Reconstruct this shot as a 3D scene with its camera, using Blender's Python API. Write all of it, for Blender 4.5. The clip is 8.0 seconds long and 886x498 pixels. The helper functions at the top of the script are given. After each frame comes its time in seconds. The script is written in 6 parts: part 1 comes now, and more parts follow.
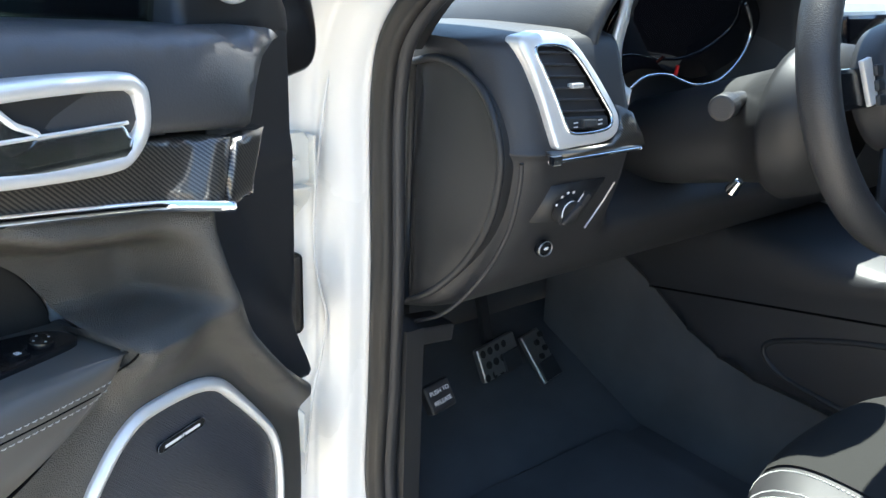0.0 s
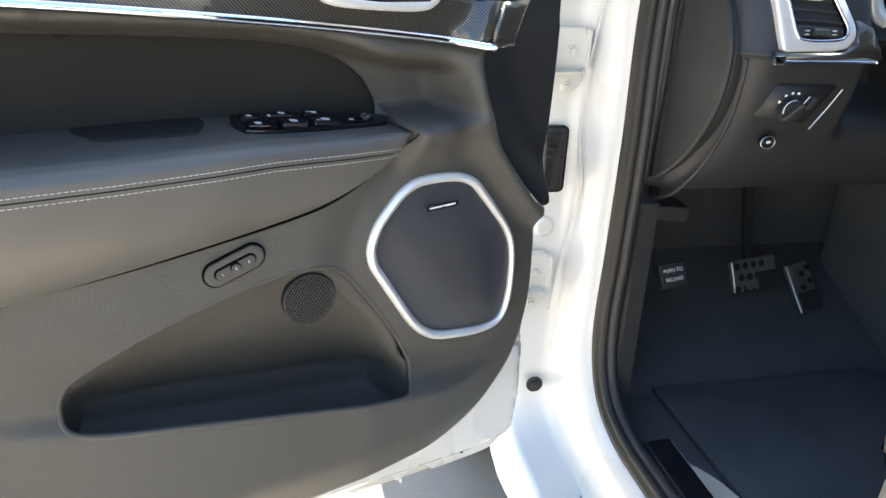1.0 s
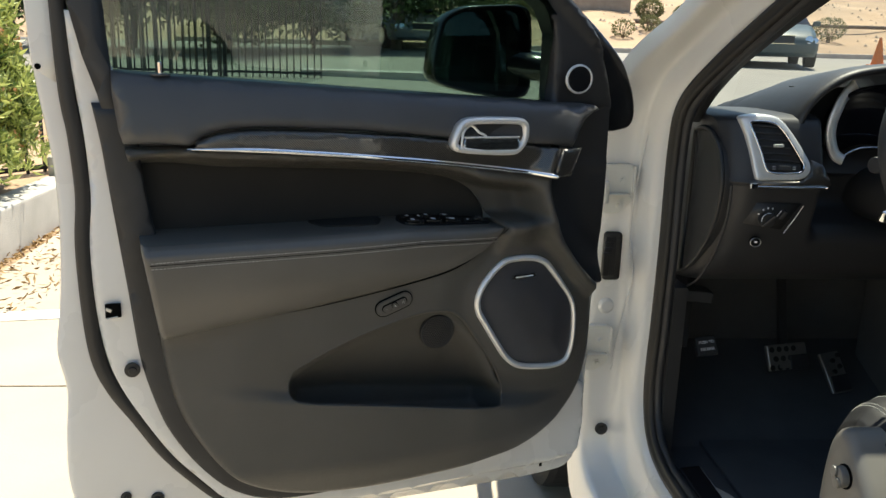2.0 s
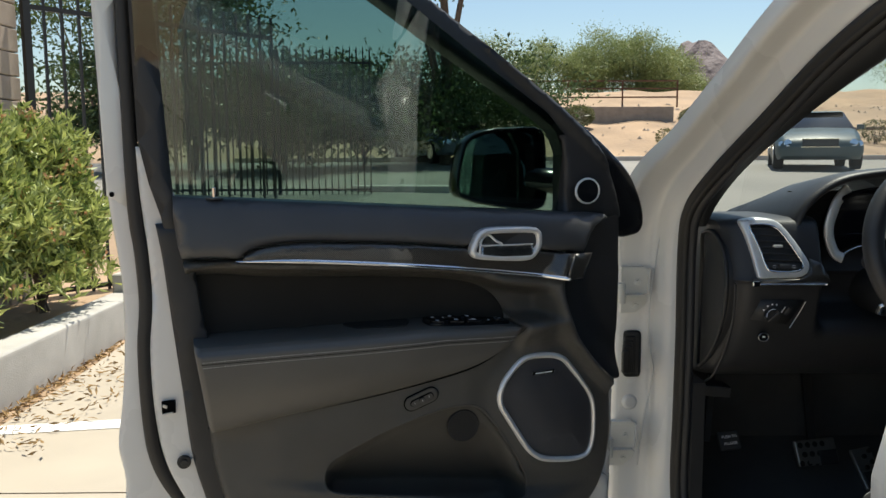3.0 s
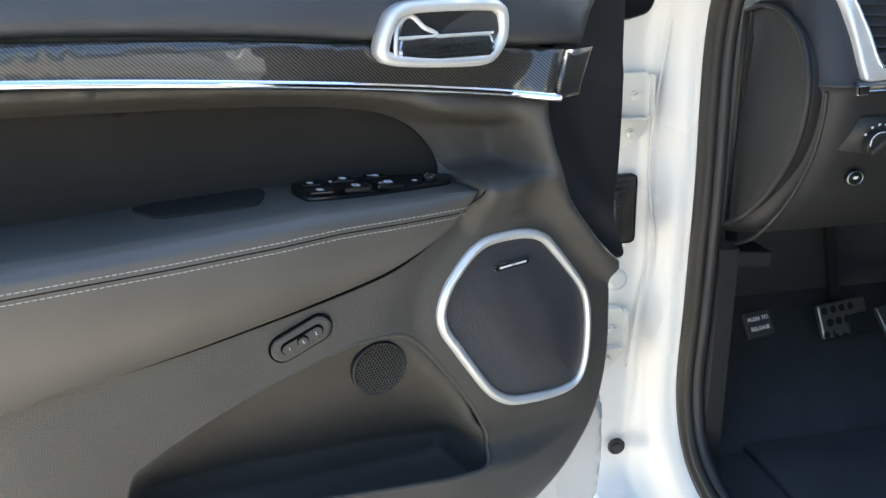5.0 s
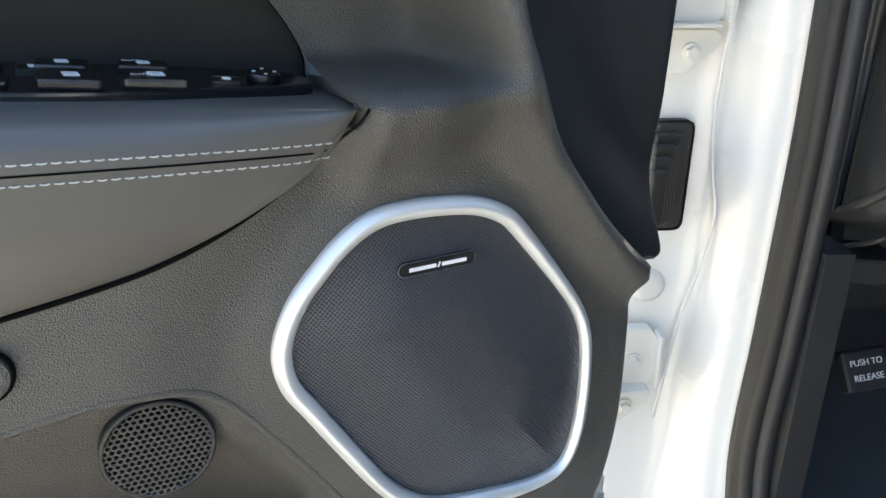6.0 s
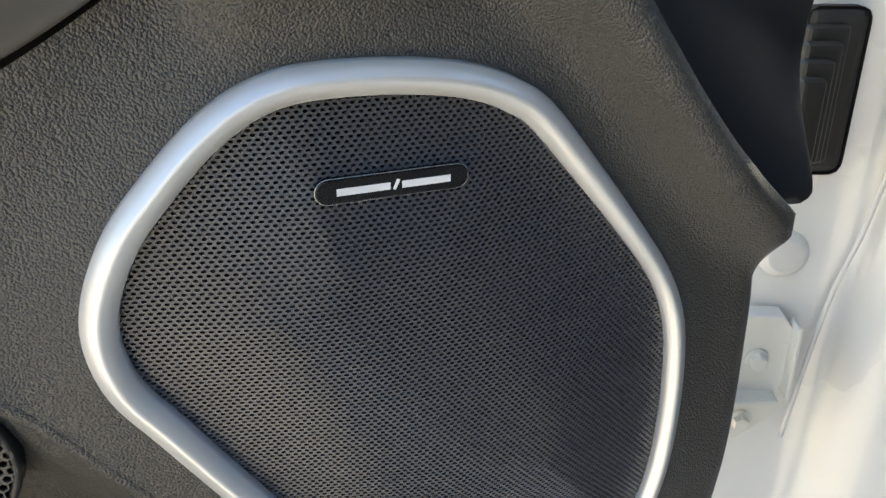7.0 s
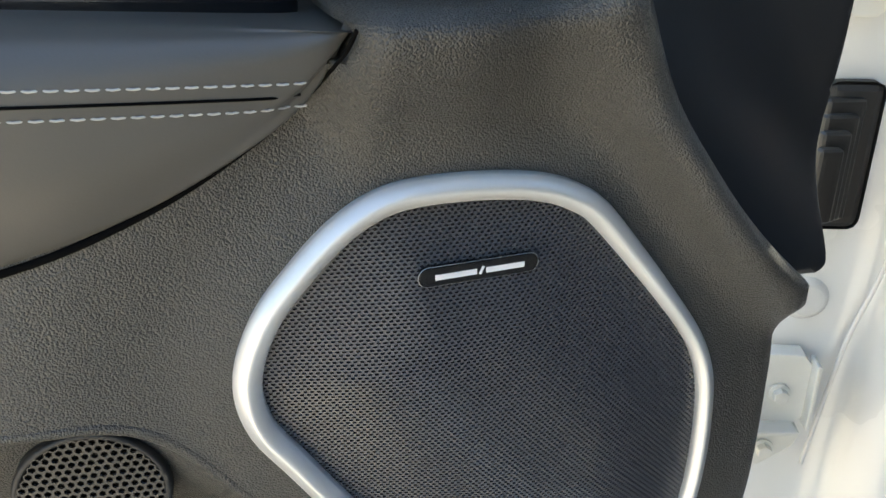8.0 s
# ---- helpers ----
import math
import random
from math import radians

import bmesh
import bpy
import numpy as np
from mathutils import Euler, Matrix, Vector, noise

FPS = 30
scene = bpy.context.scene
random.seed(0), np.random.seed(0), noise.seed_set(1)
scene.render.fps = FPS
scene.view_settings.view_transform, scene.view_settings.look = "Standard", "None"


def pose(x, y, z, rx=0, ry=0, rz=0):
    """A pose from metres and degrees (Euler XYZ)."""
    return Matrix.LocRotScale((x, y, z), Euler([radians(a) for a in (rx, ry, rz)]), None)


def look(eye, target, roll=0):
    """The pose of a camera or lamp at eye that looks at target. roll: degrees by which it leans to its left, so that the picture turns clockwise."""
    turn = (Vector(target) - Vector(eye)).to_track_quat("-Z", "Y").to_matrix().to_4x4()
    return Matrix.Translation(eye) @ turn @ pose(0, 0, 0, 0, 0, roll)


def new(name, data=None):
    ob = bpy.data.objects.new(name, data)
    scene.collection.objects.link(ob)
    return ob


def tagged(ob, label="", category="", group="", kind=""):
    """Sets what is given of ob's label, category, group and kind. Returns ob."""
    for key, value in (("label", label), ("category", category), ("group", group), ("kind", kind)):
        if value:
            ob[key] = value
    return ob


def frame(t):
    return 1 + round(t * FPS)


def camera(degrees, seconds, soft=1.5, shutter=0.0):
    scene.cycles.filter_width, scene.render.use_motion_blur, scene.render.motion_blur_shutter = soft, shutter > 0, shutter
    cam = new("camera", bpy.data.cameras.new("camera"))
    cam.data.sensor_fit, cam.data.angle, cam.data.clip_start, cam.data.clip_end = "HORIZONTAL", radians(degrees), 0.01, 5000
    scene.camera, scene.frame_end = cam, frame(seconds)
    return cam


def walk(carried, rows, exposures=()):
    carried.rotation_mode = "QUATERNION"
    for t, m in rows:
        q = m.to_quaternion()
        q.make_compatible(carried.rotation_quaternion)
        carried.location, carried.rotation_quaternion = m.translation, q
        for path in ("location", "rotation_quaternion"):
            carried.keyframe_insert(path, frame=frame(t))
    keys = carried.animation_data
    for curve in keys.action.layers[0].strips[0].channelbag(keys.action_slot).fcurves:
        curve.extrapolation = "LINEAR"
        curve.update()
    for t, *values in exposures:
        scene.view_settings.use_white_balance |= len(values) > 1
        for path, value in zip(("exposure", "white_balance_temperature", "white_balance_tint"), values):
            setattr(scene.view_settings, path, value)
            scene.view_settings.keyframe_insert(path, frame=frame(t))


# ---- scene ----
cam = camera(56.8, 8.0, shutter=0.0)
PATH = [
    (0, (0.408, 0.281, 1.445), (1.585, 1.753, 0.775), 2.2),
    (0.2, (0.375, 0.281, 1.437), (1.429, 1.839, 0.756), 2.3),
    (0.5, (0.37, 0.192, 1.435), (1.168, 1.86, 0.673), 3.2),
    (1, (0.393, -0.073, 1.413), (0.819, 1.713, 0.619), 3.0),
    (1.5, (0.312, -0.369, 1.453), (0.606, 1.477, 0.743), 3.6),
    (2, (0.34, -0.672, 1.506), (0.482, 1.258, 1.003), 1.6),
    (2.2, (0.386, -0.79, 1.528), (0.465, 1.161, 1.097), 1.1),
    (3.3, (0.393, -0.833, 1.511), (0.406, 1.154, 1.289), -0.3),
    (3.5, (0.362, -0.736, 1.497), (0.419, 1.242, 1.201), -0.3),
    (4, (0.301, -0.504, 1.484), (0.557, 1.42, 1.003), -0.9),
    (4.5, (0.34, -0.271, 1.445), (0.631, 1.616, 0.849), -1.7),
    (4.7, (0.358, -0.168, 1.43), (0.653, 1.706, 0.798), -1.8),
    (5.8, (0.527, 0.332, 1.28), (0.771, 2.18, 0.5573), 0.5),
    (6, (0.578, 0.429, 1.245), (0.765, 2.27, 0.493), 1.3),
    (6.5, (0.643, 0.598, 1.165), (0.609, 2.415, 0.3563), 0.1),
    (7, (0.656, 0.639, 1.137), (0.557, 2.448, 0.3123), 0.1),
    (7.5, (0.675, 0.629, 1.167), (0.573, 2.434, 0.3358), 0.6),
    (8, (0.637, 0.584, 1.194), (0.473, 2.396, 0.3801), 0.1),
]
EXPO = [(0.0, 2.55, 6000, 5), (0.5, 2.6, 6200, 7), (1.0, 2.65, 6500, 7), (1.5, 2.05, 6850, 7), (2.0, 1.05, 6950, 4), (2.2, 0.85, 6950, 4), (3.3, 0.52, 6500, 5), (3.5, 0.54, 6450, 5), (4.0, 1.3, 6400, 5), (4.5, 1.97, 6200, 5), (5.8, 2.65, 6200, 5), (6.5, 2.27, 6500, 5), (7.0, 2.13, 6600, 5), (8.0, 2.27, 6550, 3)]
walk(cam, [(t, look(eye, target, roll)) for t, eye, target, roll in PATH], EXPO)

# ---- sky and sun ----
SUN_AZ, SUN_EL = 28.0, 70.0          # degrees right of straight ahead, and above the ground
world = bpy.data.worlds.new("sky")
scene.world = world
world.use_nodes = True
wn, wl = world.node_tree.nodes, world.node_tree.links
wn.clear()
sky = wn.new("ShaderNodeTexSky")
sky.sky_type, sky.sun_disc = "NISHITA", False
sky.sun_elevation, sky.sun_rotation = radians(SUN_EL), radians(SUN_AZ)
sky.dust_density, sky.air_density, sky.ozone_density = 0.5, 1.1, 2.0
back = wn.new("ShaderNodeBackground")
back.inputs["Strength"].default_value = 0.09
wout = wn.new("ShaderNodeOutputWorld")
wl.new(sky.outputs["Color"], back.inputs["Color"])
wl.new(back.outputs["Background"], wout.inputs["Surface"])
sun_lamp = bpy.data.lights.new("sun", "SUN")
sun_lamp.energy, sun_lamp.angle, sun_lamp.color = 4.8, radians(0.55), (1.0, 0.94, 0.84)
sun = new("sun", sun_lamp)
toward = Vector((math.sin(radians(SUN_AZ)) * math.cos(radians(SUN_EL)), math.cos(radians(SUN_AZ)) * math.cos(radians(SUN_EL)), math.sin(radians(SUN_EL))))
sun.matrix_world = look(tuple(toward * 30), (0, 0, 0))

# ---- materials ----
def material(name, color, rough=0.5, metal=0.0, spread=0.12, scale=8.0, fine=250.0, bump=0.15, depth=0.0006, coat=0.0, spec=0.5, vary=0.0, kind="noise"):
    """A surface with colour patches at one scale, grain and relief at another."""
    m = bpy.data.materials.new(name)
    m.use_nodes = True
    n, l = m.node_tree.nodes, m.node_tree.links
    b = n["Principled BSDF"]
    b.inputs["Metallic"].default_value = metal
    b.inputs["Coat Weight"].default_value = coat
    b.inputs["Coat Roughness"].default_value = 0.05
    b.inputs["Specular IOR Level"].default_value = spec
    co = n.new("ShaderNodeTexCoord")
    big = n.new("ShaderNodeTexNoise")
    big.inputs["Scale"].default_value, big.inputs["Detail"].default_value = scale, 5.0
    l.new(co.outputs["Object"], big.inputs["Vector"])
    ramp = n.new("ShaderNodeValToRGB")
    ramp.color_ramp.elements[0].position, ramp.color_ramp.elements[1].position = 0.3, 0.7
    ramp.color_ramp.elements[0].color = (*[c * (1 - spread) for c in color], 1)
    ramp.color_ramp.elements[1].color = (*[min(1, c * (1 + spread)) for c in color], 1)
    l.new(big.outputs["Fac"], ramp.inputs["Fac"])
    out = ramp.outputs["Color"]
    if vary:
        info = n.new("ShaderNodeObjectInfo")
        hsv = n.new("ShaderNodeHueSaturation")
        rng = n.new("ShaderNodeMapRange")
        rng.inputs["To Min"].default_value, rng.inputs["To Max"].default_value = 1 - vary, 1 + vary
        l.new(info.outputs["Random"], rng.inputs["Value"])
        l.new(rng.outputs["Result"], hsv.inputs["Value"])
        l.new(out, hsv.inputs["Color"])
        out = hsv.outputs["Color"]
    l.new(out, b.inputs["Base Color"])
    rr = n.new("ShaderNodeMapRange")
    rr.inputs["To Min"].default_value, rr.inputs["To Max"].default_value = max(0.02, rough * 0.85), min(1, rough * 1.15)
    l.new(big.outputs["Fac"], rr.inputs["Value"])
    l.new(rr.outputs["Result"], b.inputs["Roughness"])
    if bump:
        if kind == "leather":
            tex = n.new("ShaderNodeTexVoronoi")
            tex.feature = "SMOOTH_F1"
            tex.inputs["Smoothness"].default_value = 0.35
            val = tex.outputs["Distance"]
        else:
            tex = n.new("ShaderNodeTexNoise")
            tex.inputs["Detail"].default_value = 4.0
            val = tex.outputs["Fac"]
        tex.inputs["Scale"].default_value = fine
        warp = n.new("ShaderNodeTexNoise")
        warp.inputs["Scale"].default_value = fine * 0.45
        mix = n.new("ShaderNodeVectorMath")
        mix.operation = "MULTIPLY_ADD"
        l.new(co.outputs["Object"], warp.inputs["Vector"])
        l.new(warp.outputs["Color"], mix.inputs[0])
        mix.inputs[1].default_value = (1.2 / fine,) * 3
        l.new(co.outputs["Object"], mix.inputs[2])
        l.new(mix.outputs["Vector"], tex.inputs["Vector"])
        bm_ = n.new("ShaderNodeBump")
        bm_.inputs["Strength"].default_value, bm_.inputs["Distance"].default_value = bump, depth
        bm_.invert = kind == "leather"
        l.new(val, bm_.inputs["Height"])
        l.new(bm_.outputs["Normal"], b.inputs["Normal"])
    return m


def carbon_material():
    """Twill-woven carbon fibre under clear lacquer."""
    m = bpy.data.materials.new("carbon_weave")
    m.use_nodes = True
    n, l = m.node_tree.nodes, m.node_tree.links
    b = n["Principled BSDF"]
    co = n.new("ShaderNodeTexCoord")
    mp = n.new("ShaderNodeMapping")
    l.new(co.outputs["Object"], mp.inputs["Vector"])
    sep = n.new("ShaderNodeSeparateXYZ")
    l.new(mp.outputs["Vector"], sep.inputs["Vector"])
    def math_(op, a, bb):
        k = n.new("ShaderNodeMath")
        k.operation = op
        for i, v in enumerate((a, bb)):
            if isinstance(v, (int, float)):
                k.inputs[i].default_value = v
            else:
                l.new(v, k.inputs[i])
        return k.outputs[0]
    x, z = math_("MULTIPLY", sep.outputs["X"], 950.0), math_("MULTIPLY", sep.outputs["Z"], 950.0)
    over = math_("MODULO", math_("ADD", math_("FLOOR", x, 0), math_("FLOOR", z, 0)), 4.0)
    over = math_("GREATER_THAN", math_("ABSOLUTE", over, 0), 1.5)
    ramp = n.new("ShaderNodeValToRGB")
    ramp.color_ramp.elements[0].color, ramp.color_ramp.elements[1].color = (0.014, 0.014, 0.014, 1), (0.085, 0.080, 0.070, 1)
    l.new(over, ramp.inputs["Fac"])
    l.new(ramp.outputs["Color"], b.inputs["Base Color"])
    b.inputs["Roughness"].default_value = 0.35
    b.inputs["Metallic"].default_value = 0.3
    b.inputs["Coat Weight"].default_value, b.inputs["Coat Roughness"].default_value = 1.0, 0.03
    return m


def glass_material(name, tint, rough=0.0, ior=1.6):
    """A thin pane: tinted, clear, with a mirror-like gloss at its surface."""
    m = bpy.data.materials.new(name)
    m.use_nodes = True
    n, l = m.node_tree.nodes, m.node_tree.links
    n.clear()
    out = n.new("ShaderNodeOutputMaterial")
    clear, gloss, mix, fr = n.new("ShaderNodeBsdfTransparent"), n.new("ShaderNodeBsdfGlossy"), n.new("ShaderNodeMixShader"), n.new("ShaderNodeFresnel")
    clear.inputs["Color"].default_value = (*tint, 1)
    gloss.inputs["Roughness"].default_value = rough
    fr.inputs["IOR"].default_value = ior
    l.new(fr.outputs["Fac"], mix.inputs["Fac"])
    l.new(clear.outputs["BSDF"], mix.inputs[1])
    l.new(gloss.outputs["BSDF"], mix.inputs[2])
    l.new(mix.outputs["Shader"], out.inputs["Surface"])
    return m


M_SOFT = material("black_soft_vinyl", (0.030, 0.031, 0.034), 0.42, fine=620, bump=0.5, depth=0.0006, spread=0.08, kind="leather")
M_PAD = material("black_upper_vinyl", (0.056, 0.058, 0.062), 0.36, fine=620, bump=0.3, depth=0.0005, spread=0.08, kind="leather")
M_LOWER = material("grey_black_moulded_panel", (0.070, 0.067, 0.060), 0.34, fine=1000, bump=1.0, depth=0.0007, spread=0.08, kind="leather")
M_LEATHER = material("smooth_black_leather", (0.096, 0.092, 0.084), 0.38, fine=900, bump=0.15, depth=0.0003, spread=0.08)
M_SUEDE = material("black_suede", (0.032, 0.031, 0.029), 0.95, fine=500, bump=0.25, spec=0.1)
M_HARD = material("black_hard_plastic", (0.020, 0.021, 0.023), 0.5, fine=700, bump=0.15, depth=0.0003)
M_DASH = material("black_dash_plastic", (0.026, 0.027, 0.030), 0.48, fine=600, bump=0.3, depth=0.0005, kind="leather")
M_CARBON = carbon_material()
M_CHROME = material("polished_chrome", (0.85, 0.86, 0.88), 0.06, 1.0, spread=0.02, bump=0.0)
M_SMUDGED = material("smudged_chrome", (0.78, 0.80, 0.84), 0.20, 1.0, spread=0.25, scale=40, fine=300, bump=0.12, depth=0.0006)
M_SATIN = material("satin_silver", (0.78, 0.78, 0.77), 0.36, 0.45, spread=0.04, scale=30, fine=1500, bump=0.04, depth=0.0002)
M_WHITE = material("white_car_paint", (0.67, 0.67, 0.655), 0.28, coat=0.7, spread=0.03, scale=3, fine=60, bump=0.02, depth=0.0004)
M_SEALER = material("white_primer_joint", (0.68, 0.67, 0.62), 0.5, spread=0.06, scale=20, fine=120, bump=0.1)
M_RUBBER = material("black_rubber", (0.020, 0.019, 0.018), 0.55, fine=300, bump=0.1, spread=0.15)
M_GRILLE = material("black_perforated_steel", (0.070, 0.071, 0.078), 0.30, spread=0.05, bump=0.0)
M_TWEET = material("dark_punched_plastic", (0.045, 0.044, 0.042), 0.42, spread=0.05, bump=0.0)
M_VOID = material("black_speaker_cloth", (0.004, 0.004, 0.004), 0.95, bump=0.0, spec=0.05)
M_GLOSS = material("black_gloss_plastic", (0.008, 0.009, 0.011), 0.2, bump=0.0, spec=0.5)
M_MARK = material("white_print", (0.75, 0.76, 0.78), 0.5, bump=0.0)
M_THREAD = material("pale_grey_thread", (0.50, 0.50, 0.48), 0.7, fine=2500, bump=0.3, depth=0.0002)
M_CARPET = material("black_carpet", (0.110, 0.111, 0.114), 0.95, fine=900, bump=0.8, depth=0.002, spec=0.1)
M_STEEL = material("brushed_steel", (0.55, 0.55, 0.56), 0.33, 1.0, fine=900, bump=0.08)
M_PEDAL = material("worn_pedal_steel", (0.27, 0.265, 0.25), 0.40, 0.75, fine=600, bump=0.1)
M_TINT = glass_material("green_tinted_glass", (0.46, 0.57, 0.52), 0.0, 1.8)
M_SCREEN = glass_material("clear_windscreen", (0.86, 0.90, 0.88))
M_SLAT = material("satin_black_slat", (0.05, 0.052, 0.056), 0.3, bump=0.0)
M_LENS = material("dark_instrument_glass", (0.004, 0.004, 0.006), 0.05, bump=0.0)
M_RED = material("red_needle", (0.6, 0.02, 0.02), 0.4, bump=0.0)
M_SEAT = material("grey_black_seat_leather", (0.020, 0.020, 0.022), 0.55, fine=800, bump=0.4, depth=0.0005, kind="leather")
M_SEATCLOTH = material("grey_seat_suede", (0.022, 0.022, 0.021), 0.9, fine=600, bump=0.4, spec=0.15)
M_SEATSIDE = material("grey_seat_valance_plastic", (0.180, 0.172, 0.158), 0.42, fine=700, bump=0.25)
# beige carpet, its colour raised to carry the sunlight that falls there
M_BEIGE = material("sun_paled_beige_carpet", (0.58, 0.52, 0.44), 0.9, fine=500, bump=0.6, depth=0.002)
M_CONCRETE = material("pale_concrete", (0.41, 0.355, 0.285), 0.85, spread=0.10, scale=1.2, fine=120, bump=0.35, depth=0.003)
M_KERB = material("grey_cast_kerb", (0.46, 0.44, 0.41), 0.85, spread=0.15, scale=3, fine=90, bump=0.5, depth=0.004)
M_LINE = material("white_road_paint", (0.80, 0.79, 0.76), 0.7, spread=0.05, scale=20, fine=150, bump=0.3)
M_SOIL = material("sandy_soil", (0.36, 0.25, 0.16), 0.95, spread=0.22, scale=0.5, fine=6, bump=0.5, depth=0.05)
M_LITTER = material("dry_leaves", (0.30, 0.19, 0.08), 0.9, spread=0.4, scale=30, bump=0.0, vary=0.3)
M_LOT = material("pale_worn_asphalt", (0.25, 0.235, 0.21), 0.9, spread=0.12, scale=0.6, fine=60, bump=0.3, depth=0.004)
M_IRON = material("black_fence_iron", (0.012, 0.012, 0.013), 0.5, bump=0.0)
M_RUST = material("rust_brown_rail", (0.12, 0.055, 0.03), 0.7, spread=0.3, scale=4, bump=0.0)
M_BLOCK = material("tan_concrete_block", (0.33, 0.27, 0.22), 0.9, spread=0.15, scale=4, fine=60, bump=0.5, depth=0.004)
M_BLUEGREY = material("grey_blue_car_paint", (0.040, 0.070, 0.082), 0.45, coat=0.25, spread=0.03, bump=0.0)
M_GREYTRUCK = material("grey_truck_paint", (0.16, 0.20, 0.25), 0.3, coat=0.6, spread=0.03, bump=0.0)
M_REDCAR = material("red_car_paint", (0.45, 0.03, 0.03), 0.3, coat=0.7, spread=0.03, bump=0.0)
M_TYRE = material("tyre_rubber", (0.015, 0.015, 0.015), 0.8, fine=60, bump=0.2)
M_ORANGE = material("orange_cone_plastic", (0.75, 0.20, 0.04), 0.6, bump=0.0)
M_BARK = material("grey_brown_bark", (0.14, 0.10, 0.075), 0.9, spread=0.3, scale=12, fine=60, bump=0.6, depth=0.01)
M_MOUNT = material("purple_brown_rock", (0.20, 0.165, 0.165), 0.95, spread=0.35, scale=0.02, fine=0.15, bump=0.8, depth=4.0)


def leaf_material(name, dark, light):
    """Leaves that differ one by one, and let some light through."""
    m = bpy.data.materials.new(name)
    m.use_nodes = True
    n, l = m.node_tree.nodes, m.node_tree.links
    b = n["Principled BSDF"]
    geo, ramp = n.new("ShaderNodeNewGeometry"), n.new("ShaderNodeValToRGB")
    ramp.color_ramp.elements[0].color, ramp.color_ramp.elements[1].color = (*dark, 1), (*light, 1)
    l.new(geo.outputs["Random Per Island"], ramp.inputs["Fac"])
    l.new(ramp.outputs["Color"], b.inputs["Base Color"])
    b.inputs["Roughness"].default_value = 0.45
    out = n["Material Output"]
    tr, add = n.new("ShaderNodeBsdfTranslucent"), n.new("ShaderNodeMixShader")
    add.inputs["Fac"].default_value = 0.3
    l.new(ramp.outputs["Color"], tr.inputs["Color"])
    l.new(b.outputs["BSDF"], add.inputs[1])
    l.new(tr.outputs["BSDF"], add.inputs[2])
    l.new(add.outputs["Shader"], out.inputs["Surface"])
    return m


M_OLEANDER = leaf_material("oleander_leaves", (0.07, 0.12, 0.025), (0.62, 0.66, 0.22))
M_BLOOM = leaf_material("pale_orange_blossom", (0.55, 0.25, 0.10), (0.75, 0.50, 0.30))
M_DARKTREE = leaf_material("dark_shade_leaves", (0.035, 0.06, 0.018), (0.12, 0.17, 0.06))
M_SHRUB = leaf_material("dull_shrub_leaves", (0.09, 0.10, 0.04), (0.20, 0.20, 0.09))
M_TREE = leaf_material("desert_tree_leaves", (0.16, 0.21, 0.07), (0.36, 0.41, 0.18))

# ---- tools ----
def link(name, verts, faces, mat, parent=None, label="", smooth=True):
    """ONE mesh object; mat may be a list, with the faces' slots set by the caller."""
    me = bpy.data.meshes.new(name)
    me.from_pydata([tuple(v) for v in verts], [], [tuple(f) for f in faces])
    me.materials.append(mat)
    me.polygons.foreach_set("use_smooth", [smooth] * len(me.polygons))
    me.update()
    ob = new(name, me)
    ob.parent = parent
    if label:
        ob["label"] = label
    return ob


def part(name, bm, mat, parent=None, label="", smooth=False):
    """A bmesh as ONE mesh object under a thing or part."""
    me = bpy.data.meshes.new(name)
    bmesh.ops.recalc_face_normals(bm, faces=bm.faces)
    bm.to_mesh(me)
    bm.free()
    me.materials.append(mat)
    me.polygons.foreach_set("use_smooth", [smooth] * len(me.polygons))
    ob = new(name, me)
    ob.parent = parent
    if label:
        ob["label"] = label
    return ob


def thing(name, at, label, category, group="", kind=""):
    ob = new(name)
    ob.empty_display_size = 0.05
    ob.matrix_world = at
    return tagged(ob, label, category, group, kind)


def box(size, at=(0, 0, 0), turn=(0, 0, 0), bevel=0.0, segs=2):
    """A bevelled block in a bmesh of its own."""
    bm = bmesh.new()
    bmesh.ops.create_cube(bm, size=1.0)
    bmesh.ops.scale(bm, vec=size, verts=bm.verts)
    if bevel:
        bmesh.ops.bevel(bm, geom=list(bm.edges), offset=bevel, segments=segs, profile=0.6, affect="EDGES")
    bm.transform(pose(*at, *turn))
    return bm


def merge(*bms):
    """Several bmeshes as one."""
    me = bpy.data.meshes.new("joined")
    out = bmesh.new()
    for b in bms:
        b.to_mesh(me)
        out.from_mesh(me)
        b.free()
    bpy.data.meshes.remove(me)
    return out


def disc(radius, depth, at=(0, 0, 0), turn=(90, 0, 0), segs=32, bevel=0.0, top=None):
    """A round puck whose axis is z before it is turned."""
    bm = bmesh.new()
    bmesh.ops.create_cone(bm, cap_ends=True, segments=segs, radius1=radius, radius2=radius if top is None else top, depth=depth)
    if bevel:
        rim = [e for e in bm.edges if abs(e.verts[0].co.z - e.verts[1].co.z) < 1e-6]
        bmesh.ops.bevel(bm, geom=rim, offset=bevel, segments=2, profile=0.6, affect="EDGES")
    bm.transform(pose(*at, *turn))
    return bm


def curve(points, n=8, closed=False):
    """A smooth line through control points (Catmull-Rom), n steps to a span."""
    p = np.array(points, float)
    k = len(p)
    spans = k if closed else k - 1
    out = []
    for i in range(spans):
        a, b, c, d = [p[j % k] if closed else p[min(max(j, 0), k - 1)] for j in (i - 1, i, i + 1, i + 2)]
        for s in np.linspace(0, 1, n, endpoint=False):
            out.append(0.5 * (2 * b + (c - a) * s + (2 * a - 5 * b + 4 * c - d) * s * s + (3 * b - a - 3 * c + d) * s ** 3))
    if not closed:
        out.append(p[-1])
    return np.array(out)


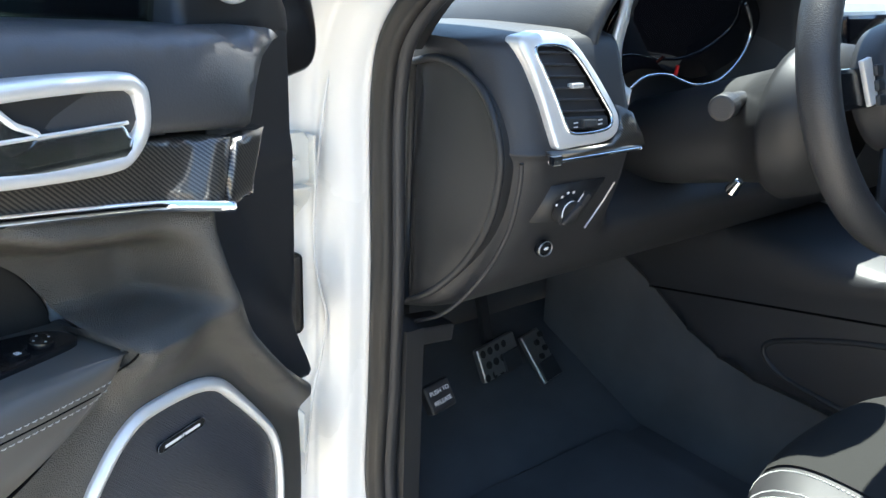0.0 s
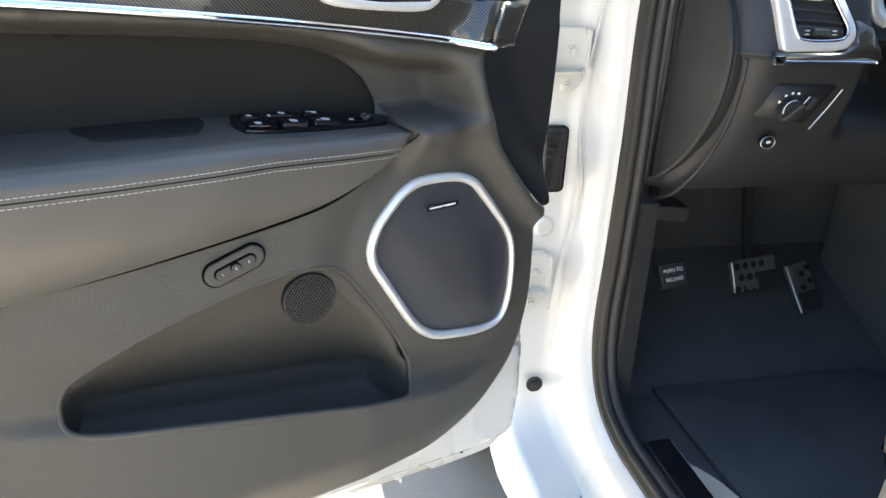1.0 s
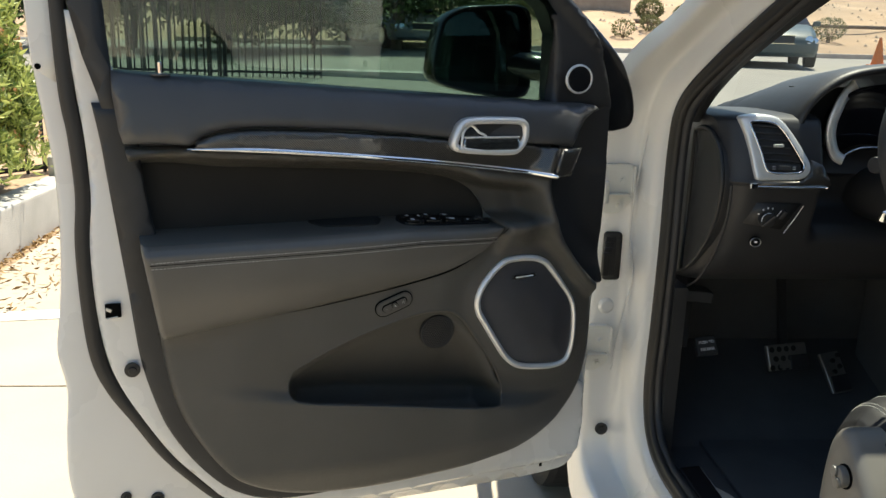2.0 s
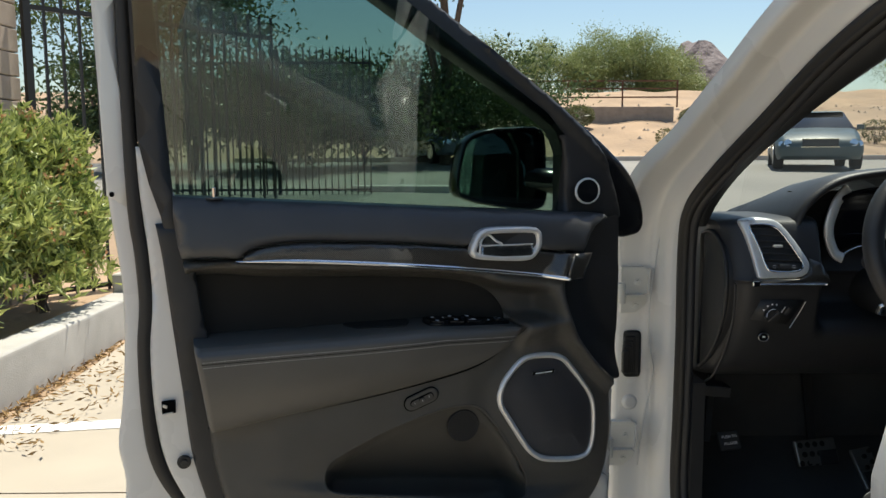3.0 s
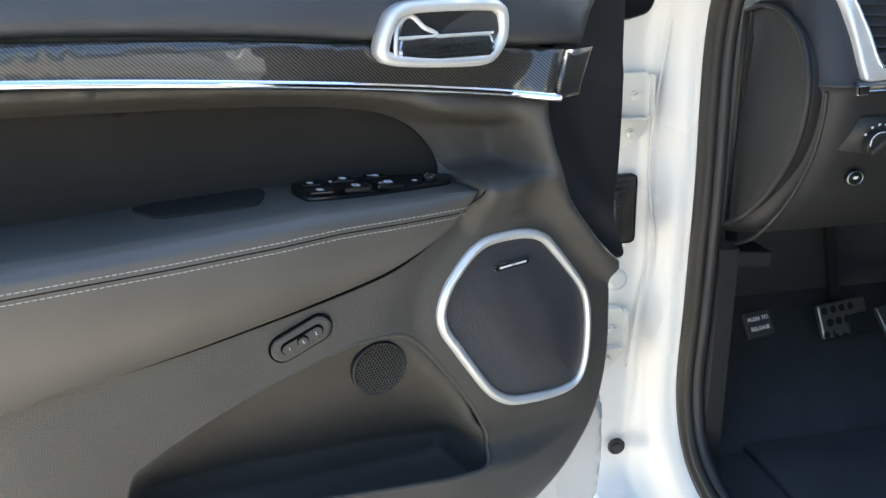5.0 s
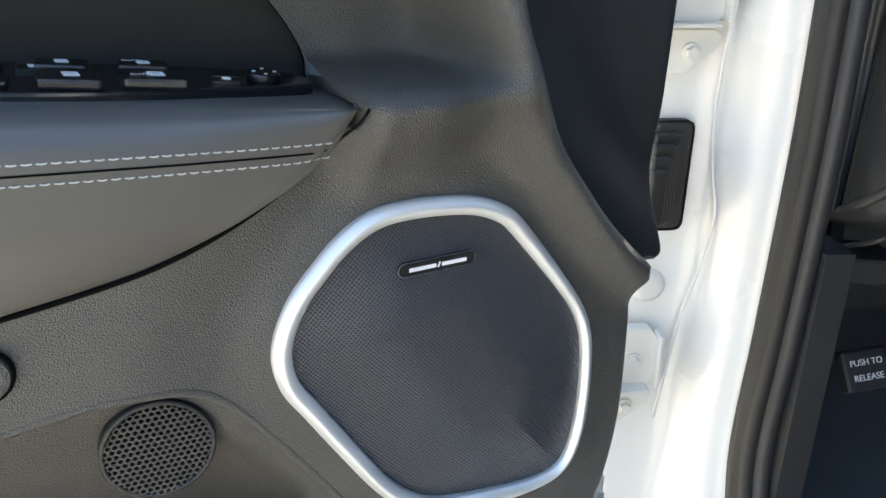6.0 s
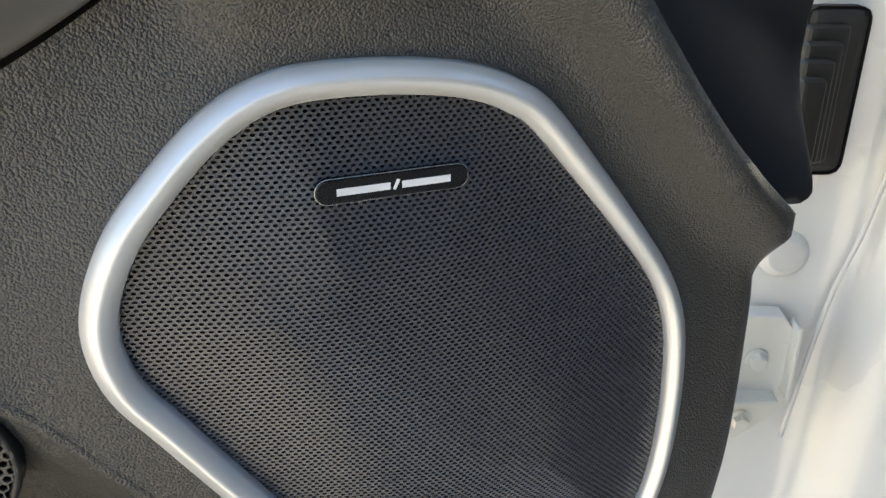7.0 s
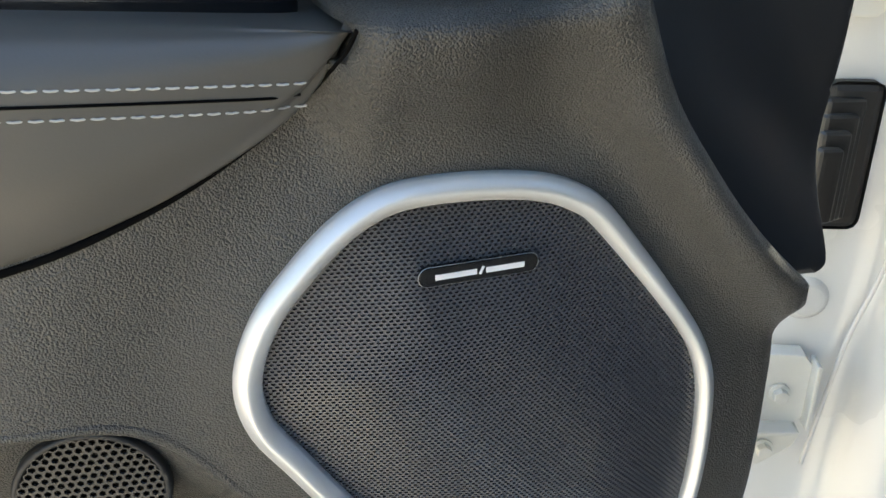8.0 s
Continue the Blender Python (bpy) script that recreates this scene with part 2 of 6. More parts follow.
def inside(poly, pts):
    """Which pts (n,2) lie within the polygon."""
    x, y = pts[:, 0], pts[:, 1]
    hit = np.zeros(len(pts), bool)
    for (x0, y0), (x1, y1) in zip(poly, np.roll(poly, -1, 0)):
        cross = (y0 > y) != (y1 > y)
        if y1 != y0:
            hit ^= cross & (x < (x1 - x0) * (y - y0) / (y1 - y0) + x0)
    return hit


def reach(poly, pts):
    """Distance of pts to the polygon's line: positive inside, negative outside."""
    best = np.full(len(pts), 9.0)
    for a, b in zip(poly, np.roll(poly, -1, 0)):
        ab = b - a
        s = np.clip(((pts - a) @ ab) / max(ab @ ab, 1e-12), 0, 1)
        best = np.minimum(best, np.hypot(*(pts - a - s[:, None] * ab).T))
    return np.where(inside(poly, pts), best, -best)


def step(a, b, x):
    s = np.clip((x - a) / (b - a), 0, 1)
    return s * s * (3 - 2 * s)


def sheet(name, outline, depth, mat, parent, label="", s=0.012, roll=0.008, drop=None, skirt=0.02, holes=(), back=False):
    """A moulded panel in the door's own plane: outline and holes in (u, z), the depth function gives how far it stands out
    towards the cabin; its rim rolls back and ends in a skirt. Returns the object."""
    from mathutils.geometry import delaunay_2d_cdt
    drop = roll if drop is None else drop
    out = np.array(outline, float)
    if ((out[:, 0] * np.roll(out[:, 1], -1) - np.roll(out[:, 0], -1) * out[:, 1]).sum()) < 0:
        out = out[::-1]
    t = np.roll(out, -1, 0) - np.roll(out, 1, 0)
    nin = np.stack([-t[:, 1], t[:, 0]], 1) / np.maximum(np.hypot(*t.T), 1e-9)[:, None]
    pts = [out]
    for f in (0.12, 0.4, 0.8):
        ring = out + nin * roll * f
        pts.append(ring[reach(out, ring) > roll * f * 0.8])
    lo, hi = out.min(0), out.max(0)
    gx, gz = np.meshgrid(np.arange(lo[0], hi[0], s), np.arange(lo[1], hi[1], s))
    gx[1::2] += s / 2
    grid = np.stack([gx.ravel(), gz.ravel()], 1)
    grid = grid[reach(out, grid) > max(roll * 1.05, s * 0.4)]
    hole_rings = [np.array(h, float) for h in holes]
    for h in hole_rings:
        grid = grid[reach(h, grid) < -s * 0.4]
    pts.append(grid)
    n0 = len(out)
    edges = [(i, (i + 1) % n0) for i in range(n0)]
    count = sum(len(p) for p in pts)
    for h in hole_rings:
        edges += [(count + i, count + (i + 1) % len(h)) for i in range(len(h))]
        pts.append(h)
        count += len(h)
    allp = np.concatenate(pts)
    v2, _, f2, orig, _, _ = delaunay_2d_cdt([Vector(p) for p in allp], edges, [], 1, 1e-6)
    vv = np.array([tuple(v) for v in v2])
    if hole_rings:
        mid = np.array([vv[list(f)].mean(0) for f in f2])
        keep = np.ones(len(f2), bool)
        for h in hole_rings:
            keep &= ~inside(h, mid)
        f2 = [f for f, k in zip(f2, keep) if k]
    w = depth(vv[:, 0], vv[:, 1])
    d = np.clip(reach(out, vv), 0, roll) / roll
    w = w - drop * (1 - np.sqrt(np.clip(1 - (1 - d) ** 2, 0, 1)))
    verts = [(a, -ww, b) for (a, b), ww in zip(vv, w)]
    faces = [tuple(f) for f in f2]
    rim = [next(i for i, o in enumerate(orig) if k in o) for k in range(n0)] if skirt else []
    base = len(verts)
    for i in rim:
        verts.append((verts[i][0], verts[i][1] + skirt, verts[i][2]))
    for k in range(len(rim)):
        j = (k + 1) % n0
        faces.append((rim[k], base + k, base + j, rim[j]))
    if back:
        faces.append(tuple(range(base, base + n0))[::-1])
    return link(name, verts, faces, mat, parent, label)


def sweep(path, section, closed=False, up=None, twist=None, cap=True):
    """Verts and faces of a section (list of (a, b)) carried along a path; a goes along `up`'s cross, b along up. up: one vector or one a point."""
    p = np.array(path, float)
    n = len(p)
    tan = np.roll(p, -1, 0) - np.roll(p, 1, 0)
    if not closed:
        tan[0], tan[-1] = p[1] - p[0], p[-1] - p[-2]
    tan /= np.maximum(np.linalg.norm(tan, axis=1), 1e-9)[:, None]
    upv = np.broadcast_to(np.array(up if up is not None else (0, 0, 1), float), p.shape)
    side = np.cross(tan, upv)
    side /= np.maximum(np.linalg.norm(side, axis=1), 1e-9)[:, None]
    top = np.cross(side, tan)
    sec = np.array(section, float)
    m = len(sec)
    verts, faces = [], []
    for i in range(n):
        sc = 1.0 if twist is None else twist[i]
        for a, b in sec:
            verts.append(tuple(p[i] + side[i] * a * sc + top[i] * b * sc))
    for i in range(n if closed else n - 1):
        j = (i + 1) % n
        for k in range(m):
            q = (k + 1) % m
            faces.append((i * m + k, j * m + k, j * m + q, i * m + q))
    if cap and not closed:
        faces += [tuple(range(m))[::-1], tuple(range((n - 1) * m, n * m))]
    return verts, faces


def loft(rows, close_rows=False):
    """Faces between equal-length rows of points."""
    m = len(rows[0])
    verts = [tuple(p) for r in rows for p in r]
    faces = [(i * m + k, i * m + k + 1, (i + 1) * m + k + 1, (i + 1) * m + k) for i in range(len(rows) - 1) for k in range(m - 1)]
    return verts, faces


def circle(r, n=10, squash=1.0):
    return [(r * math.cos(2 * math.pi * i / n), r * squash * math.sin(2 * math.pi * i / n)) for i in range(n)]

# ---- the ground and what lies far off ----
def rise(x, y):
    """Height of the ground: level by the car, climbing gently ahead, then the sandy bank."""
    x, y = np.asarray(x, float), np.asarray(y, float)
    lot = 1.0 * step(4.0, 18.0, y) + 0.02 * np.clip(y - 18, 0, 8)
    bank = 1.75 * np.clip((y - 26.2) / 9.0, 0, 1) + 1.9 * np.clip((y - 35) / 12, 0, 1)
    lumps = 0.10 * np.sin(0.9 * x + 0.4 * y) * np.sin(0.55 * y - 0.3 * x) + 0.05 * np.sin(2.3 * x) * np.sin(1.9 * y)
    return lot + bank + lumps * step(27.0, 30.0, y)


def terrain(name, xs, ys, lift, mat, label):
    gx, gy = np.meshgrid(xs, ys)
    gz = rise(gx, gy) + lift
    rows = [list(zip(gx[i], gy[i], gz[i])) for i in range(len(ys))]
    v, f = loft(rows)
    return tagged(link(name, v, f, mat), label, "ground", kind="structure")


def axis(a, b, lo, hi, fine, coarse):
    return np.unique(np.concatenate([np.linspace(a, b, coarse), np.linspace(lo, hi, fine)]))


ground = terrain("ground", axis(-900, 900, -15, 60, 151, 60), axis(-900, 1500, -8, 60, 137, 60), -0.012, M_SOIL, "dry sandy ground reaching to the horizon")
# concrete slabs with open joints
slab_x, slab_y = [-2.06, 1.6, 5.3, 9.0, 12.8], [-6.0, -1.7, 2.70, 7.0, 11.0]
for i in range(4):
    for j in range(4):
        xs, ys = np.linspace(slab_x[i] + 0.006, slab_x[i + 1] - 0.006, 8), np.linspace(slab_y[j] + 0.006, slab_y[j + 1] - 0.006, 10)
        gx, gy = np.meshgrid(xs, ys)
        gz = rise(gx, gy) + 0.0
        v, f = loft([list(zip(gx[k], gy[k], gz[k])) for k in range(len(ys))])
        ob = link("pavement", v, f, M_CONCRETE)
        tagged(ob, "pale sunlit concrete parking slab", "pavement", "parking slabs", "structure")
lot = terrain("road", np.linspace(-30, 60, 46), np.linspace(11.0, 25.2, 24), 0.002, M_LOT, "pale worn asphalt of the parking lot")
line_v, line_f = loft([[(x, 3.585 + 0.16 * (x + 1.7) + o, 0.004) for x in np.linspace(-2.05, 1.55, 14)] for o in (-0.075, 0.075)])
tagged(link("parking_line", line_v, line_f, M_LINE), "worn white painted parking line", "road marking", kind="structure")

# ---- the parked car whose door stands open ----
CAR_AT = pose(1.8, 0.6, 0)
car = thing("car", CAR_AT, "white off-road car with its front door wide open and black cabin", "car")


def seat_in_car(ob, parent):
    """Direct parts of the car keep their meshes in world metres."""
    if parent is None:
        ob.parent = car
        ob.matrix_basis = CAR_AT.inverted()
    return ob


def carpart(name, v, f, mat, label="", parent=None, smooth=True):
    return seat_in_car(link(name, v, f, mat, parent, label, smooth), parent)


def carbm(name, bm, mat, label="", parent=None, smooth=False):
    return seat_in_car(part(name, bm, mat, parent, label, smooth), parent)


# ---- the open door ----
# the door's own axes: x from its latch edge to its hinge edge, y outwards, z up
DOOR_AT = pose(0, 0.70, 0, 0, 0, 18.2)
SHELL = np.concatenate([curve([(-0.213, 1.46), (-0.208, 1.40), (-0.196, 1.295), (-0.193, 1.20), (-0.198, 1.10), (-0.206, 1.02), (-0.216, 0.945), (-0.206, 0.87), (-0.214, 0.78), (-0.216, 0.68), (-0.19, 0.585), (-0.10, 0.545), (0.10, 0.530), (0.50, 0.515), (0.78, 0.513), (0.86, 0.53), (0.880, 0.60), (0.884, 0.80), (0.886, 1.10), (0.890, 1.36)], 4), [(0.5, 1.385), (0.0, 1.42)]])


def shell_depth(u, z):
    return -0.092 - 0.012 * step(0.80, 0.55, z) - 0.034 * step(0.10, 0.16, u) * step(0.72, 0.66, u) * step(0.64, 0.69, z) * step(1.02, 0.97, z)


door = sheet("door", SHELL, shell_depth, M_WHITE, None, "white-painted car door standing open, with a black leather and carbon inner panel", s=0.03, roll=0.010, skirt=0.055, back=True)
door.parent = car
door.matrix_basis = CAR_AT.inverted() @ DOOR_AT


def belt(u):
    return 1.437 - 0.066 * (u + 0.09)


CHROME = curve([(-0.02, 1.318), (0.019, 1.315), (0.100, 1.312), (0.178, 1.307), (0.315, 1.295), (0.470, 1.278), (0.601, 1.261), (0.704, 1.246), (0.76, 1.238)], 8)
CREST = curve([(-0.02, 1.300), (0.016, 1.312), (0.036, 1.328), (0.078, 1.340), (0.152, 1.343), (0.320, 1.334), (0.478, 1.320), (0.737, 1.298), (0.80, 1.29)], 8)


def chrome_line(u):
    return np.interp(u, CHROME[:, 0], CHROME[:, 1])


def crest_line(u):
    return np.interp(u, CREST[:, 0], CREST[:, 1])


RECESS = curve([(-0.078, 1.274), (0.09, 1.271), (0.20, 1.266), (0.36, 1.257), (0.450, 1.248), (0.515, 1.234), (0.558, 1.211), (0.585, 1.180), (0.594, 1.152), (0.575, 1.132), (0.30, 1.128), (0.10, 1.128), (-0.068, 1.130)], 6, True)
POCKET = curve([(0.175, 0.860), (0.181, 0.884), (0.196, 0.899), (0.268, 0.936), (0.340, 0.962), (0.415, 0.981), (0.465, 0.985), (0.509, 0.973), (0.551, 0.924), (0.596, 0.856), (0.624, 0.796), (0.614, 0.765), (0.560, 0.768), (0.460, 0.786), (0.300, 0.815), (0.190, 0.834)], 6, True)
CEIL = curve([(0.10, 0.86), (0.181, 0.884), (0.196, 0.899), (0.268, 0.936), (0.340, 0.962), (0.415, 0.981), (0.465, 0.985), (0.509, 0.973), (0.551, 0.924), (0.596, 0.856), (0.624, 0.796), (0.70, 0.76)], 4)
RING = curve([(0.548, 0.990), (0.551, 1.010), (0.561, 1.031), (0.575, 1.048), (0.590, 1.063), (0.606, 1.074), (0.624, 1.080), (0.650, 1.081), (0.676, 1.079), (0.695, 1.075), (0.709, 1.069), (0.722, 1.060), (0.742, 1.037), (0.764, 1.010), (0.784, 0.983), (0.795, 0.960), (0.800, 0.935), (0.8015, 0.900), (0.799, 0.866), (0.791, 0.839), (0.775, 0.824), (0.745, 0.820), (0.700, 0.825), (0.660, 0.834), (0.634, 0.850), (0.614, 0.872), (0.589, 0.910), (0.567, 0.945), (0.553, 0.968)], 4, True)
FRONT = curve([(0.708, 1.244), (0.704, 1.215), (0.713, 1.175), (0.734, 1.129), (0.764, 1.084), (0.806, 1.036), (0.851, 0.997)], 8)
EDGE = np.concatenate([curve([(-0.082, 1.312), (-0.066, 1.216), (-0.057, 1.100), (-0.047, 1.000), (-0.038, 0.908), (-0.016, 0.820), (0.030, 0.734), (0.089, 0.669), (0.175, 0.630), (0.300, 0.620), (0.450, 0.621), (0.600, 0.634), (0.700, 0.654), (0.757, 0.680), (0.803, 0.722), (0.832, 0.775), (0.847, 0.850), (0.847, 0.935), (0.845, 0.967), (0.851, 0.988)], 12), FRONT[::-1][1:], [(u, chrome_line(u) - 0.003) for u in np.linspace(0.695, 0.01, 40)]])
CENTRE = np.array((0.676, 0.952))


def lean(u):
    """How far the speaker end of the panel falls back towards the hinge."""
    return np.interp(u, [0.50, 0.55, 0.80, 0.86], [0.0, 0.0, 0.025, 0.029])


def inset(line, centre, d):
    """The closed line drawn in by d along its own normals."""
    p = np.array(line, float)
    t = np.roll(p, -2, 0) - np.roll(p, 2, 0)
    nrm = np.stack([-t[:, 1], t[:, 0]], 1) / np.maximum(np.hypot(*t.T), 1e-9)[:, None]
    flip = np.sign(((centre - p) * nrm).sum(1))[:, None]
    return p + nrm * flip * d


def lip_line(u):
    return np.interp(u, [0.0, 0.19, 0.30, 0.46, 0.56, 0.614, 0.70], [0.868, 0.834, 0.815, 0.786, 0.768, 0.762, 0.75])


def away(line, p):
    """Distance of points to an open line."""
    best = np.full(len(p), 9.0)
    for a, b in zip(line[:-1], line[1:]):
        ab = b - a
        k = np.clip(((p - a) @ ab) / max(ab @ ab, 1e-12), 0, 1)
        best = np.minimum(best, np.hypot(*(p - a - k[:, None] * ab).T))
    return best


def panel_depth(u, z):
    p = np.stack([u, z], 1)
    out = np.maximum(-reach(RING, p), 0)
    clear = step(0.006, 0.040, out)
    w = 0.002 + 0.014 * np.exp(-((z - chrome_line(u) + 0.018) / 0.022) ** 2) * step(0.72, 0.5, u)
    dip = step(0.030, 0.0, -reach(RECESS, p)) * step(1.150, 1.170, z)
    w = w - 0.064 * np.maximum(dip, reach(RECESS, p) > 0)
    near = away(FRONT, p)
    # hollow under the chrome strip, and the shelf below it
    hollow = step(0.46, 0.58, u) * step(0.010, 0.055, near + 0.5 * np.maximum(0.62 - u, 0)) * step(1.150, 1.166, z) * step(0.004, 0.034, chrome_line(u) - 0.018 - z)
    w = w - 0.056 * hollow * (1 - np.maximum(dip, reach(RECESS, p) > 0))
    w = w + 0.040 * step(1.163, 1.149, z) * step(1.076, 1.146, z) * step(0.585, 0.615, u) * step(0.725, 0.640, u)
    # proud lip under the map pocket
    low = lip_line(u)
    w = w + 0.026 * step(low + 0.020, low - 0.004, z) * step(0.80, 0.64, u) * step(0.02, 0.30, u + 0.2 * (z - 0.8))
    w = w - 0.022 * step(0.700, 0.612, z) - 0.025 * step(0.10, -0.06, u) * step(1.02, 0.95, z)
    w = w - 0.012 + 0.006 * np.exp(-(out / 0.020) ** 2)
    ridge = np.interp(z, [0.96, 0.985, 1.03, 1.08, 1.13, 1.20, 1.25], [0.0, 0.014, 0.030, 0.034, 0.032, 0.026, 0.014])
    w = w + ridge * np.exp(-(np.maximum(near - 0.010, 0) / 0.026) ** 2) * step(0.55, 0.69, u) * clear
    w = w + 0.015 * step(0.0, 0.30, u) * step(0.66, 0.52, u) * step(0.84, 0.97, z) * step(1.165, 1.12, z) * step(0.0, 0.090, out)
    w = np.where(out < 0.040, np.minimum(w, -0.0015 + 0.050 * clear), w)
    return w - lean(u) * step(1.17, 1.10, z)


panel = sheet("lower_panel", EDGE, panel_depth, M_LOWER, door, "dark grey moulded lower panel with a map pocket", s=0.0052, roll=0.013, skirt=0.05, holes=[inset(RING, CENTRE, 0.006), POCKET, RECESS])
# the pocket behind the lip, and the rounded edge round its mouth
BAG = np.concatenate([CEIL[2:-4] + (0, 0.004), [(0.632, 0.79), (0.632, 0.70), (0.56, 0.69), (0.30, 0.735), (0.165, 0.775), (0.165, 0.86)]])


def bag_depth(u, z):
    ceil = np.interp(u, CEIL[:, 0], CEIL[:, 1])
    fall = np.clip((ceil - z) / np.maximum(ceil - lip_line(u), 0.03), 0, 1)
    deep = np.interp(u, [0.17, 0.30, 0.45, 0.52, 0.62], [0.040, 0.066, 0.080, 0.084, 0.080])
    inp = reach(BAG, np.stack([u, z], 1))
    bowl = step(0.945, 0.870, z + 0.16 * np.abs(u - 0.54)) * step(0.44, 0.54, u)
    return -0.0235 - np.minimum(deep * fall ** 1.35 * step(0.0, 0.04, inp) + 0.006 * bowl * step(0.0, 0.025, inp), 0.096)


sheet("map_pocket", BAG, bag_depth, M_LOWER, door, "dark map pocket", s=0.006, roll=0.003, drop=0.001, skirt=0.0)
mouth = inset(POCKET, np.array((0.43, 0.87)), -0.002)
v, f = sweep([(a, -float(w) + 0.0032, b) for (a, b), w in zip(mouth, panel_depth(mouth[:, 0], mouth[:, 1]))], circle(0.0040, 10), closed=True, up=(0, -1, 0))
link("pocket_rim", v, f, M_LOWER, door, "rounded mouth of the map pocket")
mid_r = RECESS.mean(0)
sheet("suede_insert", mid_r + (RECESS - mid_r) * np.array((1.012, 1.05)), lambda u, z: 0 * u - 0.084, M_SUEDE, door, "recessed black suede insert", s=0.02, roll=0.003, skirt=0.004)

# edge strip round the panel, dark grey
LIP = np.concatenate([curve([(-0.128, 1.385), (-0.118, 1.318), (-0.110, 1.236), (-0.092, 1.058), (-0.080, 0.935), (-0.060, 0.848), (-0.035, 0.780), (0.012, 0.704), (0.073, 0.641), (0.160, 0.607), (0.30, 0.603), (0.45, 0.607), (0.62, 0.622), (0.72, 0.645), (0.78, 0.69)], 4), curve([(0.76, 0.75), (0.62, 0.69), (0.30, 0.66), (0.14, 0.69), (0.03, 0.80), (0.0, 0.95), (-0.028, 1.10), (-0.048, 1.20), (-0.058, 1.29), (-0.056, 1.385)], 4)])
sheet("panel_edge", LIP, lambda u, z: -0.046 + 0 * u, M_HARD, door, "matt dark grey edge trim", s=0.02, roll=0.006, skirt=0.05)

# upper pad, its ledge under the glass
PADTOP = [(u, float(belt(u))) for u in np.linspace(-0.095, 0.74, 30)] + [(0.79, 1.381), (0.826, 1.377), (0.838, 1.368), (0.815, 1.362), (0.794, 1.352), (0.776, 1.334), (0.763, 1.312), (0.757, 1.297)]
PADLOW = [(u, float(crest_line(u)) + 0.002) for u in np.linspace(0.752, 0.02, 40)] + [(0.0, 1.319), (-0.03, 1.322), (-0.060, 1.322), (-0.084, 1.322), (-0.090, 1.345), (-0.096, 1.40)]


def pad_depth(u, z):
    t = np.clip((z - 1.30) / (belt(u) - 1.30), 0, 1)
    return 0.004 - 0.022 * t ** 2 - 0.022 * step(0.72, 0.84, u)


sheet("upper_pad", np.array(PADTOP + PADLOW), pad_depth, M_PAD, door, "padded black vinyl upper trim", s=0.009, roll=0.014, drop=0.016, skirt=0.085)
# black front cap
CAP = np.concatenate([[(0.750, 1.288)], curve([(0.766, 1.320), (0.790, 1.345), (0.828, 1.360), (0.857, 1.370), (0.880, 1.371), (0.885, 1.34), (0.885, 1.20), (0.882, 1.08), (0.879, 1.005), (0.868, 0.992)], 14), [(0.850, 0.994)], FRONT[::-1][1:] - (0.014, 0.008), [(0.700, 1.244), (0.736, 1.290)]])


def cap_depth(u, z):
    f = np.interp(z, FRONT[::-1, 1], FRONT[::-1, 0])
    return np.maximum(-0.034 - 0.046 * step(0.0, 0.11, u - f) - 0.012 * step(1.12, 1.0, z) - 0.010 * step(1.24, 1.30, z), -0.084) - 0.0025 * np.exp(-((z - 1.236 + 0.1 * (u - 0.8)) / 0.003) ** 2)


sheet("front_cap", CAP, cap_depth, M_HARD, door, "smooth black plastic end cap", s=0.007, roll=0.003, skirt=0.05)

# carbon accent and the chrome strip below it
def accent_depth(u, z):
    end = np.maximum(u - 0.3 * (z - 1.25) - 0.650, 0)
    return 0.009 - 0.010 * step(0.30, 0.55, u) + 0.46 * end - 0.22 * step(0.0, 0.015, end) * np.maximum(z - chrome_line(u) - 0.004, 0)


ACCENT = np.array([(u, chrome_line(u) - 0.0025) for u in np.linspace(0.026, 0.699, 40)] + [(u, crest_line(u) - 0.001) for u in np.linspace(0.719, 0.030, 40)])
sheet("accent_trim", ACCENT, accent_depth, M_CARBON, door, "lacquered carbon-fibre accent strip", s=0.010, roll=0.004, skirt=0.015)
RETURN = np.array([(0.700, 1.243), (0.750, 1.241), (0.778, 1.296), (0.721, 1.297)])
sheet("accent_return", RETURN, lambda u, z: accent_depth(np.minimum(u, 0.700 + 0.40 * (z - 1.243)), z) - 0.45 * np.maximum(u - 0.700 - 0.40 * (z - 1.243), 0), M_CARBON, door, "carbon-fibre end of the accent", s=0.006, roll=0.002, skirt=0.015)
strip = [(u, -float(accent_depth(np.array([u]), np.array([chrome_line(u)]))[0]) - 0.001, float(chrome_line(u)) - 0.001) for u in np.linspace(0.012, 0.705, 60)]
v, f = sweep(strip, [(-0.006, -0.0045), (0.002, -0.0045), (0.0042, 0.0), (0.002, 0.0045), (-0.006, 0.0045)], up=(0, 0, 1), twist=list(np.clip(np.linspace(0.25, 5, 60), 0.3, 1)))
link("chrome_strip", v, f, M_CHROME, door, "bright chrome strip")

# armrest: sections from the seam below, over the stitched front, to the flat top
SEAM = curve([(-0.075, 0.986), (0.072, 1.002), (0.215, 1.019), (0.374, 1.043), (0.472, 1.062), (0.525, 1.080), (0.566, 1.102), (0.588, 1.119), (0.600, 1.136), (0.605, 1.148)], 8)


def arm_out(u):
    """How far the armrest's front stands out."""
    return np.interp(u, [-0.08, 0.25, 0.352, 0.42, 0.50, 0.544, 0.592, 0.612], [0.052, 0.050, 0.044, 0.036, 0.025, 0.018, 0.010, 0.002])


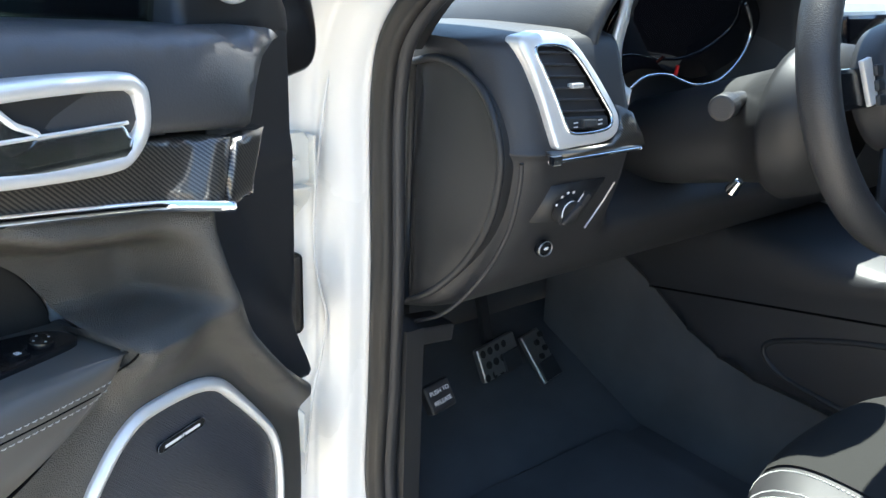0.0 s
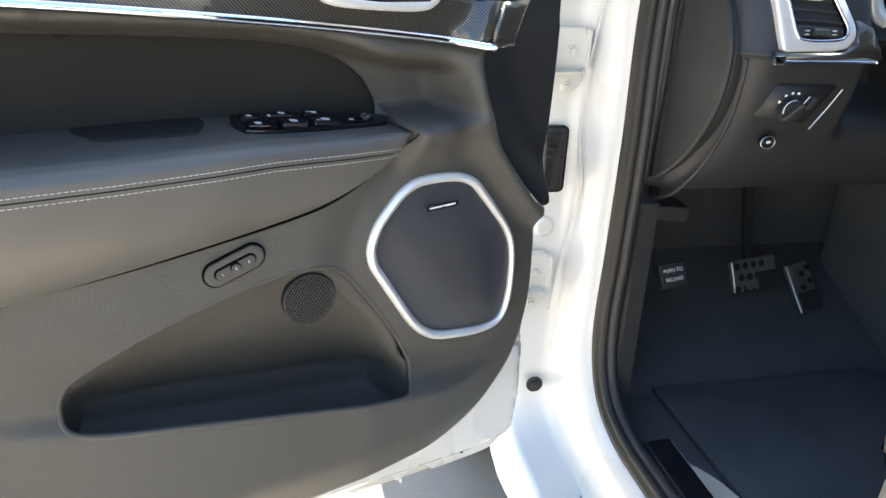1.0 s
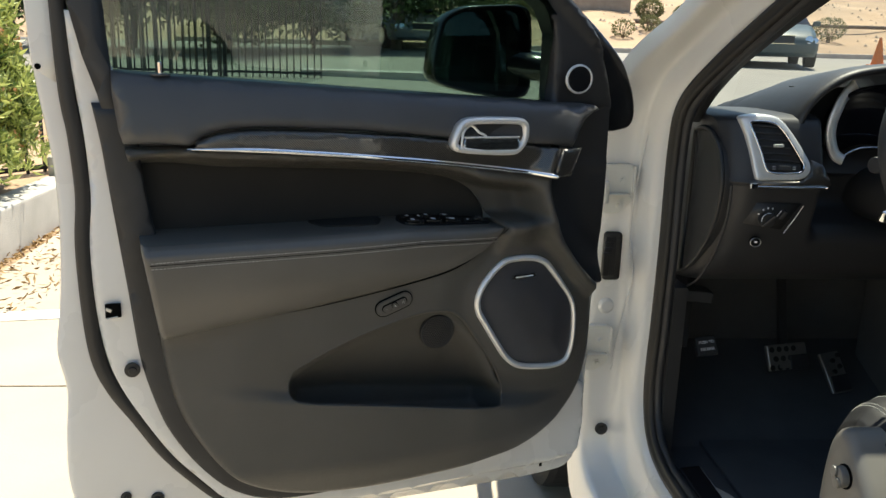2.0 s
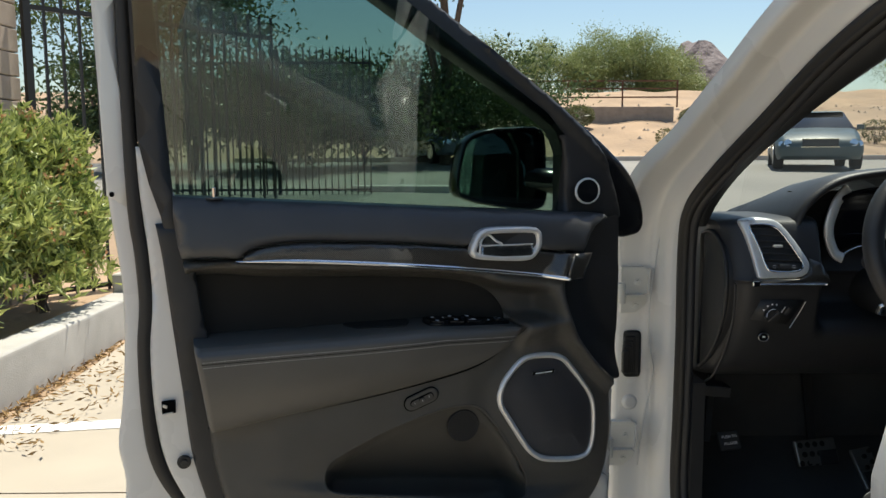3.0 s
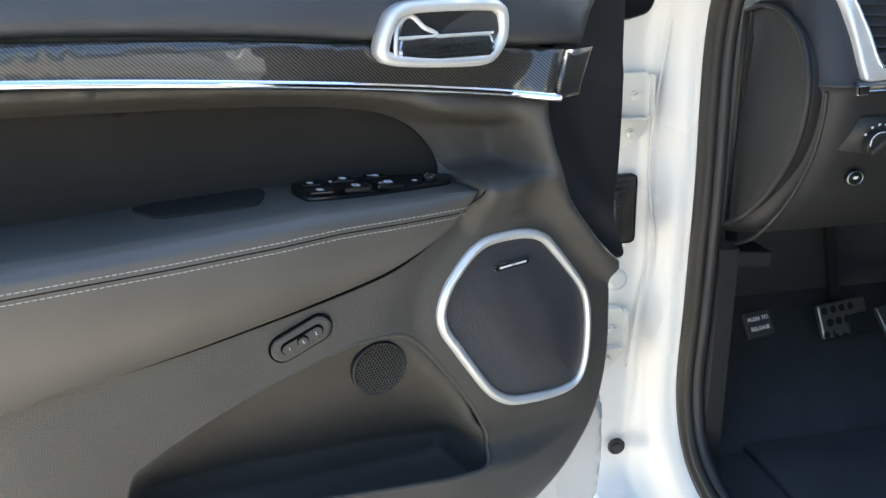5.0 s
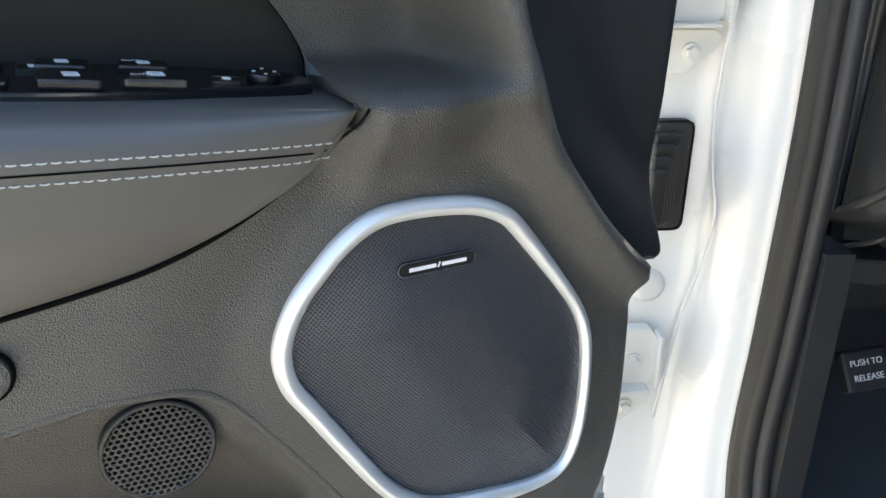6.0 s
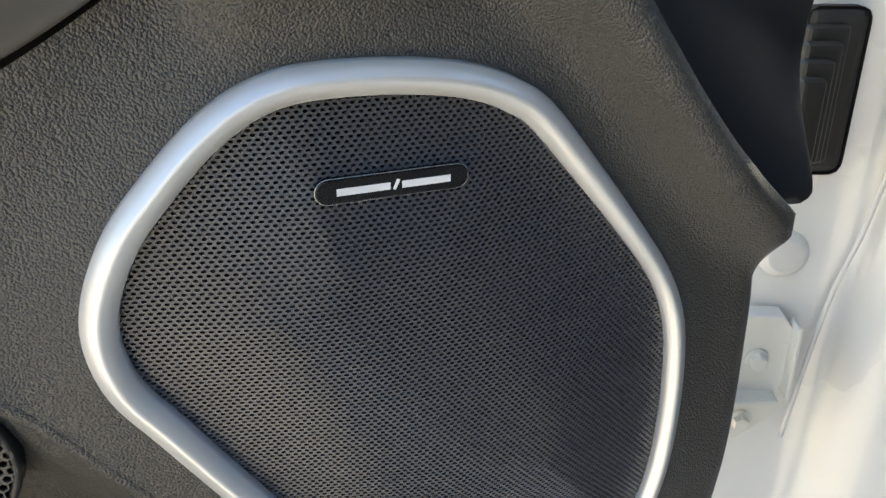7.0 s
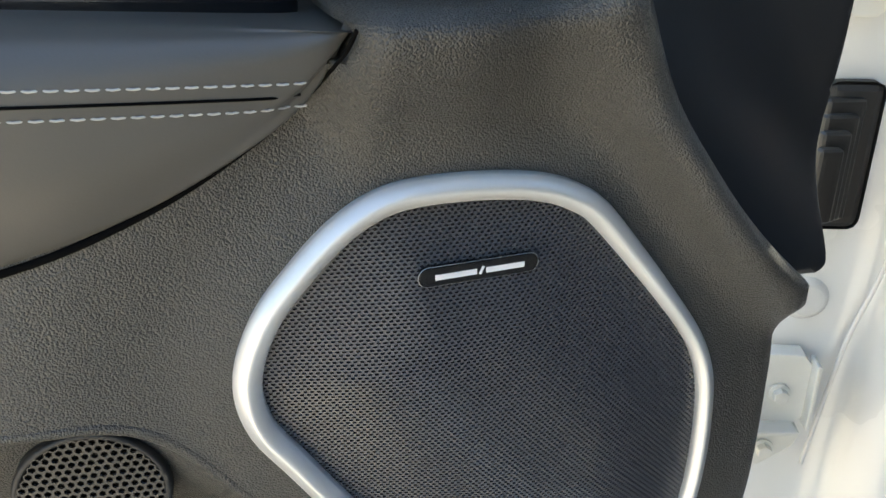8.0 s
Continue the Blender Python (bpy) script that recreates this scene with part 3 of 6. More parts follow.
def arm_front(u, s):
    """Depth and height on the armrest at station u; s runs from the seam (0) over the front edge (1) to the back of the top (2)."""
    low, top, out = float(np.interp(u, SEAM[:, 0], SEAM[:, 1])), 1.160 - 0.075 * max(0.0, u - 0.40), float(arm_out(u))
    e = max(0.0, min(1.0, (0.612 - u) / 0.02)) ** 0.5
    tall, curl = top - low, min(0.021, 0.24 * (top - low)) * e
    back_ = 0.018 - 0.015 * float(step(0.0, 0.30, u))
    sec = curve([(-back_ - 0.014, low + 0.002), (-back_ + 0.003, low), (0.30 * out, low + 0.006), (0.76 * out, low + 0.34 * tall), (0.95 * out, low + 0.60 * tall), (out, top - curl), (out - 0.25 * curl, top - 0.45 * curl), (out - 0.7 * curl, top - 0.15 * curl), (out - 1.4 * curl, top), (-0.045, top + 0.001), (-0.088, top + 0.001)], 5)
    return sec


stations = np.concatenate([np.linspace(-0.064, -0.03, 6), np.linspace(-0.01, 0.44, 28), np.linspace(0.455, 0.606, 24)])
rows = [[(u + 0.14 * max(0.0, 1.15 - b) * float(step(0.12, -0.06, u)), -a, b) for a, b in arm_front(u, 0)] for u in stations]
rows = [[(x - 0.005, y + 0.03, z) for x, y, z in rows[0]]] + rows + [[(0.6085, y + 0.0015, z - 0.001) for _, y, z in rows[-1]], [(0.6105, max(y + 0.005, -0.002), z - 0.003) for _, y, z in rows[-1]], [(0.611, 0.016, z - 0.004) for _, y, z in rows[-1]]]
v, f = loft(rows)
arm = link("armrest", v, f, M_LEATHER, door, "black leather armrest with pale double stitching")


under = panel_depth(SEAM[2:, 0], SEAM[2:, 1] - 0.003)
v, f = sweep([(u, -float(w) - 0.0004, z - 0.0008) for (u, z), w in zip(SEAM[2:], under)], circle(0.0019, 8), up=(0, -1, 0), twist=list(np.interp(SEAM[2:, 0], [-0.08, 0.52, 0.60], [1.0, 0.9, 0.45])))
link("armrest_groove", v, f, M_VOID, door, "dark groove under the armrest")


def on_front(u, z):
    """Depth of the armrest's front at a height."""
    sec = arm_front(u, 0)
    return float(np.interp(z, sec[6:32, 1], sec[6:32, 0]))


def stitch_row(z_of, name):
    """One row of short thread stitches."""
    vs, fs = [], []
    for u in np.arange(-0.056, 0.588, 0.0062):
        a, b = (u, z_of(u)), (u + 0.0045, z_of(u + 0.0045))
        p = [(q[0], -on_front(*q) - h, q[1]) for q, h in ((a, -0.0004), (((a[0] + b[0]) / 2, (a[1] + b[1]) / 2), 0.0009), (b, -0.0004))]
        vv, ff = sweep(p, circle(0.00048, 5), up=(0, 0, 1))
        fs += [tuple(i + len(vs) for i in g) for g in ff]
        vs += vv
    ob = link(name, vs, fs, M_THREAD, door, "pale grey stitching")
    ob["kind"] = "stuff"


stitch_row(lambda u: 1.1372 - 0.014 * max(0, 0.02 - u) ** 0.9 - 0.060 * max(0, u - 0.42), "stitching")
stitch_row(lambda u: 1.1272 - 0.014 * max(0, 0.02 - u) ** 0.9 - 0.060 * max(0, u - 0.42), "stitching")
v, f = sweep([(u, -on_front(u, 1.1320 - 0.060 * max(0, u - 0.42)) - 0.0002, 1.1320 - 0.060 * max(0, u - 0.42)) for u in np.linspace(-0.058, 0.585, 60)], circle(0.0006, 6), up=(0, 0, 1))
link("armrest_seam", v, f, M_VOID, door)

# grab dip's shade as a flat dark plate, and switch panel, on armrest's top
DTOP = 1.1625


def topsheet(name, outline, z, mat, parent, label="", thick=0.004, bevel=0.0015):
    """A flat plate lying on the armrest: outline in (u, w)."""
    bm = bmesh.new()
    vs = [bm.verts.new((a, -b, z - thick)) for a, b in outline]
    face = bm.faces.new(vs)
    up = bmesh.ops.extrude_face_region(bm, geom=[face])
    tops = [g for g in up["geom"] if isinstance(g, bmesh.types.BMVert)]
    bmesh.ops.translate(bm, vec=(0, 0, thick), verts=tops)
    if bevel:
        rim = [e for e in bm.edges if all(abs(w.co.z - z) < 1e-6 for w in e.verts)]
        bmesh.ops.bevel(bm, geom=rim, offset=bevel, segments=2, profile=0.6, affect="EDGES")
    return part(name, bm, mat, parent, label)


SWITCH = curve([(0.397, -0.054), (0.398, -0.012), (0.412, -0.003), (0.47, -0.006), (0.55, -0.020), (0.584, -0.029), (0.588, -0.040), (0.575, -0.056), (0.52, -0.063), (0.43, -0.064)], 5, True)
topsheet("switch_panel", SWITCH, DTOP + 0.003, M_GLOSS, door, "gloss black window and mirror switch panel", 0.018, 0.002)
topsheet("grab_dip_shade", curve([(0.238, -0.082), (0.243, -0.036), (0.262, -0.024), (0.33, -0.018), (0.354, -0.026), (0.362, -0.082)], 5, True), DTOP + 0.0008, M_SUEDE, door, "flat dark plate standing in for the shade in the grab dip", 0.002, 0)
for u, w, wide, deep, tall in ((0.418, -0.018, 0.026, 0.016, 0.0035), (0.416, -0.046, 0.022, 0.013, 0.0025), (0.441, -0.047, 0.016, 0.012, 0.002), (0.459, -0.017, 0.030, 0.020, 0.006), (0.455, -0.047, 0.026, 0.015, 0.005), (0.500, -0.021, 0.032, 0.020, 0.006), (0.496, -0.049, 0.026, 0.014, 0.005), (0.538, -0.030, 0.016, 0.011, 0.002)):
    b = box((wide, deep, tall), (u, -w, DTOP + 0.003 + tall / 2), (0, 0, -2), 0.0018)
    part("window_switch", b, M_GLOSS, door, "black rocker switch with white symbol")
    top = DTOP + 0.0032 + tall
    mark = merge(*[box((wide * 0.22, 0.0007, 0.0004), (u, -w + d * deep, top)) for d in (-0.15, 0.15)], *[box((0.0007, deep * 0.32, 0.0004), (u + d * wide, -w, top), (0, 0, 14)) for d in (-0.11, 0.11)], box((wide * 0.20, 0.0005, 0.0004), (u, -w - 0.02 * deep, top)))
    part("switch_symbol", mark, M_MARK, door)
part("mirror_knob", disc(0.0095, 0.005, (0.560, 0.036, DTOP + 0.0055), (0, 0, 0), 24, 0.0015), M_GLOSS, door, "round black mirror adjuster")
for a, b in ((0.006, 0), (-0.006, 0), (0, 0.006), (0, -0.006)):
    part("arrow_mark", disc(0.0012, 0.0004, (0.560 + a, 0.036 + b, DTOP + 0.0082), (0, 0, 0), 3), M_MARK, door)


def lettering(name, text, size, at, mat, parent, label=""):
    """Raised letters as a mesh; `at` is a pose in the parent's axes."""
    cu = bpy.data.curves.new(name, "FONT")
    cu.body, cu.size, cu.extrude, cu.align_x, cu.align_y = text, size, size * 0.02, "CENTER", "CENTER"
    tmp = bpy.data.objects.new(name, cu)
    scene.collection.objects.link(tmp)
    bpy.context.view_layer.update()
    me = bpy.data.meshes.new_from_object(tmp.evaluated_get(bpy.context.evaluated_depsgraph_get()))
    bpy.data.objects.remove(tmp)
    me.transform(at)
    me.materials.clear()
    me.materials.append(mat)
    ob = new(name, me)
    ob.parent = parent
    if label:
        ob["label"] = label
    return ob


for u, w in ((0.4925, -0.0175), (0.490, -0.0465)):
    lettering("auto_lettering", "AUTO", 0.0040, pose(u, -w + 0.0, DTOP + 0.0096, 0, 0, 0), M_MARK, door)

# the switch panel leans towards the seat
LEAN = Matrix.Translation((0.40, 0.0, DTOP - 0.001)) @ pose(0, 0, 0, 5, 4.3, 0) @ Matrix.Translation((-0.40, 0.0, -DTOP))
for ob in list(door.children):
    if ob.name.split(".")[0] in ("switch_panel", "window_switch", "switch_symbol", "mirror_knob", "arrow_mark", "auto_lettering"):
        ob.matrix_basis = LEAN

# memory switch
tilt = 20.0


def capsule(length, height, thick, at, turn, bevel=0.002):
    bm = bmesh.new()
    n = 12
    pts = [(math.cos(math.pi * (i / n - 0.5)) * height / 2 + length / 2 - height / 2, math.sin(math.pi * (i / n - 0.5)) * height / 2) for i in range(n + 1)]
    pts += [(-a, -b) for a, b in pts]
    face = bm.faces.new([bm.verts.new((a, 0, b)) for a, b in pts])
    ext = bmesh.ops.extrude_face_region(bm, geom=[face])
    fr = [g for g in ext["geom"] if isinstance(g, bmesh.types.BMVert)]
    bmesh.ops.translate(bm, vec=(0, -thick, 0), verts=fr)
    if bevel:
        rim = [e for e in bm.edges if all(abs(w.co.y + thick) < 1e-6 for w in e.verts)]
        bmesh.ops.bevel(bm, geom=rim, offset=bevel, segments=2, profile=0.6, affect="EDGES")
    bm.transform(pose(*at, *turn))
    return bm


MEM = (0.375, -0.0055, 1.0110)
c, s = math.cos(radians(tilt)), math.sin(radians(tilt))
part("memory_rim", capsule(0.0775, 0.0335, 0.003, MEM, (0, -tilt, 0), 0.001), M_VOID, door, "dark joint round the memory switch")
part("memory_switch", capsule(0.074, 0.030, 0.006, MEM, (0, -tilt, 0), 0.004), M_LOWER, door, "grey seat-memory switch plate")
part("memory_well", capsule(0.0525, 0.0155, 0.003, (MEM[0], -0.0095, MEM[2]), (0, -tilt, 0), 0.001), M_VOID, door)
part("memory_rocker", capsule(0.0490, 0.0120, 0.004, (MEM[0] + 0.0006 * s, -0.0095, MEM[2] - 0.0012 * c), (0, -tilt, 0), 0.0012), M_LOWER, door, "grey memory rocker")
part("set_button_joint", disc(0.0066, 0.0030, (MEM[0], -0.0125, MEM[2] - 0.0004), (90, 0, 0), 24, 0.0005), M_VOID, door)
part("set_button", disc(0.0056, 0.006, (MEM[0] + 0.0002, -0.0128, MEM[2] - 0.0014), (90, 0, 0), 24, 0.0015), M_LOWER, door, "small grey round button")
for k, txt, y in ((-0.0165, "1", -0.0137), (0.0165, "2", -0.0137), (0.0, "S", -0.0160)):
    lettering("button_digit", txt, 0.0052, pose(MEM[0] + k * c, y, MEM[2] - 0.0012 + k * s, 90, -tilt, 0), M_MARK, door)

# speaker: silver ring, perforated grille, badge
RINGMID = inset(RING, CENTRE, 0.0060)
v, f = sweep([(a, 0.0012 + float(lean(a)), b) for a, b in RINGMID], [(-0.0060, -0.012), (0.0060, -0.012), (0.0061, 0.0004), (0.0056, 0.0020), (0.0012, 0.0053), (0.0, 0.0057), (-0.0012, 0.0053), (-0.0056, 0.0020), (-0.0061, 0.0004)], closed=True, up=(0, -1, 0), twist=[1.04 - 0.26 * float(step(0.71, 0.785, a)) for a, b in RINGMID])
link("speaker_ring", v, f, M_SATIN, door, "satin silver speaker ring with chipped edge")
link("speaker_cloth", [(a, 0.0125 + float(lean(a)), b) for a, b in RINGMID], [tuple(range(len(RINGMID)))], M_VOID, door, "black cloth behind the grille", smooth=False)


def perforated(name, outline, pitch, hole, depth, mat, parent, label="", wall=True, squat=1.0):
    """A plate with staggered rows of six-sided holes; squat below one draws the rows closer and the holes flatter."""
    flat = np.array((1.0, 1.0 / squat))
    out = np.array(outline) * flat
    lo, hi = out.min(0), out.max(0)
    r = pitch / math.sqrt(3)
    nz, nx = int((hi[1] - lo[1]) / (pitch * 0.866)) + 2, int((hi[0] - lo[0]) / pitch) + 2
    c = np.array([(lo[0] + (i + 0.5 * (j % 2)) * pitch, lo[1] + j * pitch * 0.866) for j in range(nz) for i in range(nx)])
    c = c[reach(out, c) > -pitch * 0.3]
    ang = np.radians(30 + 60 * np.arange(6))
    hexa = np.stack([np.cos(ang), np.sin(ang)], 1)
    m = 3 if wall else 2
    pts = np.concatenate([c[:, None] + hexa * r * 1.002] + [c[:, None] + hexa * hole] * (m - 1), 1).reshape(-1, 2) / flat
    back_ = np.tile(np.repeat([0.0, 0.0, 0.0012][:m], 6), len(c))
    verts = np.stack([pts[:, 0], -depth(pts[:, 0], pts[:, 1]) + back_, pts[:, 1]], 1)
    faces = [(6 * m * k + o + a, 6 * m * k + o + (a + 1) % 6, 6 * m * k + o + 6 + (a + 1) % 6, 6 * m * k + o + 6 + a) for k in range(len(c)) for o in (0, 6)[:m - 1] for a in range(6)]
    return tagged(link(name, verts.tolist(), faces, mat, parent, label, smooth=False), kind="stuff")


GRILLE = inset(RING, CENTRE, 0.0110)


def grille_depth(u, z):
    """The grille's shallow dome inside the ring."""
    return -0.0050 + 0.0170 * step(-0.012, 0.075, reach(GRILLE, np.stack([u, z], 1))) - lean(u)


perforated("speaker_grille", GRILLE, 0.0030, 0.00098, grille_depth, M_GRILLE, door, "black perforated steel grille", True, 0.62)
BADGE = (0.6580, -float(grille_depth(np.array([0.6565]), np.array([1.038]))[0]) + 0.0002, 1.038)
badge = part("badge", capsule(0.0570, 0.0092, 0.0026, BADGE, (0, 0, 7.0), 0.0006), M_GLOSS, door, "small black badge with a white bar")
rim = []
for q, t0 in ((1, -90), (-1, 90)):
    for t in np.radians(np.linspace(t0, t0 + 180, 10)):
        rim.append((0.0240 * q + 0.0046 * math.cos(t), -0.0022, 0.0046 * math.sin(t)))
turn_b = pose(*BADGE, 0, 0, 7.0)
v, f = sweep([tuple(turn_b @ Vector((a, y, b))) for a, y, b in rim], circle(0.00022, 5), closed=True, up=(0, -1, 0))
link("badge_rim", v, f, M_STEEL, badge)
marks = merge(box((0.0195, 0.0004, 0.0026), (-0.0112, -0.0027, -0.0003)), box((0.0012, 0.0004, 0.0040), (0.0008, -0.0027, 0.0), (0, 25, 0)), box((0.0185, 0.0004, 0.0026), (0.0122, -0.0027, -0.0003)))
marks.transform(turn_b)
part("badge_mark", marks, M_MARK, badge, "two plain white bars")

# small round tweeter in the pocket
TW = np.array((0.478, 0.932))
CIRC = np.array([(TW[0] + 0.0335 * math.cos(a), TW[1] + 0.0335 * math.sin(a)) for a in np.linspace(0, 2 * math.pi, 40, endpoint=False)])
v, f = sweep([(a, 0.0222, b) for a, b in CIRC], [(-0.0018, -0.008), (0.0018, -0.008), (0.0018, 0.0), (0.0, 0.0014), (-0.0018, 0.0)], closed=True, up=(0, -1, 0))
link("tweeter_rim", v, f, M_HARD, door, "round black tweeter rim")
link("tweeter_cloth", [(a, 0.0250, b) for a, b in CIRC], [tuple(range(40))], M_VOID, door, smooth=False)
perforated("tweeter_grille", TW + (CIRC - TW) * 0.93, 0.0042, 0.00165, lambda u, z: 0 * u - 0.0210, M_TWEET, door, "black punched round grille")

# door handle: silver bezel, dark cup, chrome lever
BEZEL = curve([(0.480, 1.317), (0.489, 1.342), (0.501, 1.356), (0.527, 1.3615), (0.605, 1.3595), (0.624, 1.353), (0.631, 1.340), (0.629, 1.313), (0.614, 1.293), (0.594, 1.2875), (0.540, 1.291), (0.496, 1.297), (0.483, 1.305)], 5, True)
HC = np.array((0.557, 1.325))
BMID = inset(BEZEL, HC, 0.0066)
v, f = sweep([(a, -0.016, b) for a, b in BMID], [(-0.0066, -0.016), (0.0066, -0.016), (0.0066, -0.001), (0.0052, 0.0036), (0.0015, 0.0062), (-0.0025, 0.0058), (-0.0056, 0.0030), (-0.0066, -0.001)], closed=True, up=(0, -1, 0))
link("handle_bezel", v, f, M_SATIN, door, "satin silver handle surround")
CUPR = inset(BEZEL, HC, 0.0110)
link("handle_cup", [(a, -0.0097, b) for a, b in CUPR], [tuple(range(len(CUPR)))], M_HARD, door, "dark handle recess", smooth=False)
rows = []
for u in np.concatenate([np.linspace(0.5030, 0.508, 4), np.linspace(0.515, 0.604, 16), np.linspace(0.6065, 0.6120, 4)]):
    e = max(0.0, (0.5085 - u) / 0.0055, (u - 0.6060) / 0.0060)
    k, mid_z = math.sqrt(max(0.02, 1 - min(e, 1.0) ** 2)), 1.3125 + 0.02 * (0.545 - u)
    rows.append([(u, -w, mid_z + (z - 1.3125) * k) for z, w in ((1.2985, 0.0110), (1.2988, 0.0190), (1.2996, 0.0206), (1.3004, 0.0210), (1.3060, 0.0200), (1.3130, 0.0187), (1.3205, 0.0174), (1.3222, 0.0168), (1.3232, 0.0160), (1.3236, 0.0100))])
v, f = loft(rows)
link("handle_lever", v, f, M_SMUDGED, door, "polished chrome release lever")
FIN = curve([(0.4985, 1.3060), (0.4990, 1.3200), (0.503, 1.3350), (0.514, 1.3450), (0.5225, 1.3440), (0.5320, 1.3335), (0.5450, 1.3245), (0.5300, 1.3120)], 6)
fin_w = lambda z: 0.0186 - 0.26 * np.maximum(z - 1.3210, 0)
link("lever_fin", [(a, -fin_w(b), b) for a, b in FIN], [tuple(range(len(FIN)))], M_SMUDGED, door, "chrome fin of the lever", smooth=False)
v, f = sweep([(a, -fin_w(b) - 0.0002, b) for a, b in FIN[:-6]], circle(0.0024, 8), up=(0, -1, 0))
link("fin_rim", v, f, M_SATIN, door, "bright rim of the lever's fin")
v, f = sweep([(u, -0.0178, 1.3240 + 0.02 * (0.545 - u)) for u in np.linspace(0.5025, 0.611, 24)], circle(0.0015, 8), up=(0, -1, 0))
link("lever_rib", v, f, M_SATIN, door, "bright upper edge of the lever")

SHEAR = Matrix(((1.115, 0, 0, -0.0552), (0.105, 1, 0, -0.0504), (0, 0, 1, 0), (0, 0, 0, 1)))
for ob in door.children:
    if ob.name.split(".")[0] in ("handle_bezel", "handle_cup", "handle_lever", "lever_fin", "fin_rim", "lever_rib"):
        ob.data.transform(SHEAR)

# lock knob on the ledge
part("lock_grommet", disc(0.016, 0.003, (-0.020, 0.028, 1.4325), (0, 0, 0), 24, 0.001), M_PAD, door)
part("lock_knob", disc(0.0038, 0.022, (-0.020, 0.032, 1.4420), (0, 0, 0), 14, 0.001), M_CHROME, door, "chrome lock pin")

# window frame: rear post, top rail, sloping front rail with the mirror triangle
def strip_sheet(name, left, right, w, mat, label="", skirt=0.02):
    return sheet(name, np.array(left + right[::-1]), lambda u, z: w + 0 * u, mat, door, label, s=0.04, roll=0.004, skirt=skirt)


strip_sheet("frame_outer", [(-0.212, 1.44), (-0.2135, 1.47), (-0.217, 1.62), (-0.222, 1.80), (-0.225, 1.92)], [(-0.172, 1.41), (-0.174, 1.47), (-0.176, 1.62), (-0.180, 1.80), (-0.182, 1.92)], -0.088, M_WHITE, "white-painted window frame edge", 0.05)
strip_sheet("frame_trim", [(-0.106, 1.335), (-0.118, 1.40), (-0.136, 1.46), (-0.152, 1.54), (-0.154, 1.62), (-0.157, 1.80), (-0.159, 1.90), (0.20, 1.91), (0.34, 1.88)], [(-0.072, 1.335), (-0.092, 1.40), (-0.094, 1.44), (-0.105, 1.62), (-0.116, 1.80), (-0.118, 1.865), (0.18, 1.865), (0.27, 1.845)], -0.048, M_HARD, "dark grey window frame trim", 0.05)
SAIL = np.concatenate([curve([(0.34, 1.88), (0.431, 1.826), (0.557, 1.736), (0.724, 1.615), (0.818, 1.530), (0.866, 1.450), (0.890, 1.378), (0.886, 1.362)], 4), [(0.70, 1.372), (0.735, 1.376), (0.736, 1.43), (0.735, 1.515)], curve([(0.722, 1.545), (0.680, 1.588), (0.419, 1.755), (0.305, 1.829), (0.26, 1.85)], 4)])


def sail_depth(u, z):
    rail = step(0.0, 0.012, (z - 1.530) + 0.86 * (u - 0.785))
    return -0.060 - 0.012 * (1 - rail) - 0.25 * np.maximum(u - 0.83, 0)


sheet("mirror_triangle", SAIL, sail_depth, M_HARD, door, "black front window rail and mirror triangle", s=0.012, roll=0.006, skirt=0.05)
part("tweeter", disc(0.0265, 0.010, (0.7830, 0.052, 1.429), (90, 0, 0), 32, 0.002), M_GLOSS, door, "black tweeter in a silver ring")
v, f = sweep([(0.7830 + 0.0285 * math.cos(a), 0.050, 1.429 + 0.0265 * math.sin(a)) for a in np.linspace(0, 2 * math.pi, 40, endpoint=False)], circle(0.0032, 8), closed=True, up=(0, -1, 0))
link("tweeter_ring", v, f, M_SATIN, door, "thin silver tweeter ring")
MBASE = curve([(0.62, 1.70), (0.80, 1.585), (0.921, 1.483), (0.962, 1.418), (0.978, 1.365), (0.974, 1.330), (0.950, 1.316), (0.90, 1.32), (0.84, 1.40), (0.74, 1.56)], 5, True)
sheet("mirror_base", MBASE, lambda u, z: -0.125 + 0 * u, M_GLOSS, door, "gloss black outer mirror base", s=0.03, roll=0.010, skirt=0.04)
GLASS = [(-0.15, 1.40), (0.76, 1.345), (0.76, 1.53), (0.69, 1.60), (0.43, 1.77), (0.31, 1.85), (0.20, 1.885), (-0.15, 1.885)]
bm = bmesh.new()
face = bm.faces.new([bm.verts.new((a, 0.098 - 0.17 * (b - 1.40), b)) for a, b in GLASS])
ext = bmesh.ops.extrude_face_region(bm, geom=[face])
bmesh.ops.translate(bm, vec=(0, 0.004, 0), verts=[g for g in ext["geom"] if isinstance(g, bmesh.types.BMVert)])
part("window_pane", bm, M_TINT, door, "green-tinted side window")
v, f = sweep([(u, 0.088, float(belt(u)) - 0.008) for u in np.linspace(-0.10, 0.74, 12)], circle(0.006, 8), up=(0, 0, 1))
link("belt_seal", v, f, M_RUBBER, door, "black rubber belt seal")

# rubber seal running round the door's inner face
SEALP = curve([(-0.168, 1.90), (-0.168, 1.80), (-0.165, 1.437), (-0.156, 1.329), (-0.152, 1.230), (-0.159, 1.142), (-0.158, 1.029), (-0.150, 0.935), (-0.128, 0.870), (-0.090, 0.805), (-0.045, 0.728), (0.010, 0.660), (0.060, 0.610), (0.120, 0.577), (0.190, 0.566), (0.26, 0.572)], 6)
v, f = sweep([(a, 0.084, b) for a, b in SEALP], [(-0.013, -0.010), (0.013, -0.010), (0.013, 0.002), (0.009, 0.010), (0.0, 0.013), (-0.009, 0.010), (-0.013, 0.002)], up=(0, -1, 0))
link("door_seal", v, f, M_RUBBER, door, "black rubber door seal")
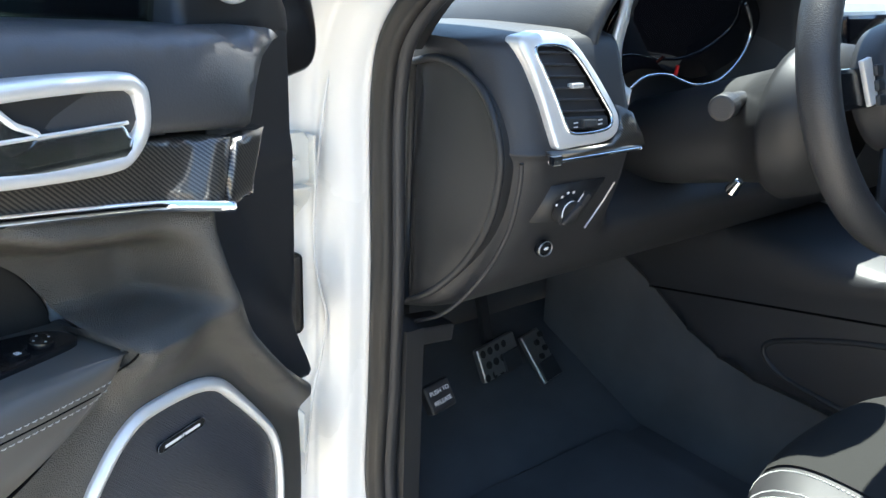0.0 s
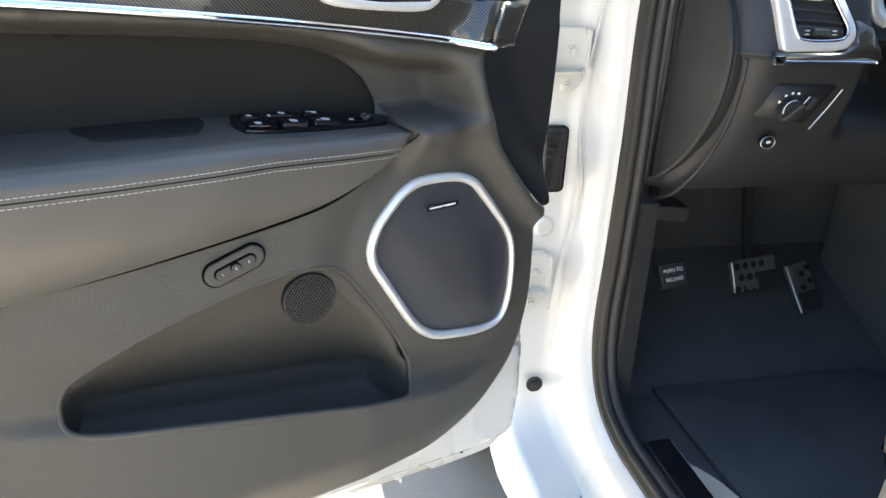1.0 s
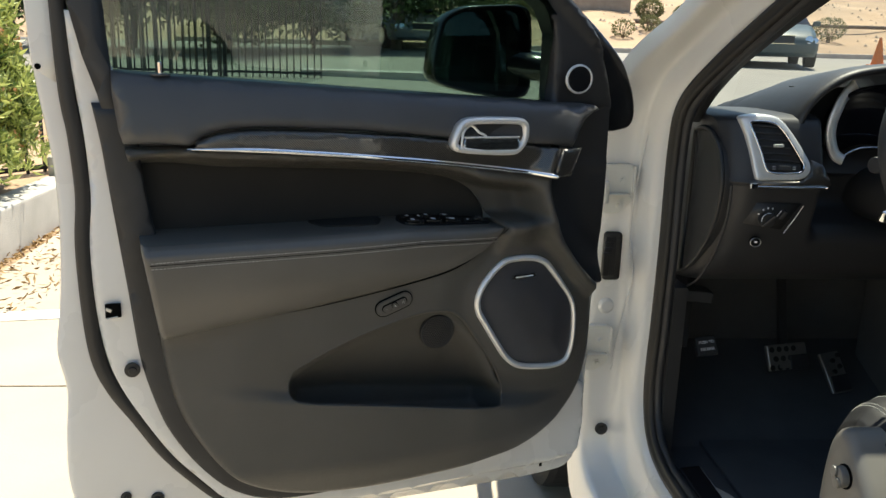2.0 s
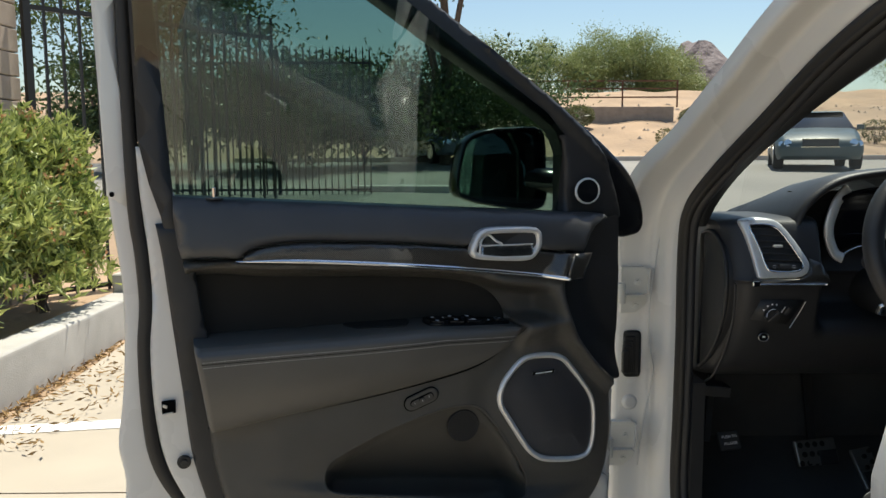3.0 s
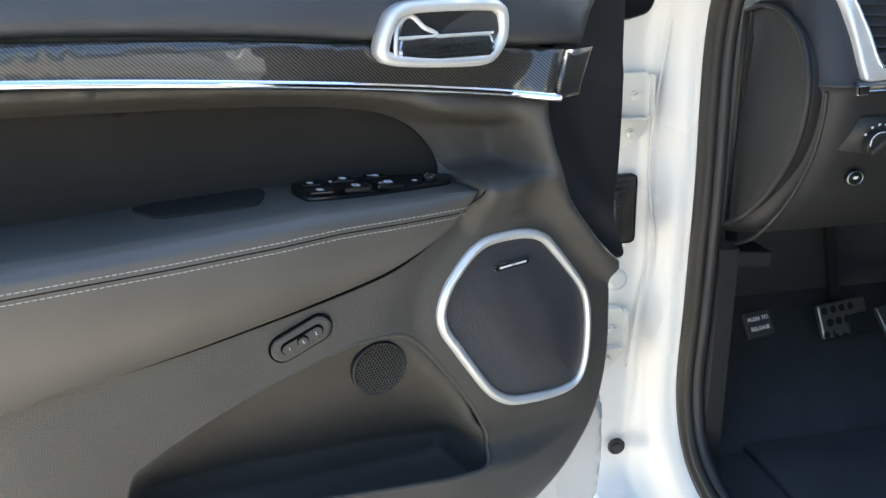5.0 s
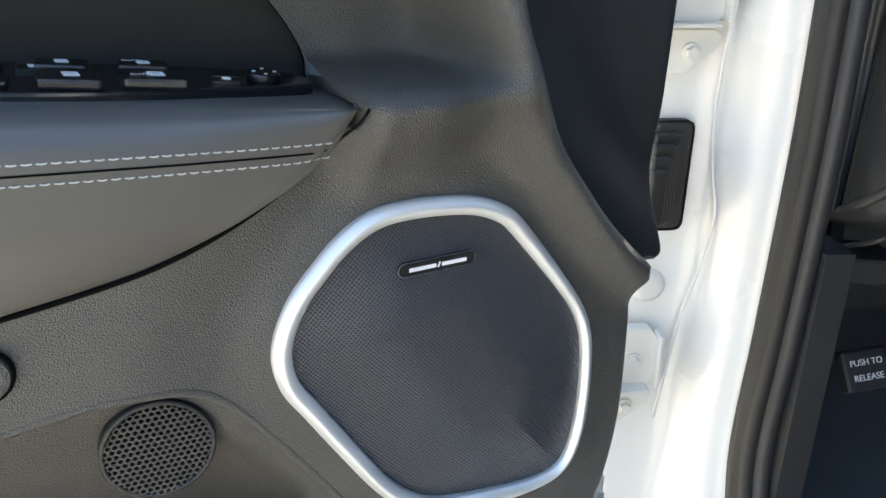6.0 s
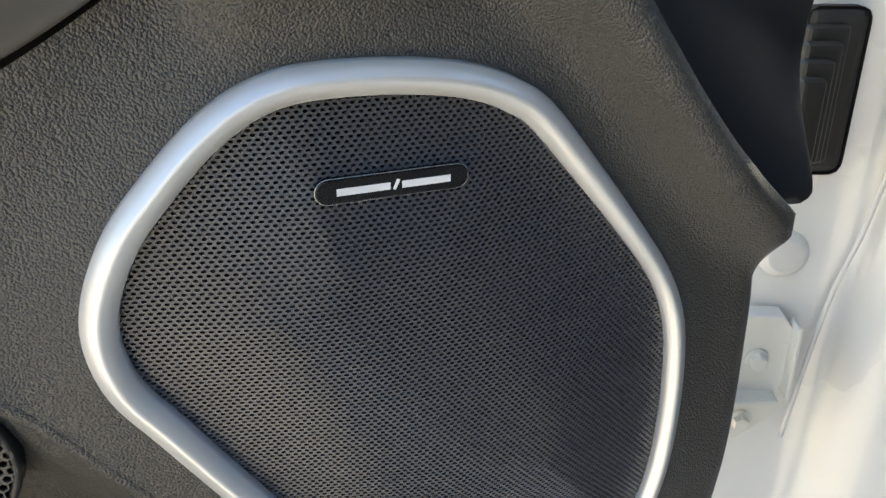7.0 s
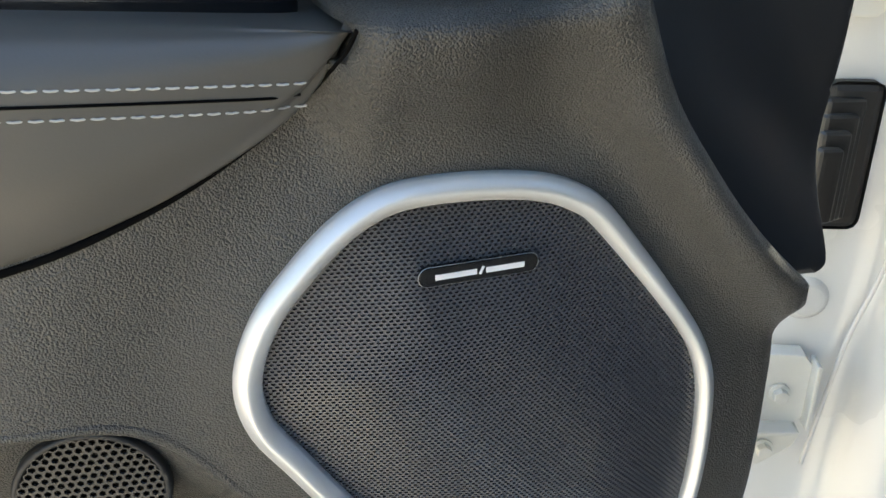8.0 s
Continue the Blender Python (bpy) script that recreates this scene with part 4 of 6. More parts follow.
# inner white sheet with latch slot and plugs
INNER = np.concatenate([curve([(-0.157, 1.53), (-0.153, 1.437), (-0.143, 1.329), (-0.140, 1.230), (-0.148, 1.142), (-0.146, 1.029), (-0.134, 0.935), (-0.115, 0.875), (-0.080, 0.805), (-0.035, 0.728), (0.018, 0.662), (0.065, 0.612), (0.14, 0.575), (0.3, 0.560), (0.60, 0.565), (0.82, 0.57), (0.86, 0.62), (0.86, 0.75)], 4), [(0.78, 0.78), (0.55, 0.69), (0.30, 0.66), (0.14, 0.69), (0.02, 0.80), (-0.03, 0.95), (-0.06, 1.15), (-0.09, 1.437), (-0.135, 1.53)]])
sheet("inner_skin", INNER, lambda u, z: -0.066 + 0.05 * np.clip(u + 0.13, 0, 0.05), M_WHITE, door, "white-painted inner door skin", s=0.012, roll=0.005, skirt=0.03)
part("latch_slot", box((0.026, 0.006, 0.026), (-0.119, 0.058, 1.027), (0, 0, 0), 0.002), M_VOID, door, "dark latch slot")
part("latch_claw", merge(box((0.010, 0.004, 0.006), (-0.126, 0.054, 1.030), (0, 30, 0), 0.001), box((0.018, 0.004, 0.003), (-0.121, 0.054, 1.0155), (0, -8, 0), 0.001)), M_STEEL, door, "steel latch claw")
for u, z, r in ((-0.0950, 0.914, 0.0135), (-0.066, 0.626, 0.0125), (-0.122, 0.640, 0.010)):
    y = 0.055 if z > 0.7 else 0.098
    part("rubber_plug", merge(disc(r, 0.008, (u, y, z), (90, 0, 0), 24, 0.002), disc(r * 0.55, 0.006, (u, y - 0.005, z), (90, 0, 0), 18, 0.002)), M_RUBBER, door, "round black rubber plug")
part("frame_hole", disc(0.005, 0.002, (-0.2035, 0.0885, 1.441), (90, 0, 0), 12), M_VOID, door)
part("edge_tag", box((0.006, 0.002, 0.014), (0.775, 0.093, 0.548)), M_VOID, door, "small dark slot")

# outer mirror
MIRR = curve([(0.550, 1.425), (0.566, 1.520), (0.585, 1.550), (0.625, 1.568), (0.690, 1.574), (0.760, 1.575), (0.782, 1.550), (0.787, 1.46), (0.784, 1.385), (0.730, 1.374), (0.640, 1.386), (0.575, 1.402)], 5, True)
MC = MIRR.mean(0)
v, f = loft([[(MC[0] + (a - MC[0]) * k, y, MC[1] + (b - MC[1]) * k) for a, b in np.concatenate([MIRR, MIRR[:1]])] for k, y in ((0.93, 0.268), (0.97, 0.262), (1.0, 0.272), (1.01, 0.30), (0.95, 0.34), (0.75, 0.375), (0.4, 0.39), (0.001, 0.392))])
link("mirror_housing", v, f, M_GLOSS, door, "gloss black door mirror housing")
MG = [(MC[0] - 0.012 + (a - MC[0]) * 0.80, 0.272 - 0.10 * (a - MC[0]), MC[1] + (b - MC[1]) * 0.86) for a, b in MIRR]
M_MIRROR = material("mirror_glass", (0.55, 0.60, 0.58), 0.02, 1.0, spread=0.0, bump=0.0)
link("mirror_glass", MG, [tuple(range(len(MG)))], M_MIRROR, door, "silvered mirror glass", smooth=False)
v, f = sweep([(0.76, 0.29, 1.45), (0.82, 0.22, 1.44), (0.86, 0.14, 1.43)], circle(0.045, 12, 0.7), up=(0, 0, 1))
link("mirror_arm", v, f, M_GLOSS, door, "black mirror arm")

# ---- the white body round the door opening ----
# line of the door seal: windscreen pillar, hinge pillar, rocker, rear pillar, roof rail
OPENING = curve([(1.17, 0.40, 1.82), (1.10, 0.62, 1.71), (1.06, 0.82, 1.59), (1.02, 1.00, 1.475), (1.0, 1.115, 1.385), (1.0, 1.158, 1.28), (1.0, 1.155, 1.05), (1.0, 1.160, 0.85), (1.0, 1.165, 0.68), (1.0, 1.120, 0.575), (1.0, 1.02, 0.532), (1.0, 0.85, 0.530), (1.0, 0.40, 0.540), (1.0, 0.16, 0.565), (1.0, 0.065, 0.66), (1.0, 0.043, 0.88), (1.0, 0.038, 1.12), (1.01, 0.002, 1.28), (1.06, -0.06, 1.50), (1.14, -0.12, 1.76), (1.18, -0.04, 1.86), (1.19, 0.18, 1.87)], 6, True)
tan = np.roll(OPENING, -1, 0) - np.roll(OPENING, 1, 0)
tan /= np.linalg.norm(tan, axis=1)[:, None]
LEFT = np.array((-1.0, 0, 0)) + tan * tan[:, :1]
LEFT /= np.linalg.norm(LEFT, axis=1)[:, None]
AWAY = np.cross(tan, LEFT)
AWAY *= np.sign(((OPENING - OPENING.mean(0)) * AWAY).sum(1))[:, None]
PILLAR = curve([(0.006, -0.012), (0.004, 0.006), (0.012, 0.022), (0.030, 0.038), (0.052, 0.050), (0.068, 0.058), (0.076, 0.072), (0.080, 0.090), (0.083, 0.115), (0.088, 0.140), (0.105, 0.150), (0.150, 0.155)], 4)
ROCKER = curve([(0.006, -0.012), (0.004, 0.006), (0.012, 0.018), (0.028, 0.030), (0.050, 0.038), (0.070, 0.046), (0.086, 0.054), (0.096, 0.062), (0.100, 0.070), (0.104, 0.118), (0.114, 0.148), (0.200, 0.158)], 4)
rows = []
for i in list(range(len(OPENING))) + [0]:
    p = OPENING[i]
    k = (0.62 + 0.38 * step(1.50, 1.25, p[2])) * (1 - 0.55 * step(1.74, 1.82, p[2]))
    q = float(step(0.40, 0.92, abs(tan[i][1])) * step(0.75, 0.60, p[2]))
    turn = 0.55 * math.exp(-((p[1] - 1.12) / 0.05) ** 2 - ((p[2] - 0.585) / 0.07) ** 2)
    rear_post = float(step(0.30, 0.16, p[1]) * step(1.40, 1.22, p[2]) * step(0.60, 0.72, p[2]))
    rows.append([tuple(p + AWAY[i] * a * k * (1 - 0.85 * rear_post) * (1 + turn * float(step(0.035, 0.075, b))) + LEFT[i] * b * k * (1 - 0.14 * rear_post)) for a, b in PILLAR * (1 - q) + ROCKER * q])
v, f = loft(rows)
body = carpart("body_side", v, f, M_WHITE, "glossy white painted pillars and rocker")
CLOSED = np.concatenate([OPENING, OPENING[:1]])
LC, AC = np.concatenate([LEFT, LEFT[:1]]), np.concatenate([AWAY, AWAY[:1]])
v, f = sweep(CLOSED + LC * 0.004 - AC * 0.006, [(-0.017, -0.010), (0.012, -0.010), (0.013, 0.004), (0.006, 0.014), (-0.004, 0.013), (-0.007, 0.006), (-0.012, 0.008), (-0.017, 0.004)], up=LC)
carpart("body_seal", v, f, M_RUBBER, "black rubber door seal", body)
v, f = sweep(CLOSED - LC * 0.012 - AC * 0.020, circle(0.011, 8), up=LC)
carpart("inner_welt", v, f, M_DASH, "dark grey fabric welt", body)

# fender, rear door and roof, bonnet
def flank(name, outline, depth, mat, label, parent=None):
    """A plate facing the car's left: outline in (-y, z), depth gives x."""
    ob = sheet(name, outline, lambda u, z: -depth(u, z), mat, parent, label, s=0.06, roll=0.012, skirt=0.04)
    turn = pose(0, 0, 0, 0, 0, -90)
    if parent is None:
        ob.parent = car
        ob.matrix_basis = CAR_AT.inverted() @ turn
    else:
        ob.matrix_basis = turn
    return ob


arch = [(-1.95 + 0.44 * math.cos(a), 0.40 + 0.44 * math.sin(a)) for a in np.linspace(math.pi, 0, 20)]
FENDER = [(-2.75, 0.45)] + arch + [(-1.36, 0.40), (-1.335, 0.60), (-1.335, 1.20), (-1.37, 1.30), (-1.50, 1.27), (-2.0, 1.20), (-2.6, 1.10), (-2.78, 0.9)]
flank("front_fender", np.array(FENDER), lambda u, z: 0.845 - 0.045 * np.exp(-((u + 1.95) / 0.55) ** 2) * step(1.0, 0.8, z) + 0.10 * np.maximum(z - 1.0, 0), M_WHITE, "white front fender")
def rear_x(u, z):
    """Outer skin: hollow above the sill, a shoulder leaning in under the windows."""
    return 0.847 + 0.46 * np.maximum(z - 1.185, 0) + 0.020 * np.exp(-((z - 0.86) / 0.16) ** 2) - 0.012 * step(0.70, 0.55, z)


arch_r = [(0.965 + 0.44 * math.cos(a), 0.40 + 0.44 * math.sin(a)) for a in np.linspace(math.pi, 0, 20)]
REAR = [(0.10, 0.40)] + arch_r + [(1.90, 0.45), (1.97, 0.80), (1.97, 1.36), (0.9, 1.40), (0.03, 1.36), (-0.020, 1.25), (-0.020, 0.70), (0.02, 0.52)]
rear = flank("rear_door", np.array(REAR), rear_x, M_WHITE, "white rear door and quarter panel")
carbm("rear_handle", box((0.03, 0.20, 0.035), (0.835, -0.78, 1.12), (0, 0, 0), 0.008), M_WHITE, "white rear door handle")
carbm("rear_window", box((0.01, 1.66, 0.50), (1.030, -0.95, 1.605), (0, 29, 0), 0.0), M_GLOSS, "dark tinted rear side window")
for wx, wy, name in ((0.98, 1.95, "front_wheel"), (2.62, 1.95, "front_wheel"), (0.98, -0.965, "rear_wheel"), (2.62, -0.965, "rear_wheel")):
    side_ = -1 if wx < 1.8 else 1
    tyre = carbm(name, disc(0.385, 0.24, (wx, wy, 0.385), (0, 90, 0), 48, 0.03), M_TYRE, "black tyre on a grey alloy wheel")
    carbm("rim", disc(0.27, 0.02, (wx + side_ * 0.12, wy, 0.385), (0, 90, 0), 40, 0.005), M_STEEL, "grey alloy rim", tyre)
    for k in range(5):
        a = 2 * math.pi * k / 5
        carbm("rim_spoke", box((0.02, 0.05, 0.22), (wx + side_ * 0.135, wy + 0.13 * math.sin(a), 0.385 + 0.13 * math.cos(a)), (-math.degrees(a), 0, 0), 0.006), M_SATIN, "", tyre)


def far_flank(name, outline, depth, label):
    """The same plate on the car's right-hand side."""
    ob = sheet(name, np.array([(-u, z) for u, z in outline]), lambda u, z: 3.6 - depth(-u, z), M_WHITE, None, label, s=0.06, roll=0.012, skirt=0.04)
    ob.parent = car
    ob.matrix_basis = CAR_AT.inverted() @ pose(0, 0, 0, 0, 0, 90)
    return ob


def fender_x(u, z):
    return 0.845 - 0.045 * np.exp(-((u + 1.95) / 0.55) ** 2) * step(1.0, 0.8, z) + 0.10 * np.maximum(z - 1.0, 0)


far_flank("far_fender", FENDER, fender_x, "white far front fender")
far_flank("far_rear_door", REAR, rear_x, "white far rear door")
far_flank("far_front_door", [(-1.325, 0.42), (0.06, 0.42), (0.06, 1.33), (-1.325, 1.28)], rear_x, "white far front door, shut")
carbm("far_window", box((0.01, 2.3, 0.50), (2.57, -0.62, 1.605), (0, -29, 0), 0.0), M_GLOSS, "dark tinted far side windows")
carbm("front_bumper", box((1.74, 0.30, 0.42), (1.8, 2.76, 0.52), (0, 0, 0), 0.07, 3), M_WHITE, "white front bumper")
carbm("rear_bumper", box((1.74, 0.24, 0.36), (1.8, -1.98, 0.55), (0, 0, 0), 0.06, 3), M_WHITE, "white rear bumper")
carbm("tailgate", box((1.62, 0.10, 0.75), (1.8, -1.99, 1.02), (4, 0, 0), 0.04, 3), M_WHITE, "white tailgate")
carbm("rear_glass", box((1.40, 0.03, 0.48), (1.8, -1.93, 1.60), (14, 0, 0), 0.02), M_GLOSS, "dark tinted rear window")
for rx in (0.945, 2.655):
    carbm("roof_rail_side", box((0.10, 2.0, 0.05), (1.8 + (rx - 1.8) * 0.74, -0.95, 1.845), (0, 0, 0), 0.02), M_WHITE, "white roof edge")
rows = [[(1.8 + (x - 1.8) * wdt, y, z - 0.10 * abs(x - 1.8) ** 3) for x in np.linspace(0.90, 2.70, 13)] for y, z, wdt in ((1.40, 1.315, 1.0), (1.55, 1.305, 1.0), (2.0, 1.27, 0.98), (2.5, 1.20, 0.94), (2.8, 1.10, 0.9), (2.85, 0.6, 0.9))]
v, f = loft(rows)
carpart("bonnet", v, f, M_WHITE, "white bonnet")
rows = [[(x, y, z - 0.05 * ((x - 1.8) / 0.65) ** 2) for x in np.linspace(1.16, 2.44, 11)] for y, z in ((0.42, 1.86), (0.0, 1.90), (-1.0, 1.90), (-1.9, 1.85))]
v, f = loft(rows)
carpart("roof", v, f, M_WHITE, "white roof")
rows = [[(x, y, z - 0.05 * ((x - 1.8) / 0.65) ** 2) for x in np.linspace(1.18, 2.42, 11)] for y, z in ((0.42, 1.83), (0.0, 1.865), (-1.0, 1.865), (-1.9, 1.81))]
v, f = loft(rows)
carpart("headliner", v, f, M_DASH, "dark roof lining")
rows = [[(1.8 + (x - 1.8) * (1.12 - 0.16 * k), 1.46 - 1.04 * k - 0.10 * ((x - 1.8) / 0.7) ** 2 * (1 - k), 1.345 + 0.50 * k - 0.045 * ((x - 1.8) / 0.65) ** 2 + 0.05 * k * (1 - k)) for x in np.linspace(1.12, 2.48, 13)] for k in np.linspace(0, 1, 8)]
v, f = loft(rows)
carpart("windscreen", v, f, M_SCREEN, "clear windscreen")
carbm("far_side", merge(box((0.06, 3.2, 0.95), (2.66, -0.3, 0.90)), box((0.06, 0.10, 0.55), (2.55, -0.1, 1.6), (0, -14, 0)), box((0.06, 0.07, 1.1), (2.50, 0.92, 1.6), (-62, 0, 0))), M_DASH, "dark far door trim and pillars")
carbm("tail", box((1.7, 0.06, 1.0), (1.8, -1.95, 0.95)), M_DASH, "dark tail trim")
# trim inside the windscreen pillar
inner = curve([(1.06, 1.165, 1.37), (1.09, 1.11, 1.455), (1.115, 0.994, 1.535), (1.16, 0.80, 1.625), (1.215, 0.58, 1.715), (1.26, 0.40, 1.80)], 6)
outer = curve([(1.01, 1.150, 1.34), (1.012, 1.10, 1.395), (1.03, 0.985, 1.48), (1.07, 0.805, 1.595), (1.11, 0.605, 1.712), (1.18, 0.40, 1.82)], 6)
bulge = (inner + outer) / 2 + np.array((0.005, -0.028, -0.02))
v, f = loft([outer, outer * 0.6 + bulge * 0.4 + (0, -0.006, -0.004), bulge, inner * 0.6 + bulge * 0.4 + (0, -0.006, -0.004), inner, inner + np.array((0.02, 0.05, 0.03))])
carpart("pillar_trim", v, f, M_HARD, "black windscreen pillar trim")

# hinge face: brackets, bolts, strap boot, plug
def plate(outline, y0, y1):
    bm = bmesh.new()
    face = bm.faces.new([bm.verts.new((a, y1, b)) for a, b in outline])
    ext = bmesh.ops.extrude_face_region(bm, geom=[face])
    fr = [g for g in ext["geom"] if isinstance(g, bmesh.types.BMVert)]
    bmesh.ops.translate(bm, vec=(0, y0 - y1, 0), verts=fr)
    rim = [e for e in bm.edges if all(abs(w.co.y - y0) < 1e-6 for w in e.verts)]
    bmesh.ops.bevel(bm, geom=rim, offset=0.0015, segments=2, profile=0.6, affect="EDGES")
    return bm


def bolt(x, y, z):
    return merge(disc(0.0095, 0.003, (x, y, z), (90, 0, 0), 20, 0.0006), disc(0.0068, 0.008, (x, y - 0.005, z), (90, 0, 0), 6, 0.0008))


for z0, dx in ((1.150, 0.010), (0.745, -0.014)):
    up_ = plate([(0.850 + dx, z0 + 0.006), (0.912 + dx, z0 + 0.004), (0.921 + dx, z0 + 0.014), (0.921 + dx, z0 + 0.060), (0.910 + dx, z0 + 0.074), (0.850 + dx, z0 + 0.074)], 1.222, 1.240)
    dn_ = plate([(0.850 + dx, z0 - 0.045), (0.886 + dx, z0 - 0.045), (0.914 + dx, z0 - 0.022), (0.919 + dx, z0 - 0.008), (0.912 + dx, z0 - 0.002), (0.850 + dx, z0 - 0.002)], 1.222, 1.240)
    rib = box((0.052, 0.026, 0.004), (0.884 + dx, 1.216, z0 + 0.003), (0, 0, 6), 0.0015)
    lip = box((0.004, 0.022, 0.066), (0.919 + dx, 1.219, z0 + 0.038), (0, 0, 0), 0.0015)
    knuckle = disc(0.012, 0.052, (0.846 + dx, 1.205, z0 + 0.010), (0, 0, 0), 20, 0.002)
    hinge = carbm("door_hinge", merge(up_, dn_, rib, lip, knuckle), M_SEALER, "white-painted door hinge bracket")
    for bx, bz in ((0.893 + dx, z0 + 0.036), (0.888 + dx, z0 - 0.024)):
        carbm("hinge_bolt", bolt(bx, 1.220, bz), M_SEALER, "painted flange bolt", hinge)
boot = carbm("strap_boot", box((0.044, 0.014, 0.120), (0.893, 1.228, 0.998), (0, 0, 0), 0.012, 4), M_RUBBER, "black ribbed rubber check-strap boot")
for k in range(4):
    carbm("boot_fold", box((0.031 - 0.004 * k, 0.011, 0.098 - 0.013 * k), (0.884 - 0.006 * k, 1.217 - 0.012 * k, 0.998 - 0.003 * k), (0, 0, 10), 0.0050, 3), M_RUBBER, "", boot)
striker = carbm("door_striker", box((0.012, 0.030, 0.070), (0.93, 0.02, 1.03), (0, 0, 0), 0.004), M_HARD, "black door striker plate")
carbm("striker_loop", box((0.030, 0.008, 0.036), (0.918, 0.035, 1.03), (0, 0, 0), 0.003), M_STEEL, "steel striker loop", striker)
carbm("body_plug", merge(disc(0.0165, 0.006, (0.902, 1.226, 0.536), (90, 0, 0), 24, 0.002), disc(0.009, 0.008, (0.902, 1.223, 0.536), (90, 0, 0), 18, 0.002)), M_RUBBER, "round black rubber plug")
carbm("pressed_dimple", disc(0.022, 0.008, (0.893, 1.238, 0.866), (90, 0, 0), 28, 0.003, 0.014), M_WHITE, "pressed round dimple")
# raised crease on the pillar, sill seam
CREASE = curve([(0.960, 1.205, 1.36), (0.944, 1.212, 1.25), (0.934, 1.218, 1.15), (0.932, 1.220, 1.06), (0.938, 1.216, 1.00), (0.944, 1.212, 0.96), (0.938, 1.215, 0.90), (0.926, 1.222, 0.83), (0.914, 1.228, 0.70)], 6)
v, f = sweep(CREASE, circle(0.0020, 8), up=(0, -1, 0))
carpart("pillar_crease", v, f, M_WHITE, "pressed body crease")
v, f = sweep([(0.931, y, 0.4290) for y in np.linspace(0.30, 1.02, 8)], circle(0.0020, 6), up=(0, 0, 1))
carpart("sill_seam", v, f, M_RUBBER, "dark sill joint")
carbm("scuff_plate", merge(box((0.050, 0.80, 0.016), (1.046, 0.59, 0.553), (0, -6, 0), 0.006)), M_GLOSS, "gloss black door sill plate")
carbm("scuff_edge", box((0.005, 0.80, 0.012), (1.072, 0.59, 0.551), (0, 0, 0), 0.002), M_SATIN, "silver sill plate edge")

# ---- the cabin ----
PROFILE = np.array([(1.50, 1.335), (1.25, 1.362), (1.05, 1.366), (1.005, 1.362), (0.985, 1.350), (0.966, 1.300), (0.946, 1.240), (0.942, 1.230), (0.949, 1.220), (0.960, 1.170), (0.984, 1.110), (1.030, 1.040), (1.10, 0.985), (1.22, 0.95), (1.5, 0.93)])
rows = []
for x in np.concatenate([np.linspace(1.045, 1.10, 9), np.linspace(1.13, 1.22, 4), np.linspace(1.235, 1.285, 9), np.linspace(1.32, 1.62, 6), np.linspace(1.63, 1.70, 7), np.linspace(1.76, 2.6, 12)]):
    e = max(0.0, (1.105 - x) / 0.060)
    push = 0.055 * (1 - math.sqrt(max(0.0, 1 - e * e))) if e < 1 else 0.055
    well = 0.15 * float(step(1.242, 1.275, x) * step(1.690, 1.645, x))
    rows.append([(x, y + push * (y < 1.24) + well * (y < 1.2) * float(step(1.10, 1.17, z)), z - 0.012 * (e ** 2) * (z > 1.3)) for y, z in curve(PROFILE, 3)])
v, f = loft(rows)
dash = carpart("dashboard", v, f, M_DASH, "black dashboard with silver-framed air vent")
# side face of the dashboard with its D-shaped end cover
SIDE = [tuple(p[1:]) for p in rows[0]]
v = [(1.0455, y, z) for y, z in SIDE]
link("dash_side", v, [tuple(range(len(v)))], M_DASH, dash, "", smooth=False)
COVER = curve([(1.146, 1.318), (1.10, 1.328), (1.052, 1.322), (1.002, 1.295), (0.974, 1.246), (0.970, 1.200), (0.986, 1.140), (1.03, 1.075), (1.09, 1.02), (1.152, 0.982)], 5)
lid = sheet("end_cover", np.concatenate([COVER * (-1, 1), [(-1.152, 1.15)]]), lambda u, z: 0 * u - 1.042, M_HARD, dash, "black dashboard end cover", s=0.03, roll=0.006, skirt=0.012)
lid.matrix_basis = pose(0, 0, 0, 0, 0, -90)
v, f = sweep([(1.039, y, z) for y, z in np.concatenate([COVER, [(1.150, 1.15), (1.146, 1.318)]])], circle(0.0050, 8), up=(1, 0, 0))
link("cover_rim", v, f, M_HARD, dash, "rounded rim of the end cover")
KNEE = curve([(1.150, 0.945), (1.08, 0.985), (1.01, 1.055), (0.962, 1.130), (0.944, 1.190), (0.940, 1.226)], 6)
v, f = sweep([(1.060 - 0.012 * i / len(KNEE), y + 0.004, z) for i, (y, z) in enumerate(KNEE)], circle(0.0030, 8), up=(1, 0, 0))
link("knee_edge", v, f, M_DASH, dash, "moulded knee panel edge")


def face_y(x, z):
    """The sloping face that holds the vent."""
    return 0.944 + (z - 1.238) * 0.36 + 0.35 * np.maximum(1.085 - x, 0)


VENT = curve([(1.070, 1.357), (1.086, 1.365), (1.118, 1.367), (1.150, 1.360), (1.176, 1.332), (1.204, 1.288), (1.213, 1.264), (1.203, 1.246), (1.178, 1.2385), (1.130, 1.2375), (1.100, 1.2375), (1.094, 1.250), (1.087, 1.288), (1.078, 1.326)], 5, True)
HOLE = curve([(1.087, 1.350), (1.112, 1.354), (1.140, 1.349), (1.160, 1.330), (1.188, 1.286), (1.197, 1.268), (1.190, 1.256), (1.165, 1.2525), (1.128, 1.2535), (1.116, 1.262), (1.106, 1.296), (1.095, 1.325)], 5, True)
vent = sheet("vent_frame", VENT, lambda u, z: -face_y(u, z) + 0.010, M_SATIN, dash, "satin silver air vent frame", s=0.012, roll=0.006, skirt=0.02, holes=[HOLE])
mid = HOLE.mean(0)
